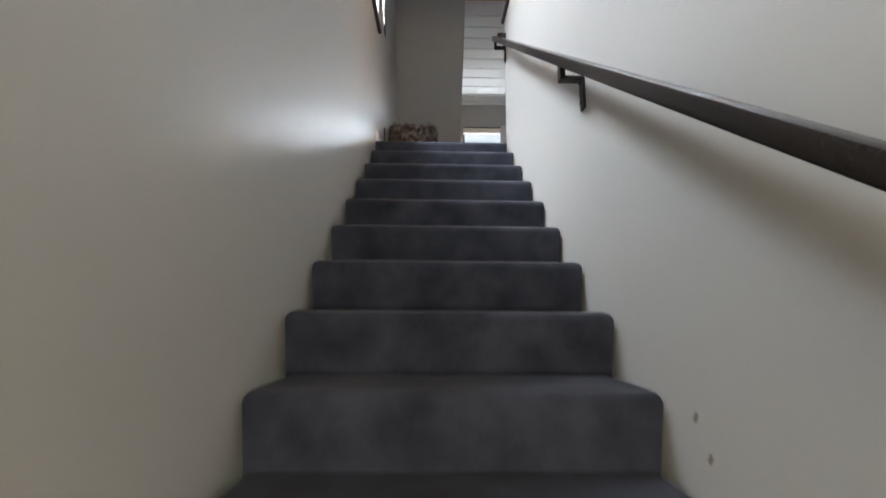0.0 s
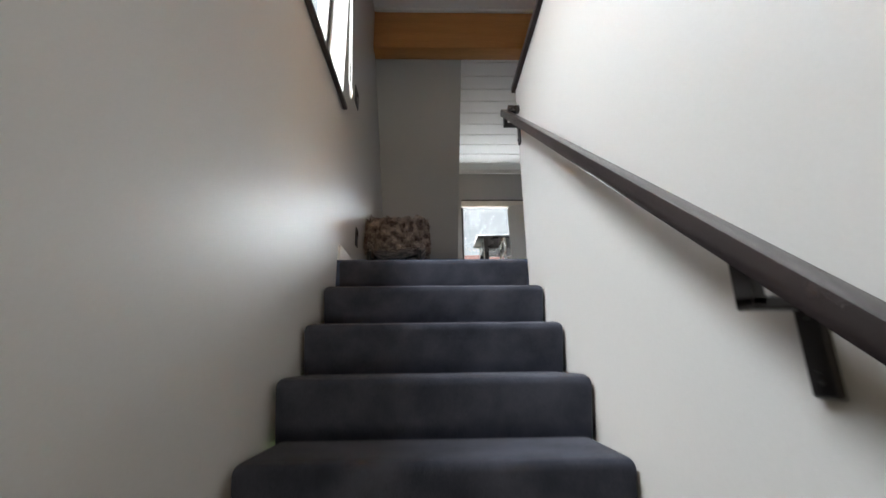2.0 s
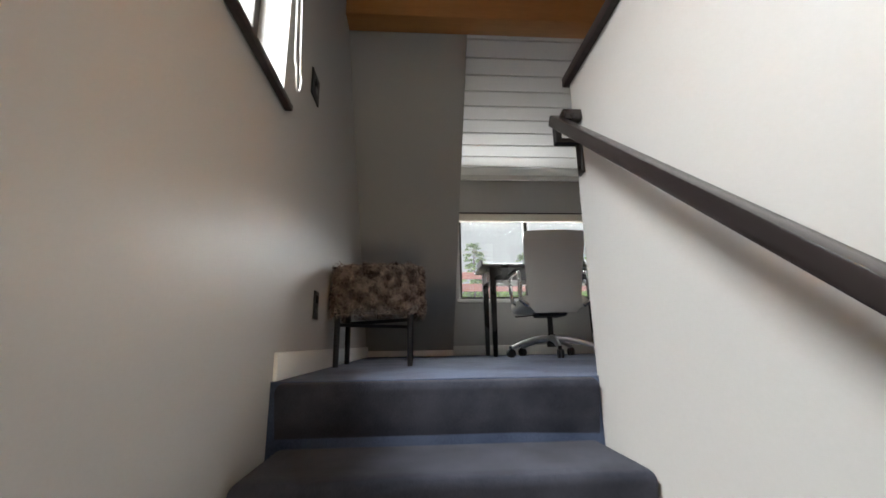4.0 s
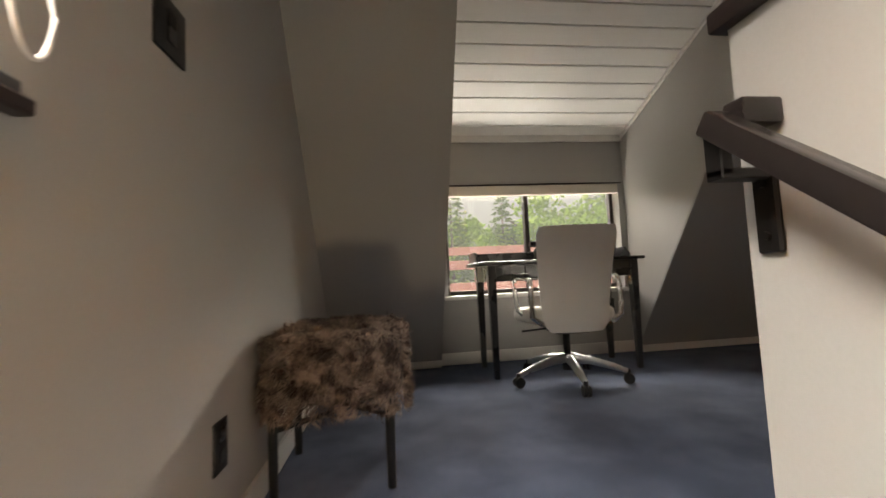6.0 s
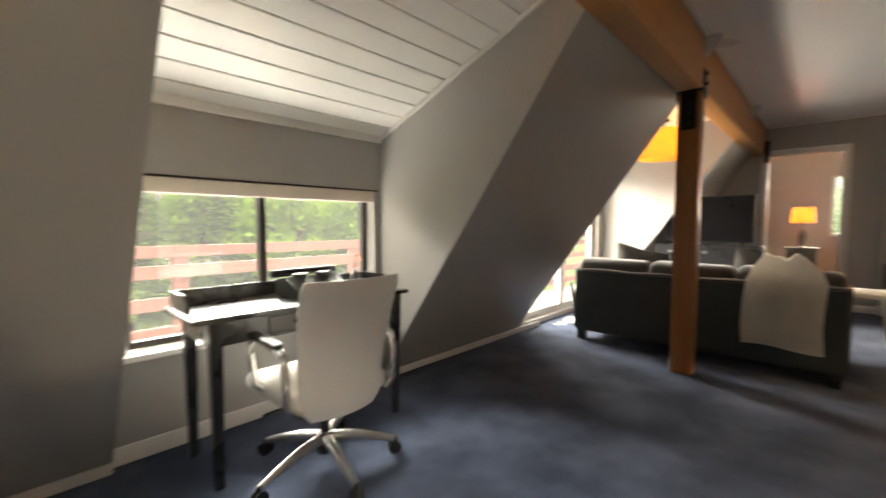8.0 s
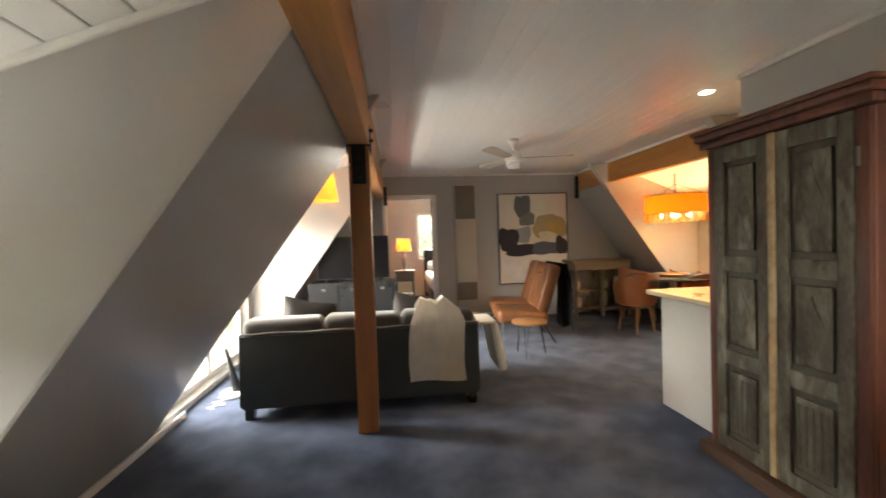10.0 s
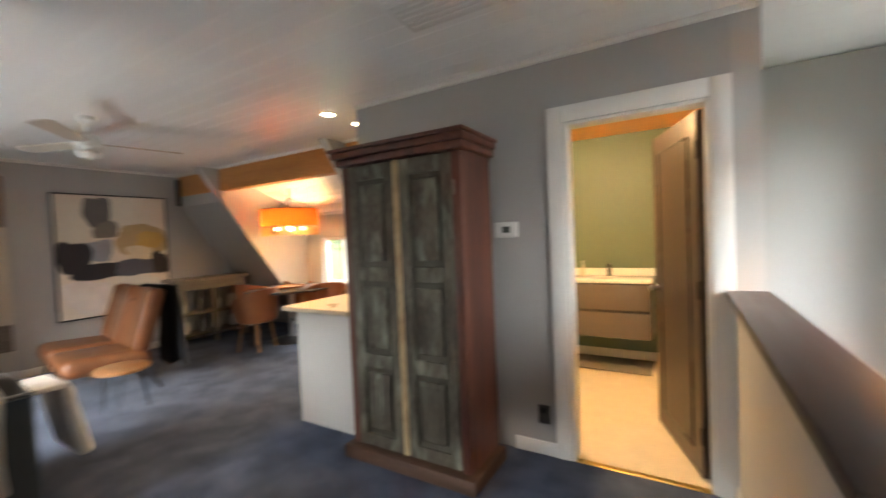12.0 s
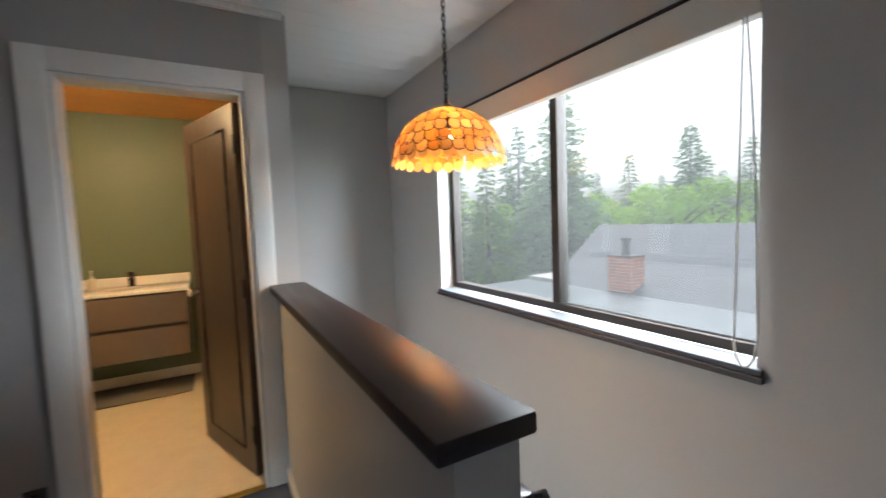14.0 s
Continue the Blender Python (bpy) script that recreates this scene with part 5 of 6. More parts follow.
lathe(bm, [(0.07, 0.0), (0.09, 0.02), (0.10, 0.2), (0.085, 0.42), (0.06, 0.52), (0.065, 0.55), (0.05, 0.55)], seg=24)
part("vessel", bm, material("peach_glaze", (0.66, 0.50, 0.38), (0.6, 0.44, 0.33), rough=0.4), fv)

# ---------------------------------------------------------------- dining corner
ct = thing("console_table", "weathered wooden console with open shelves", "console table", (7.0, -2.72, 0))
bm = B()
box(bm, -0.21, 0.21, -0.53, 0.53, 0.90, 0.945, 0.006, 1)
part("top", bm, GREYWOOD, ct, "", False)
bm = B()
box(bm, -0.19, 0.19, -0.49, 0.49, 0.78, 0.8995, 0.004, 1)
part("apron", bm, GREYWOOD, ct, "", False)
for sy in (-0.47, 0.0, 0.47):
    for sx in (-0.17, 0.17):
        bm = B()
        box(bm, sx - 0.028, sx + 0.028, sy - 0.028, sy + 0.028, 0.0, 0.7795, 0.004, 1)
        part("leg", bm, GREYWOOD, ct, "", False)
for z in (0.12, 0.42):
    bm = B()
    box(bm, -0.185, 0.185, -0.49, 0.49, z, z + 0.025, 0.003, 1)
    part("shelf", bm, GREYWOOD, ct, "", False)
rng = random.Random(11)
for z in (0.145, 0.445):
    for k in range(4):
        y = -0.36 + 0.24 * k + rng.uniform(-0.02, 0.02)
        jar = thing("storage_jar", "pale jar on the console shelf", "jar", (7.0, -2.72 + y, z), 0, "jars on the console")
        bm = B()
        h = rng.uniform(0.12, 0.2)
        lathe(bm, [(0.04, 0.0), (0.055, 0.01), (0.055, h * 0.8), (0.04, h), (0.042, h + 0.01)], seg=16)
        part("vessel", bm, PEWTER if (k + int(z * 10)) % 3 == 0 else CERAMIC, jar)

dt = thing("dining_table", "round dark dining table with a pedestal", "dining table", (5.72, -3.18, 0))
bm = B()
lathe(bm, [(0.56, 0.722), (0.60, 0.73), (0.60, 0.745), (0.585, 0.75)], seg=48)
part("tabletop", bm, BLACKWOOD, dt)
bm = B()
cyl(bm, (0, 0, 0.05), (0, 0, 0.722), 0.045, 0.04, seg=20)
part("pedestal", bm, SATIN, dt, "metal pedestal")
bm = B()
lathe(bm, [(0.30, 0.0), (0.31, 0.012), (0.26, 0.03), (0.05, 0.06)], seg=36)
part("foot", bm, BLACK, dt)
tray = thing("round_tray", "shallow woven tray on the dining table", "tray", (5.72, -3.18, 0.75))
bm = B()
lathe(bm, [(0.16, 0.0), (0.19, 0.005), (0.20, 0.03), (0.185, 0.03), (0.17, 0.012)], seg=32)
part("weave", bm, OAK, tray)


def tub_chair(at, turn):
    ob = thing("dining_chair", "orange leather tub dining chair on wooden legs", "chair", at, turn, "chairs round the dining table")
    bm = B()
    n, rows = 24, 7
    g = {}
    for s in (0, 1):
        for i in range(n + 1):
            a = radians(130 + 280 * i / n)
            front = abs(i / n - 0.5) * 2
            top = 0.82 - 0.20 * front ** 2.2
            for j in range(rows + 1):
                v = j / rows
                z = 0.40 + (top - 0.40) * v
                r = 0.235 + 0.055 * v + (0.018 if s else -0.012) * (1 - v ** 6)
                g[s, i, j] = bm.verts.new((math.cos(a) * r, math.sin(a) * r * 1.02, z))
    for s in (0, 1):
        for i in range(n):
            for j in range(rows):
                bm.faces.new((g[s, i, j], g[s, i + 1, j], g[s, i + 1, j + 1], g[s, i, j + 1]))
    for i in range(n):
        for j in (0, rows):
            bm.faces.new((g[0, i, j], g[0, i + 1, j], g[1, i + 1, j], g[1, i, j]))
    for j in range(rows):
        for i in (0, n):
            bm.faces.new((g[0, i, j], g[0, i, j + 1], g[1, i, j + 1], g[1, i, j]))
    part("shell", bm, ORANGE, ob)
    bm = B()
    lathe(bm, [(0.20, 0.37), (0.235, 0.385), (0.24, 0.45), (0.20, 0.475), (0.05, 0.482)], seg=28)
    part("seat", bm, ORANGE, ob)
    for k in range(4):
        a = radians(45 + 90 * k)
        bm = B()
        cyl(bm, (math.cos(a) * 0.23, math.sin(a) * 0.23, 0.0), (math.cos(a) * 0.17, math.sin(a) * 0.17, 0.385), 0.012, 0.021, seg=10)
        part("leg", bm, OAK, ob)
    return ob


# the open side of the shell is turned to the table
c0 = tub_chair((5.74, -2.63, 0), -75)
for x, y, a in ((4.98, -3.12, 20), (6.45, -3.12, 190), (6.05, -3.72, 120)):
    copy_thing(c0, pose(x, y, 0, 0, 0, a))

pd = thing("dining_pendant", "lit orange drum pendant with a beaded fringe", "pendant lamp", (5.6, -3.14, 1.50))
bm = B()
N = 44
ra = [bm.verts.new((math.cos(2 * math.pi * k / N) * 0.385, math.sin(2 * math.pi * k / N) * 0.385, 0.12)) for k in range(N)]
rb = [bm.verts.new((math.cos(2 * math.pi * k / N) * 0.375, math.sin(2 * math.pi * k / N) * 0.375, 0.36)) for k in range(N)]
for k in range(N):
    bm.faces.new((ra[k], ra[(k + 1) % N], rb[(k + 1) % N], rb[k]))
part("shade", bm, DINSHADE, pd, "orange cloth drum")
for z, nm in ((0.36, "top_ring"), (0.12, "lower_ring")):
    bm = B()
    sweep(bm, [(math.cos(2 * math.pi * k / N) * 0.38, math.sin(2 * math.pi * k / N) * 0.38, z) for k in range(N)], 0.006, 6, True)
    part(nm, bm, BLACK if z > 0.2 else CHROME, pd)
for k in range(56):
    a = 2 * math.pi * k / 56
    bm = B()
    ln = 0.105 + 0.02 * (k % 2)
    cyl(bm, (math.cos(a) * 0.372, math.sin(a) * 0.372, 0.118), (math.cos(a) * 0.372, math.sin(a) * 0.372, 0.12 - ln), 0.012, 0.015, seg=6)
    part("bead_string", bm, SHELL_PALE, pd, "", False)
for k in range(4):
    a = radians(45 + 90 * k)
    bm = B()
    ball(bm, (math.cos(a) * 0.17, math.sin(a) * 0.17, 0.09), 0.032)
    part("bulb", bm, GLOW, pd, "lit bulb")
bm = B()
for k in range(3):
    a = radians(120 * k)
    sweep(bm, [(math.cos(a) * 0.375, math.sin(a) * 0.375, 0.36), (0, 0, 0.52)], 0.003, 6)
cyl(bm, (0, 0, 0.14), (0, 0, 0.66), 0.008, seg=8)
part("hanger", bm, BLACK, pd, "dark rods and stem")

# ---------------------------------------------------------------- kitchen end panel
isl = thing("kitchen_island", "white kitchen island with a cream worktop", "kitchen island", (2.78, -2.02, 0))
bm = B()
box(bm, 0.0, 0.655, -0.62, 0.615, 0.0, 0.885, 0.004, 1)
part("body", bm, WHITEBOARD, isl, "", False)
bm = B()
box(bm, -0.0, 0.665, -0.63, 0.735, 0.8855, 0.92, 0.004, 1)
part("worktop", bm, COUNTER, isl, "cream worktop", False)

# ---------------------------------------------------------------- armoire
ar = thing("armoire", "tall antique armoire with worn green doors in a dark frame", "wardrobe", (2.272, -1.405, 0))
hw, hd, H_ = 0.425, 0.192, 1.965
bm = B()
box(bm, -hw, hw, -hd, hd - 0.03, 0.075, H_ - 0.10, 0.004, 1)
part("carcass", bm, REDWOOD, ar, "", False)
for sx in (-1, 1):
    bm = B()
    box(bm, min(sx * hw, sx * (hw - 0.055)), max(sx * hw, sx * (hw - 0.055)), hd - 0.0295, hd + 0.0, 0.085, H_ - 0.11, 0.006, 2)
    part("corner_post", bm, REDWOOD, ar)
bm = B()
box(bm, -hw - 0.035, hw + 0.035, -hd, hd + 0.03, H_ - 0.105, H_ - 0.06, 0.01, 3)
box(bm, -hw - 0.05, hw + 0.05, -hd, hd + 0.055, H_ - 0.061, H_ - 0.02, 0.012, 3)
box(bm, -hw - 0.06, hw + 0.06, -hd, hd + 0.07, H_ - 0.021, H_, 0.006, 2)
part("cornice", bm, REDWOOD, ar)
bm = B()
box(bm, -hw - 0.045, hw + 0.045, -hd, hd + 0.05, 0.0, 0.085, 0.012, 2)
part("plinth", bm, material("scuffed_brown_plinth", (0.11, 0.058, 0.034), (0.045, 0.023, 0.014), rough=0.6, scale=4, fine=30, bump=0.3, stretch=(0.6, 5, 5)), ar, "scuffed plinth board")
for sx in (-1, 1):
    x0, x1 = (-hw + 0.058, -0.022) if sx < 0 else (0.022, hw - 0.058)
    bm = B()
    box(bm, x0, x1, hd - 0.028, hd - 0.012, 0.10, H_ - 0.115, 0.002, 1)
    dr = part("cabinet_door", bm, WORN_DARK, ar, "worn green panelled door", False)
    for a, b in ((x0, x0 + 0.062), (x1 - 0.062, x1)):
        bm = B()
        box(bm, a, b, hd - 0.0118, hd + 0.008, 0.10, H_ - 0.115, 0.004, 2)
        part("stile", bm, WORN, dr)
    for k, (z, h) in enumerate(((0.10, 0.075), (0.60, 0.085), (1.14, 0.085), (H_ - 0.205, 0.09))):
        bm = B()
        box(bm, x0 + 0.0625, x1 - 0.0625, hd - 0.0118, hd + 0.007, z, z + h, 0.004, 2)
        part("rail", bm, WORN, dr)
    for z0, z1 in ((0.19, 0.585), (0.70, 1.125), (1.24, H_ - 0.215)):
        bm = B()
        a, b = x0 + 0.085, x1 - 0.085
        vs = box(bm, a, b, hd - 0.0117, hd + 0.002, z0 + 0.02, z1 - 0.02, 0.012, 2)
        part("panel", bm, WORN, dr)
        if z0 > 0.5:
            bm = B()
            cx, cz = (a + b) / 2, (z0 + z1) / 2
            w_, h_ = (b - a) * 0.33, (z1 - z0) * 0.34
            prism(bm, [(cx - w_, cz), (cx - w_ * 0.35, cz + h_ * 0.55), (cx, cz + h_), (cx + w_ * 0.35, cz + h_ * 0.55), (cx + w_, cz), (cx + w_ * 0.35, cz - h_ * 0.55), (cx, cz - h_), (cx - w_ * 0.35, cz - h_ * 0.55)], "y", hd + 0.0022, hd + 0.007)
            part("carved_lozenge", bm, WORN, dr, "", False)
        else:
            for k in range(5):
                bm = B()
                xx = a + 0.02 + k * (b - a - 0.04) / 4
                box(bm, xx - 0.006, xx + 0.006, hd + 0.0022, hd + 0.007, z0 + 0.05, z1 - 0.05, 0.002, 1)
                part("reed", bm, WORN_DARK, dr, "", False)
bm = B()
box(bm, -0.020, 0.020, hd - 0.012, hd + 0.016, 0.10, H_ - 0.11, 0.008, 2)
part("centre_strip", bm, OCHRE, ar, "worn ochre centre strip")
bm = B()
cyl(bm, (-hw + 0.04, hd + 0.002, 1.62), (-hw + 0.04, hd + 0.002, 1.70), 0.008, seg=8)
part("hinge_pin", bm, GRILLE, ar)

# ---------------------------------------------------------------- shell lamp over the stair
lampc = (-0.07, -1.11)
sl = thing("shell_pendant", "lit amber shell dome pendant on a chain", "pendant lamp", (lampc[0], lampc[1], 1.645))
sl.scale = (1.06, 1.06, 1.03)
prof = [(0.04, 0.205), (0.085, 0.198), (0.13, 0.178), (0.17, 0.148), (0.202, 0.108), (0.222, 0.066), (0.236, 0.026)]
rng = random.Random(2)
lead = B()
for i, (r, z) in enumerate(prof):
    cnt = max(7, int(2 * math.pi * r / 0.046))
    nz_ = Vector((1, 0, 0.25 + 1.6 * (z / 0.205) ** 2)).normalized()
    for k in range(cnt):
        a = 2 * math.pi * (k + 0.5 * (i % 2)) / cnt + rng.uniform(-0.05, 0.05)
        bm = B()
        w_, h_ = rng.uniform(0.025, 0.031), rng.uniform(0.028, 0.037)
        n = 9
        ring = [Vector((0, math.cos(2 * math.pi * q / n) * w_, math.sin(2 * math.pi * q / n) * h_)) for q in range(n)]
        tilt = math.atan2(nz_.z, nz_.x)
        rot = Matrix.Rotation(a, 3, "Z") @ Matrix.Rotation(-tilt, 3, "Y") @ Matrix.Rotation(rng.uniform(-0.5, 0.5), 3, "X")
        off = Vector((math.cos(a) * r, math.sin(a) * r, z))
        f = [bm.verts.new(rot @ p + off) for p in ring]
        c = bm.verts.new(rot @ Vector((0.005, 0, 0)) + off)
        for q in range(n):
            bm.faces.new((f[q], f[(q + 1) % n], c))
        inner = [lead.verts.new(rot @ (p * 0.92 + Vector((0.0022, 0, 0))) + off) for p in ring]
        outer = [lead.verts.new(rot @ (p * 1.05 + Vector((0.0008, 0, 0))) + off) for p in ring]
        for q in range(n):
            lead.faces.new((inner[q], inner[(q + 1) % n], outer[(q + 1) % n], outer[q]))
        part("shell_disc", bm, SHELL if rng.random() < 0.68 else SHELL_PALE, sl, "", True)
part("leading", lead, RUBBER, sl, "dark solder between the shells")
cnt = 30
for k in range(cnt):
    a = 2 * math.pi * k / cnt
    bm = B()
    rot = Matrix.Rotation(a, 3, "Z") @ Matrix.Rotation(radians(-12), 3, "Y")
    off = Vector((math.cos(a) * 0.243, math.sin(a) * 0.243, -0.004 + 0.004 * (k % 2)))
    ring = [bm.verts.new(rot @ Vector((0, math.cos(2 * math.pi * q / 9) * 0.024, math.sin(2 * math.pi * q / 9) * 0.026)) + off) for q in range(9)]
    bm.faces.new(ring)
    part("rim_shell", bm, SHELL_PALE if k != 9 else material("green_shell", (0.12, 0.25, 0.2), (0.1, 0.2, 0.16), rough=0.3), sl, "", False)
bm = B()
ball(bm, (0, 0, 0.1), 0.035)
part("bulb", bm, GLOW, sl, "lit bulb")
bm = B()
cyl(bm, (0, 0, 0.13), (0, 0, 0.22), 0.02, seg=14)
lathe(bm, [(0.045, 0.207), (0.035, 0.222), (0.012, 0.24), (0.008, 0.27)], seg=20)
part("cap", bm, BLACK, sl, "dark metal cap")
z = 0.285
k = 0
while z < 0.78:
    bm = B()
    pts = []
    for q in range(12):
        a = 2 * math.pi * q / 12
        u, v = math.cos(a) * 0.009, math.sin(a) * 0.019
        pts.append((u, 0, z + v) if k % 2 else (0, u, z + v))
    sweep(bm, pts, 0.0025, 5, True)
    part("chain_link", bm, BLACK, sl, "", False)
    z += 0.029
    k += 1
bm = B()
sweep(bm, [(0.004 * math.sin(i * 1.7), 0.004 * math.cos(i * 1.7), 0.27 + 0.02 * i) for i in range(26)], 0.003, 6)
part("cord", bm, RUBBER, sl)
bm = B()
sweep(bm, [(0, 0, 0.795), (0, 0, 0.775), (0.012, 0, 0.762), (0.024, 0, 0.772)], 0.004, 6)
part("ceiling_hook", bm, BLACK, sl)
bm = B()
sweep(bm, [(0.004, 0.0, 0.745), (0.02, 0.01, 0.712), (0.05, 0.02, 0.70), (0.075, 0.03, 0.725), (0.085, 0.035, 0.775)], 0.003, 6)
part("spare_cord", bm, RUBBER, sl)

# ---------------------------------------------------------------- bathroom
va = thing("vanity_unit", "wall-hung taupe vanity with two drawers", "vanity", (1.57, -4.03, 0.0))
bm = B()
box(bm, -0.46, 0.46, 0.001, 0.455, 0.32, 0.865, 0.004, 1)
part("body", bm, DOORWOOD, va, "", False)
for z0, z1 in ((0.325, 0.575), (0.60, 0.85)):
    bm = B()
    box(bm, -0.457, 0.457, 0.456, 0.475, z0, z1, 0.004, 2)
    part("drawer", bm, TAUPE, va, "glossy taupe drawer front")
bs_ = thing("wash_basin", "white ceramic basin top with an upstand", "basin", (1.57, -4.03, 0.8655))
bm = B()
box(bm, -0.47, 0.47, 0.001, 0.485, 0.0, 0.03, 0.006, 2)
box(bm, -0.47, 0.47, 0.001, 0.02, 0.0302, 0.11, 0.004, 1)
part("top", bm, CERAMIC, bs_)
bm = B()
lathe(bm, [(0.16, 0.0305), (0.18, 0.034), (0.17, 0.0365), (0.12, 0.032)], (0, 0.26, 0), 32)
part("bowl_rim", bm, CERAMIC, bs_)
fc = thing("basin_tap", "dark single-lever basin tap", "tap", (1.53, -3.93, 0.8957))
bm = B()
cyl(bm, (0, 0, 0), (0, 0, 0.13), 0.022, seg=18)
part("body", bm, BLACK, fc)
bm = B()
cyl(bm, (0, 0, 0.09), (0, 0.12, 0.075), 0.013, 0.011, seg=12)
part("spout", bm, BLACK, fc)
bm = B()
box(bm, -0.008, 0.008, -0.01, 0.06, 0.131, 0.142, 0.003, 1)
part("lever", bm, BLACK, fc)
sb = thing("soap_bottle", "clear soap pump bottle beside the basin", "soap bottle", (1.79, -3.88, 0.8957))
bm = B()
lathe(bm, [(0.028, 0.0), (0.032, 0.004), (0.032, 0.09), (0.014, 0.105), (0.014, 0.12)], seg=20)
part("bottle", bm, material("milky_plastic", (0.6, 0.56, 0.46), (0.55, 0.5, 0.42), rough=0.25), sb)
bm = B()
cyl(bm, (0, 0, 0.12), (0, 0, 0.16), 0.005, seg=8)
box(bm, -0.006, 0.006, -0.005, 0.035, 0.158, 0.167, 0.002, 1)
part("pump", bm, SATIN, sb)
dish = thing("soap_dish", "small dark soap dish on the basin top", "dish", (1.90, -3.8, 0.8957))
bm = B()
lathe(bm, [(0.035, 0.0), (0.05, 0.012), (0.047, 0.016), (0.03, 0.008)], seg=20)
part("bowl", bm, PEWTER, dish)
tr = thing("towel_ring", "chrome towel ring with a folded white towel", "towel ring", (0.99, -4.0295, 1.0))
bm = B()
cyl(bm, (0, 0, 0), (0, 0.05, 0), 0.012, seg=12)
sweep(bm, [(math.sin(2 * math.pi * k / 24) * 0.075, 0.05, -0.075 + math.cos(2 * math.pi * k / 24) * 0.075) for k in range(24)], 0.005, 6, True)
part("ring", bm, CHROME, tr)
bm = B()
box(bm, -0.06, 0.06, 0.03, 0.07, -0.36, -0.13, 0.018, 3)
part("towel", bm, LINEN, tr, "white towel")
trim_box("baseboard_bathroom", 0.64, 2.9, -4.0295, -4.015, 0.0, 0.09, "white bathroom baseboard", category="baseboard")
mat_ = thing("bath_mat", "grey bath mat on the cream floor", "bath mat", (1.62, -3.72, -0.003))
bm = B()
box(bm, -0.5, 0.5, -0.26, 0.2, 0.0, 0.014, 0.006, 2)
part("mat_body", bm, material("grey_mat", (0.16, 0.15, 0.13), (0.12, 0.11, 0.1), rough=0.9, fine=300, bump=0.5), mat_)
mm = thing("shaving_mirror", "round chrome shaving mirror on a wall arm", "mirror", (2.30, -4.0295, 1.46))
bm = B()
cyl(bm, (0, 0, 0), (0, 0.12, 0), 0.008, seg=10)
sweep(bm, [(math.cos(2 * math.pi * k / 28) * 0.09, 0.125, math.sin(2 * math.pi * k / 28) * 0.09) for k in range(28)], 0.007, 6, True)
part("arm", bm, CHROME, mm)
bm = B()
cyl(bm, (0, 0.12, 0), (0, 0.128, 0), 0.086, seg=32)
part("glass", bm, material("mirror_glass", (0.85, 0.85, 0.85), (0.83, 0.83, 0.83), rough=0.03, metal=1.0, bump=0.0, rough_var=0.01), mm, "mirror glass")

# ---------------------------------------------------------------- bedroom beyond the far door
PEACH = material("warm_grey_bedroom_paint", (0.48, 0.44, 0.40), (0.44, 0.40, 0.365), rough=0.5, scale=1.2, fine=120, bump=0.05)
wall_box("wall_bedroom_east", 10.4, 10.52, -2.0, 2.2, -0.02, 2.5, PEACH, "warm grey bedroom wall with a window", [(-0.75, 0.13, 0.88, 2.0)], "x")
wall_box("wall_bedroom_north", 7.37, 10.4, 1.6, 1.7, -0.02, 2.5, PEACH, "warm grey bedroom wall", [], "y")
wall_box("wall_bedroom_south", 7.37, 10.4, -2.0, -1.9, -0.02, 2.5, PEACH, "warm grey bedroom wall", [], "y")
bm = B()
box(bm, 7.3705, 10.5, -2.0, 1.7, 2.45, 2.5)
structure("ceiling_bedroom", bm, CEIL, "white bedroom ceiling", "ceiling")
bm = B()
box(bm, EAST + 0.101, 10.5, -2.0, 1.7, -0.25, -0.0005)
structure("floor_bedroom", bm, CARPET, "navy bedroom carpet", "carpet")
window("window_bedroom", "white-framed bedroom window", "x", 10.43, -0.75, 0.13, 0.88, 2.0, [-0.31], 0.04, 0.05, TRIM)
ns = thing("nightstand", "small wooden nightstand beside the bed", "nightstand", (9.55, 0.48, 0))
bm = B()
box(bm, -0.2, 0.2, -0.22, 0.22, 0.66, 0.70, 0.005, 1)
part("top", bm, GREYWOOD, ns, "", False)
bm = B()
box(bm, -0.18, 0.18, -0.2, 0.2, 0.46, 0.6595, 0.004, 1)
part("drawer", bm, GREYWOOD, ns, "", False)
for sx in (-0.16, 0.16):
    for sy in (-0.18, 0.18):
        bm = B()
        box(bm, sx - 0.02, sx + 0.02, sy - 0.02, sy + 0.02, 0, 0.4595, 0.003, 1)
        part("leg", bm, GREYWOOD, ns, "", False)
bm = B()
box(bm, -0.17, 0.17, -0.19, 0.19, 0.16, 0.18, 0.003, 1)
part("shelf", bm, GREYWOOD, ns, "", False)
bl = thing("bedside_lamp", "lit bedside lamp with a peach drum shade", "table lamp", (9.5, 0.48, 0.70))
bm = B()
lathe(bm, [(0.06, 0.0), (0.065, 0.012), (0.03, 0.03), (0.05, 0.12), (0.06, 0.2), (0.03, 0.3), (0.012, 0.33), (0.012, 0.45)], seg=24)
part("base", bm, PEWTER, bl, "grey glazed base")
bm = B()
N = 32
ra = [bm.verts.new((math.cos(2 * math.pi * k / N) * 0.165, math.sin(2 * math.pi * k / N) * 0.165, 0.43)) for k in range(N)]
rb = [bm.verts.new((math.cos(2 * math.pi * k / N) * 0.145, math.sin(2 * math.pi * k / N) * 0.145, 0.70)) for k in range(N)]
for k in range(N):
    bm.faces.new((ra[k], ra[(k + 1) % N], rb[(k + 1) % N], rb[k]))
part("shade", bm, BEDSHADE, bl, "peach cloth shade")
bed = thing("bed", "bed with white linen and a dark headboard", "bed", (9.35, -0.75, 0))
bm = B()
box(bm, -0.95, 1.0, -0.78, 0.72, 0.12, 0.34, 0.02, 2)
part("base", bm, DARKWOOD, bed)
bm = B()
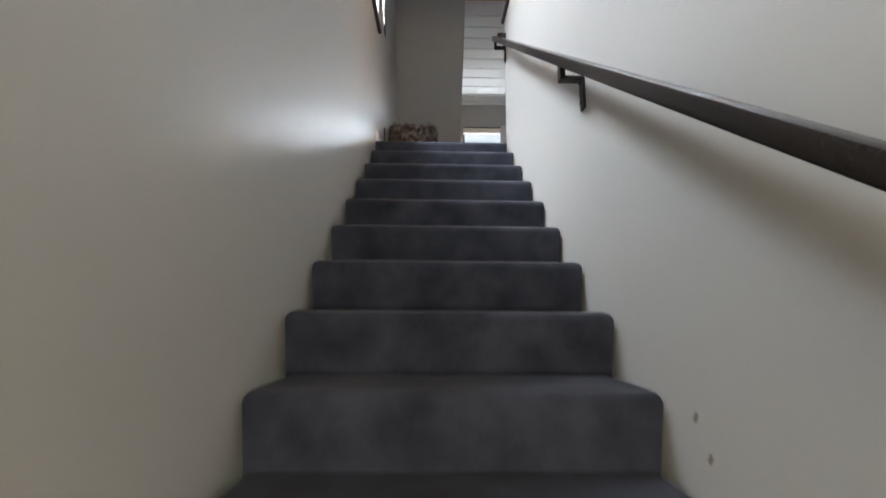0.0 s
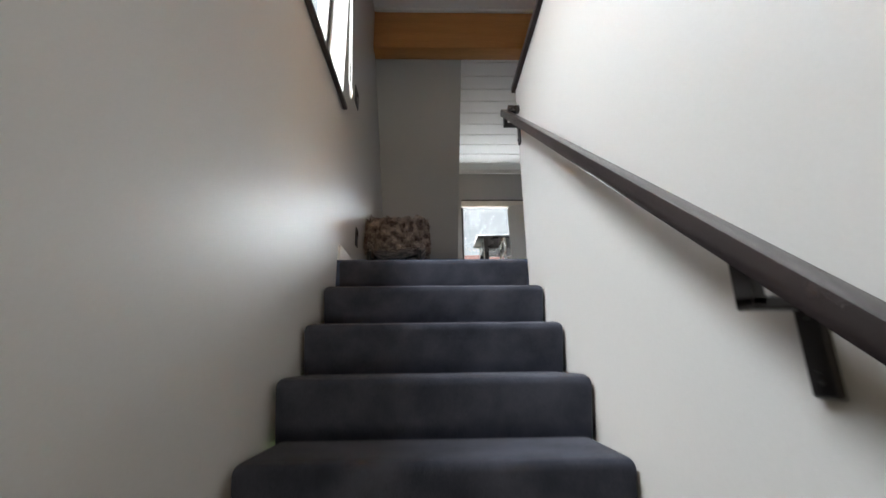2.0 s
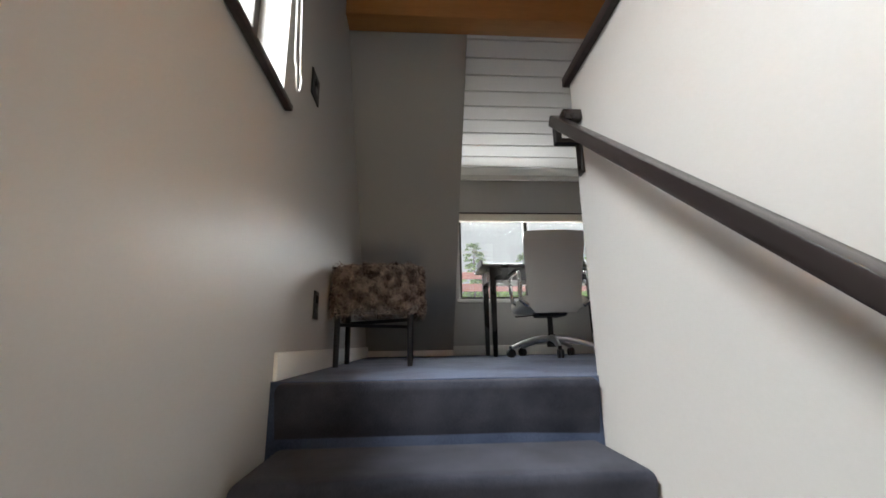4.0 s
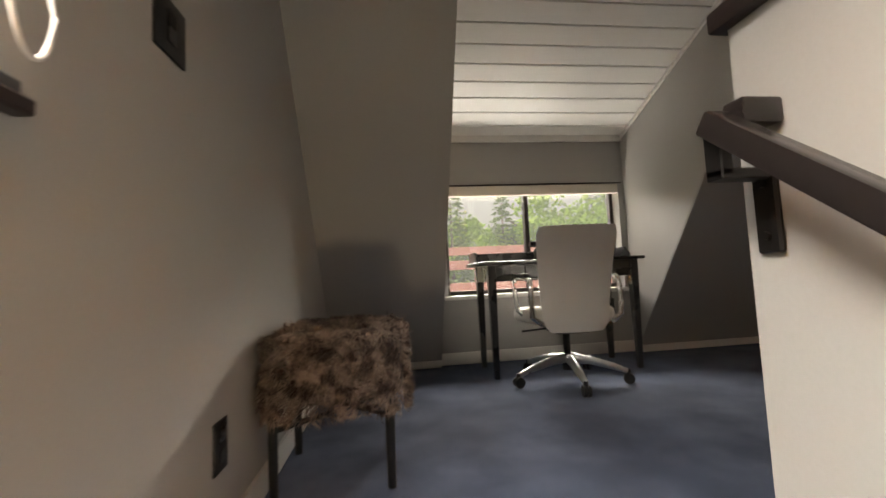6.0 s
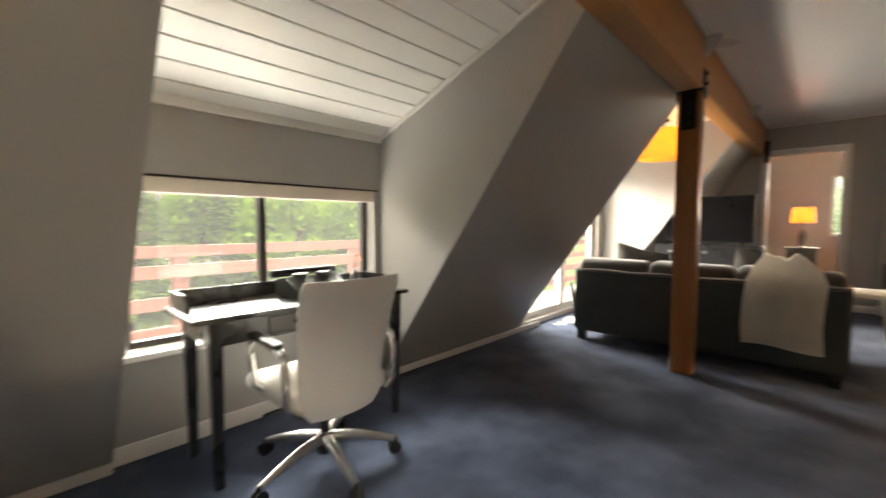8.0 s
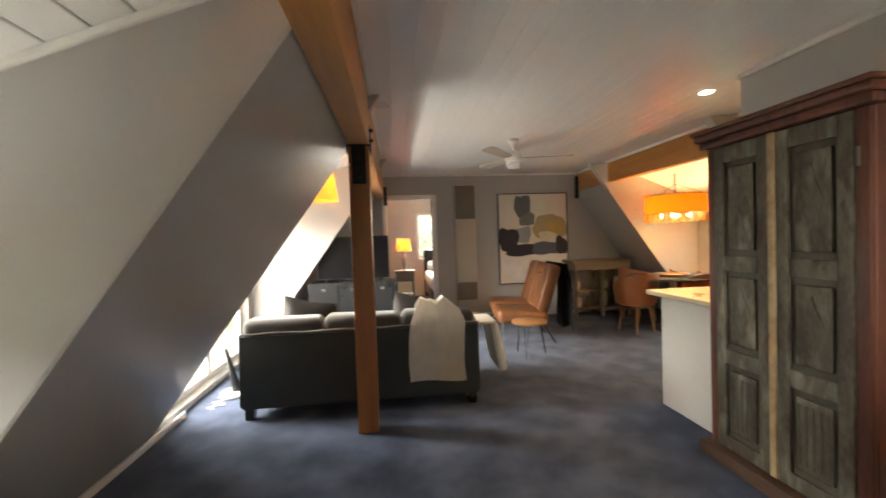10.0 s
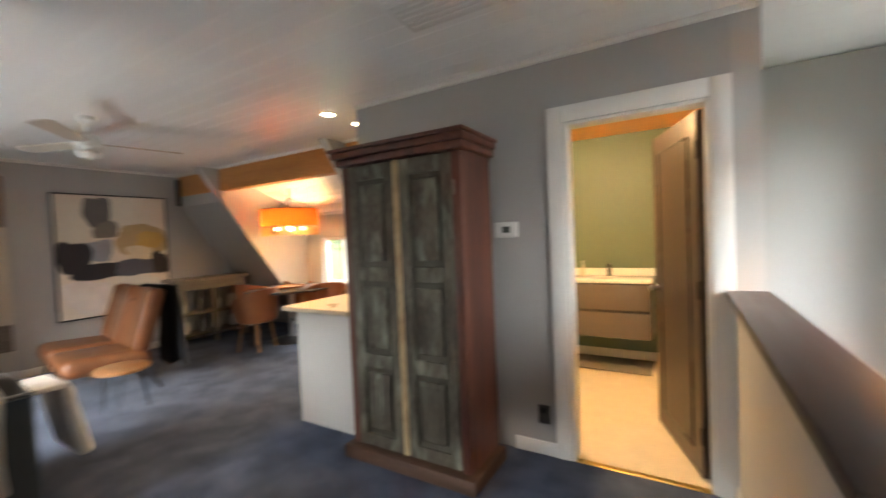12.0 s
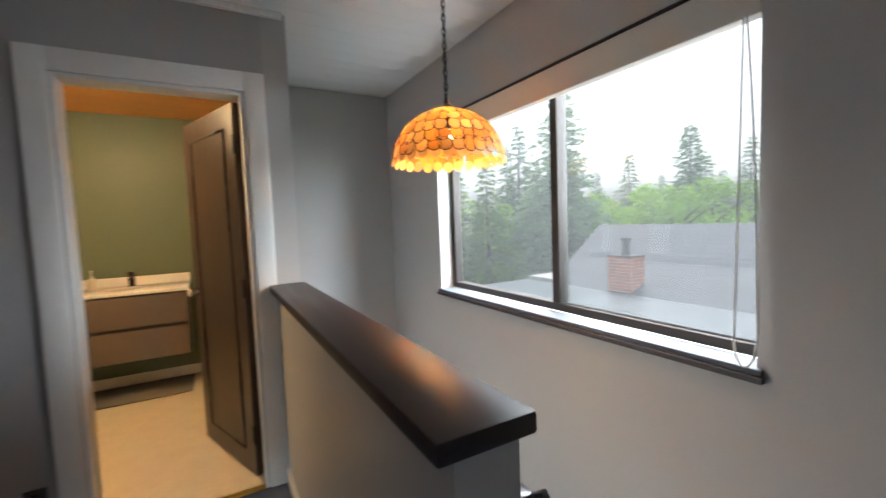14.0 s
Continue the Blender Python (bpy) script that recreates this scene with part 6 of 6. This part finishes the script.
box(bm, -0.97, 0.98, -0.80, 0.74, 0.345, 0.62, 0.08, 5)
part("duvet", bm, LINEN, bed, "white rumpled duvet")
bm = B()
box(bm, 0.99, 1.04, -0.8, 0.74, 0.0, 1.12, 0.02, 2)
part("headboard", bm, BLACKWOOD, bed, "dark headboard")
for sy in (-0.4, 0.35):
    bm = B()
    box(bm, 0.55, 0.97, sy - 0.32, sy + 0.32, 0.60, 0.86, 0.10, 5)
    part("pillow", bm, LINEN, bed, "white pillow")

# ---------------------------------------------------------------- outdoors
GRASS = material("meadow_grass", (0.13, 0.19, 0.045), (0.07, 0.115, 0.025), rough=0.9, scale=0.6, fine=14, bump=0.5, depth=0.05)
bm = B()
v = [bm.verts.new(p) for p in ((-400, -400, -2.95), (400, -400, -2.95), (400, 400, -2.95), (-400, 400, -2.95))]
bm.faces.new(v)
structure("ground", bm, GRASS, "green meadow grass", "ground")

deck = thing("deck", "raised wooden deck outside the dormers", "deck", (0, 0, 0))
deck["kind"] = "structure"
for k in range(8):
    bm = B()
    y0 = 2.70 + 0.145 * k
    box(bm, -0.6, 8.0, y0, y0 + 0.138, -0.16, -0.12, 0.004, 1)
    part("deck_board", bm, DECKFLOOR, deck, "", False)
for x in (-0.3, 3.8, 7.8):
    bm = B()
    box(bm, x - 0.07, x + 0.07, 3.62, 3.76, -2.95, -0.1605, 0.004, 1)
    part("deck_post", bm, DECKWOOD, deck, "", False)
dr_ = thing("deck_railing", "red-brown wooden deck railing with flat rails", "railing", (0, 3.68, -0.12))
for x in (-0.45, 0.85, 2.40, 3.9, 5.4, 6.9):
    bm = B()
    box(bm, x - 0.05, x + 0.05, -0.05, 0.05, 0.0, 1.06, 0.005, 1)
    part("post", bm, DECKWOOD, dr_, "", False)
for z0, z1 in ((0.985, 1.07), (0.835, 0.93), (0.605, 0.70), (0.39, 0.485), (0.17, 0.265)):
    bm = B()
    box(bm, -0.6, 7.9, -0.075, -0.0505, z0, z1, 0.004, 1)
    part("rail", bm, DECKWOOD, dr_, "", False)

# neighbouring low roofs
FLAT = material("pale_membrane_roof", (0.085, 0.10, 0.115), (0.055, 0.064, 0.075), rough=0.35, scale=0.9, fine=12, bump=0.2, depth=0.01)
SHINGLE = material("grey_shingles", (0.075, 0.077, 0.09), (0.045, 0.046, 0.055), rough=0.9, scale=2, fine=30, bump=0.4, depth=0.01, random_value=0.12)
BRICK = material("red_brick", (0.34, 0.13, 0.085), (0.22, 0.08, 0.055), rough=0.85, scale=9, fine=40, bump=0.3, depth=0.004, random_value=0.15)
MORTAR = material("grey_mortar", (0.36, 0.33, 0.30), (0.28, 0.26, 0.24), rough=0.9, scale=20, fine=60)
SIDING = material("grey_siding", (0.30, 0.29, 0.28), (0.25, 0.24, 0.235), rough=0.8, scale=2)
ann = thing("flat_annex", "low annex with a pale membrane roof", "annex", (0, 0, 0))
bm = B()
box(bm, -7.4, -0.95, -9.0, 0.8, -2.95, -0.585)
part("wall", bm, SIDING, ann, "", False)
bm = B()
box(bm, -7.47, -0.85, -9.1, 0.9, -0.585, -0.505, 0.01, 1)
part("roof", bm, FLAT, ann, "pale wet membrane roof", False)
nb = thing("neighbour_house", "neighbouring house with a grey shingled hip roof", "house", (0, 0, 0))
bm = B()
box(bm, -14.2, -7.95, -9.6, 6.0, -2.95, -0.5)
part("wall", bm, SIDING, nb, "", False)
bm = B()
e = [(-7.45, -8.1, -0.515), (-7.45, 7.0, -0.515), (-14.6, 7.0, -0.45), (-14.6, -10.4, -0.45)]
r0, r1 = (-11.0, -9.3, 1.02), (-11.0, 4.0, 1.02)
vv = [bm.verts.new(p) for p in e]
ra_, rb_ = bm.verts.new(r0), bm.verts.new(r1)
bm.faces.new((vv[0], vv[1], rb_, ra_))
bm.faces.new((vv[1], vv[2], rb_))
bm.faces.new((vv[2], vv[3], ra_, rb_))
bm.faces.new((vv[3], vv[0], ra_))
bm.faces.new(list(reversed(vv)))
roof_ = part("roof", bm, SHINGLE, nb, "grey shingle roof", False)
# shingle courses on the near slope
nrm = Vector((1.47, 0, 3.4)).normalized()
for k in range(16):
    t0, t1 = k / 16, (k + 1) / 16
    a, b = Vector((-7.45, 0, -0.515)).lerp(Vector((-11.0, 0, 1.02)), t0), Vector((-7.45, 0, -0.515)).lerp(Vector((-11.0, 0, 1.02)), t1)
    ya = -8.1 - 1.2 * t0
    bm = B()
    prism(bm, [(a.x + nrm.x * 0.008, a.z + nrm.z * 0.008), (b.x + nrm.x * 0.006, b.z + nrm.z * 0.006), (b.x, b.z), (a.x, a.z)], "y", ya + 0.06, 3.9)
    part("shingle_course", bm, SHINGLE, nb, "", False)
ch = thing("brick_chimney", "red brick chimney with a metal flue", "chimney", (-7.75, -5.86, -0.5))
ch.scale = (0.95, 0.95, 0.95)
bm = B()
box(bm, -0.26, 0.26, -0.33, 0.33, -0.2, 0.90)
part("core", bm, MORTAR, ch, "", False)
row = 0
z = -0.2
while z < 0.84:
    for side in (0, 1):
        for k in range(3):
            bm = B()
            if side == 0:
                w_ = 0.66 / 3
                y0 = -0.33 + k * w_
                box(bm, 0.2605, 0.275, y0 + 0.006, y0 + w_ - 0.006, z + 0.005, z + 0.075, 0.003, 1)
            else:
                w_ = 0.52 / 3
                x0 = -0.26 + k * w_
                box(bm, x0 + 0.006, x0 + w_ - 0.006, 0.3305, 0.345, z + 0.005, z + 0.075, 0.003, 1)
            part("brick", bm, BRICK, ch, "", False)
    z += 0.08
    row += 1
bm = B()
box(bm, -0.285, 0.285, -0.355, 0.355, 0.90, 0.935, 0.006, 1)
part("cap", bm, SHINGLE, ch, "", False)
bm = B()
cyl(bm, (0, 0, 0.935), (0, 0, 1.02), 0.13, 0.10, seg=20)
cyl(bm, (0, 0, 1.02), (0, 0, 1.30), 0.085, seg=20)
cyl(bm, (0, 0, 1.30), (0, 0, 1.36), 0.125, seg=20)
cyl(bm, (0, 0, 1.38), (0, 0, 1.43), 0.12, 0.03, seg=20)
part("flue", bm, SHINGLE, ch, "galvanised flue")
pv = thing("roof_vent", "small dark vent on the shingle roof", "roof vent", (-9.3, -3.6, 0.3))
bm = B()
box(bm, -0.12, 0.12, -0.12, 0.12, -0.1, 0.14, 0.02, 2)
part("hood", bm, BLACK, pv)
BARK = material("grey_brown_bark", (0.11, 0.08, 0.06), (0.06, 0.042, 0.032), rough=0.95, scale=4, fine=30, bump=0.6, depth=0.02, stretch=(4, 4, 0.6))


def leafy(name, a, b):
    m = material(name, a, b, rough=0.7, scale=0.9, fine=6, bump=0.0, spec=0.2, random_value=0.2)
    nt = m.node_tree
    n, l = nt.nodes, nt.links
    p = n["Principled BSDF"]
    tr_ = n.new("ShaderNodeBsdfTranslucent")
    l.new(p.inputs["Base Color"].links[0].from_socket, tr_.inputs["Color"])
    mx = n.new("ShaderNodeMixShader")
    mx.inputs[0].default_value = 0.4
    l.new(p.outputs[0], mx.inputs[1])
    l.new(tr_.outputs[0], mx.inputs[2])
    l.new(mx.outputs[0], n["Material Output"].inputs["Surface"])
    return m


NEEDLE = leafy("conifer_needles", (0.20, 0.28, 0.13), (0.10, 0.16, 0.08))
NEEDLE_LIGHT = leafy("young_conifer_needles", (0.17, 0.25, 0.07), (0.08, 0.14, 0.04))
LEAF = leafy("spring_leaves", (0.30, 0.46, 0.07), (0.17, 0.29, 0.045))


def conifer_mesh(seed, h, r, mat, dens=1.0):
    """Trunk and crown meshes of a ragged conifer of height h and radius r."""
    rng = random.Random(seed)
    bm = B()
    sweep(bm, [(0.03 * h * 0.1 * math.sin(i), 0.02 * h * 0.1 * math.cos(i * 1.3), h * i / 8) for i in range(9)], [0.022 * h * (1 - i / 8.6) for i in range(9)], 8)
    trunk = mesh_of("trunk", bm, BARK, True)
    vs, fs = [], []

    def spray(p, d, ln):
        side = d.cross(Vector((0, 0, 1)))
        side = side.normalized() if side.length > 1e-3 else Vector((1, 0, 0))
        for q in range(5):
            t = (q + rng.uniform(0.1, 0.9)) / 5
            o = p + d * ln * (t - 0.2)
            for sgn in (-1, 1):
                dd = (d * 0.6 + side * sgn * rng.uniform(0.4, 1.0) + Vector((0, 0, rng.uniform(-0.55, 0.25)))).normalized() * ln * rng.uniform(0.35, 0.7)
                wv = dd.cross(Vector((rng.uniform(-1, 1), rng.uniform(-1, 1), rng.uniform(-1, 1)))).normalized() * ln * rng.uniform(0.12, 0.22)
                k = len(vs)
                vs.extend((o - wv * 0.6, o + dd * 0.6 + wv, o + dd, o + dd * 0.5 - wv))
                fs.append((k, k + 1, k + 2, k + 3))
    levels = int(30 * dens)
    for i in range(levels):
        t = i / (levels - 1)
        z = h * (0.12 + 0.87 * t)
        reach = r * (1 - t) ** 0.8 * rng.uniform(0.75, 1.15) + 0.06 * r
        nb_ = int(5 + 4 * (1 - t))
        for b in range(nb_):
            if rng.random() < 0.10:
                continue
            a = 2 * math.pi * (b + rng.random()) / nb_
            rr = reach * rng.uniform(0.6, 1.15)
            n_s = max(2, int(5 * rr / r * 1.6))
            for s in range(n_s):
                f = (s + 0.6) / n_s
                p = Vector((math.cos(a) * rr * f, math.sin(a) * rr * f, z - 0.28 * rr * f * f + 0.06 * rr + rng.uniform(-0.04, 0.04) * r))
                d = Vector((math.cos(a), math.sin(a), -0.3 * f + 0.12)).normalized()
                spray(p, d, 0.26 * r * (1.15 - 0.4 * f) * (0.5 + 0.5 * (1 - t)))
    me = bpy.data.meshes.new("crown")
    me.from_pydata([tuple(v) for v in vs], [], fs)
    me.materials.append(mat)
    return trunk, me


def broadleaf_mesh(seed, h, r, mat):
    rng = random.Random(seed)
    bm = B()
    sweep(bm, [(0, 0, 0), (0.03 * r, 0, h * 0.3), (0.0, 0.05 * r, h * 0.75)], [0.03 * h, 0.022 * h, 0.006 * h], 8)
    for k in range(6):
        a = k * 1.1
        sweep(bm, [(0, 0, h * (0.25 + 0.07 * k)), (math.cos(a) * r * 0.4, math.sin(a) * r * 0.4, h * (0.45 + 0.06 * k)), (math.cos(a) * r * 0.75, math.sin(a) * r * 0.75, h * (0.55 + 0.06 * k))], [0.012 * h, 0.008 * h, 0.003 * h], 6)
    trunk = mesh_of("trunk", bm, BARK, True)
    vs, fs = [], []
    for c in range(46):
        a, u = rng.uniform(0, 6.28), rng.uniform(-1, 1)
        q = rng.uniform(0.35, 1.0)
        cz = h * 0.60 + u * h * 0.36
        cr = r * q * math.sqrt(max(0.06, 1 - u * u))
        cc = Vector((math.cos(a) * cr, math.sin(a) * cr, cz))
        size = r * rng.uniform(0.16, 0.32)
        for _ in range(70):
            d = Vector((rng.gauss(0, 1), rng.gauss(0, 1), rng.gauss(0, 0.8))).normalized() * size * rng.uniform(0.5, 1.05)
            o = cc + d
            t = Vector((rng.uniform(-1, 1), rng.uniform(-1, 1), rng.uniform(-1, 1))).normalized() * r * 0.055
            s = t.cross(Vector((rng.uniform(-1, 1), rng.uniform(-1, 1), rng.uniform(-1, 1)))).normalized() * r * 0.032
            k = len(vs)
            vs.extend((o - t, o + s, o + t, o - s))
            fs.append((k, k + 1, k + 2, k + 3))
    me = bpy.data.meshes.new("crown")
    me.from_pydata([tuple(v) for v in vs], [], fs)
    me.materials.append(mat)
    return trunk, me


def tree(kind, label, meshes, at, turn, scale, group):
    ob = thing(kind, label, "tree", at, turn, group)
    ob.scale = (scale, scale, scale)
    for nm, me in zip(("trunk", "crown"), meshes):
        p = new(nm, me)
        p.parent = ob
    return ob


pine_a = conifer_mesh(1, 10.0, 2.7, NEEDLE, 1.35)
pine_b = conifer_mesh(2, 9.0, 2.0, NEEDLE)
pine_c = conifer_mesh(3, 7.0, 1.9, NEEDLE_LIGHT)
leaf_a = broadleaf_mesh(4, 6.0, 2.3, LEAF)
leaf_b = broadleaf_mesh(5, 5.0, 2.4, LEAF)
GZ = -2.95
eye_x, eye_y = 0.86, 0.52
rng = random.Random(21)
# along the stair window's view: (sideways slope, distance, height, kind)
for k, dist, hgt, kind in ((0.30, 19, 10.3, "a"), (0.20, 24, 9.6, "b"), (0.12, 17, 6.6, "c"), (0.04, 19, 7.0, "c"), (0.24, 21, 7.2, "c"), (0.17, 30, 9.5, "b"), (0.47, 30, 8.6, "b"), (0.62, 27, 9.9, "a"), (0.66, 29, 8.2, "b"), (0.77, 25, 8.7, "b"), (0.39, 36, 8.0, "b"), (0.55, 36, 7.6, "b"), (0.70, 38, 8.0, "b"), (0.86, 33, 8.5, "a"),
                           (0.38, 21, 5.0, "leaf"), (0.50, 23, 5.4, "leaf"), (0.58, 21, 5.2, "leaf"), (0.68, 22, 5.6, "leaf"), (0.74, 24, 5.5, "leaf"), (0.44, 26, 5.6, "leaf"), (0.08, 22, 6.0, "leaf")):
    x = eye_x + (-0.4815 - 0.8745 * k) * dist
    y = eye_y + (-0.8745 + 0.4815 * k) * dist
    ms, h0 = {"a": (pine_a, 10.0), "b": (pine_b, 9.0), "c": (pine_c, 7.0), "leaf": (leaf_a if rng.random() < 0.5 else leaf_b, 5.6)}[kind]
    if kind == "leaf":
        tree("broadleaf_tree", "bright green leafy tree behind the neighbouring roof", ms, (x, y, GZ), rng.uniform(0, 360), hgt / h0, "trees beyond the stair window")
    else:
        tree("conifer", "tall ragged green conifer", ms, (x, y, GZ), rng.uniform(0, 360), hgt / h0, "trees beyond the stair window")
# beyond the dormer windows
for x, y, hgt, kind in ((2.6, 17, 7.6, "c"), (5.2, 18, 7.3, "c"), (7.2, 19, 7.0, "leaf"), (3.9, 21, 6.2, "leaf"), (9.0, 18, 7.5, "leaf"), (11.5, 20, 8.0, "c"), (13.5, 19, 7.5, "leaf"), (16.5, 20, 8.6, "leaf"), (19.5, 21, 9.0, "c"), (23, 20, 9.0, "leaf"), (27, 19, 9.0, "leaf"), (31, 18, 9.0, "c"), (6.2, 27, 8.0, "leaf"), (10.5, 28, 9.0, "leaf"), (15, 28, 10.0, "b"), (20, 29, 10.0, "leaf"), (26, 28, 10.0, "b"), (33, 26, 10.0, "leaf"), (0.5, 24, 5.6, "leaf"), (-2.5, 22, 5.4, "leaf"), (36, 12, 9, "leaf"), (38, 5, 9, "leaf")):
    ms, h0 = {"b": (pine_b, 9.0), "c": (pine_c, 7.0), "leaf": (leaf_a if rng.random() < 0.5 else leaf_b, 5.6)}[kind]
    tree("conifer" if kind != "leaf" else "broadleaf_tree", "sunlit green conifer beyond the deck" if kind != "leaf" else "bright green leafy tree beyond the deck", ms, (x, y, GZ), rng.uniform(0, 360), hgt / h0, "trees beyond the deck")
for x, y, hgt in ((24, -1.5, 6.5), (25, 1.5, 7.0), (23, -4, 6.8), (9, -17, 6.5), (12, -18, 6.5), (15, -16, 7), (11, -22, 8)):
    tree("broadleaf_tree", "bright green leafy tree outside a far window", leaf_a, (x, y, GZ), rng.uniform(0, 360), hgt / 6.0, "trees beyond the far windows")
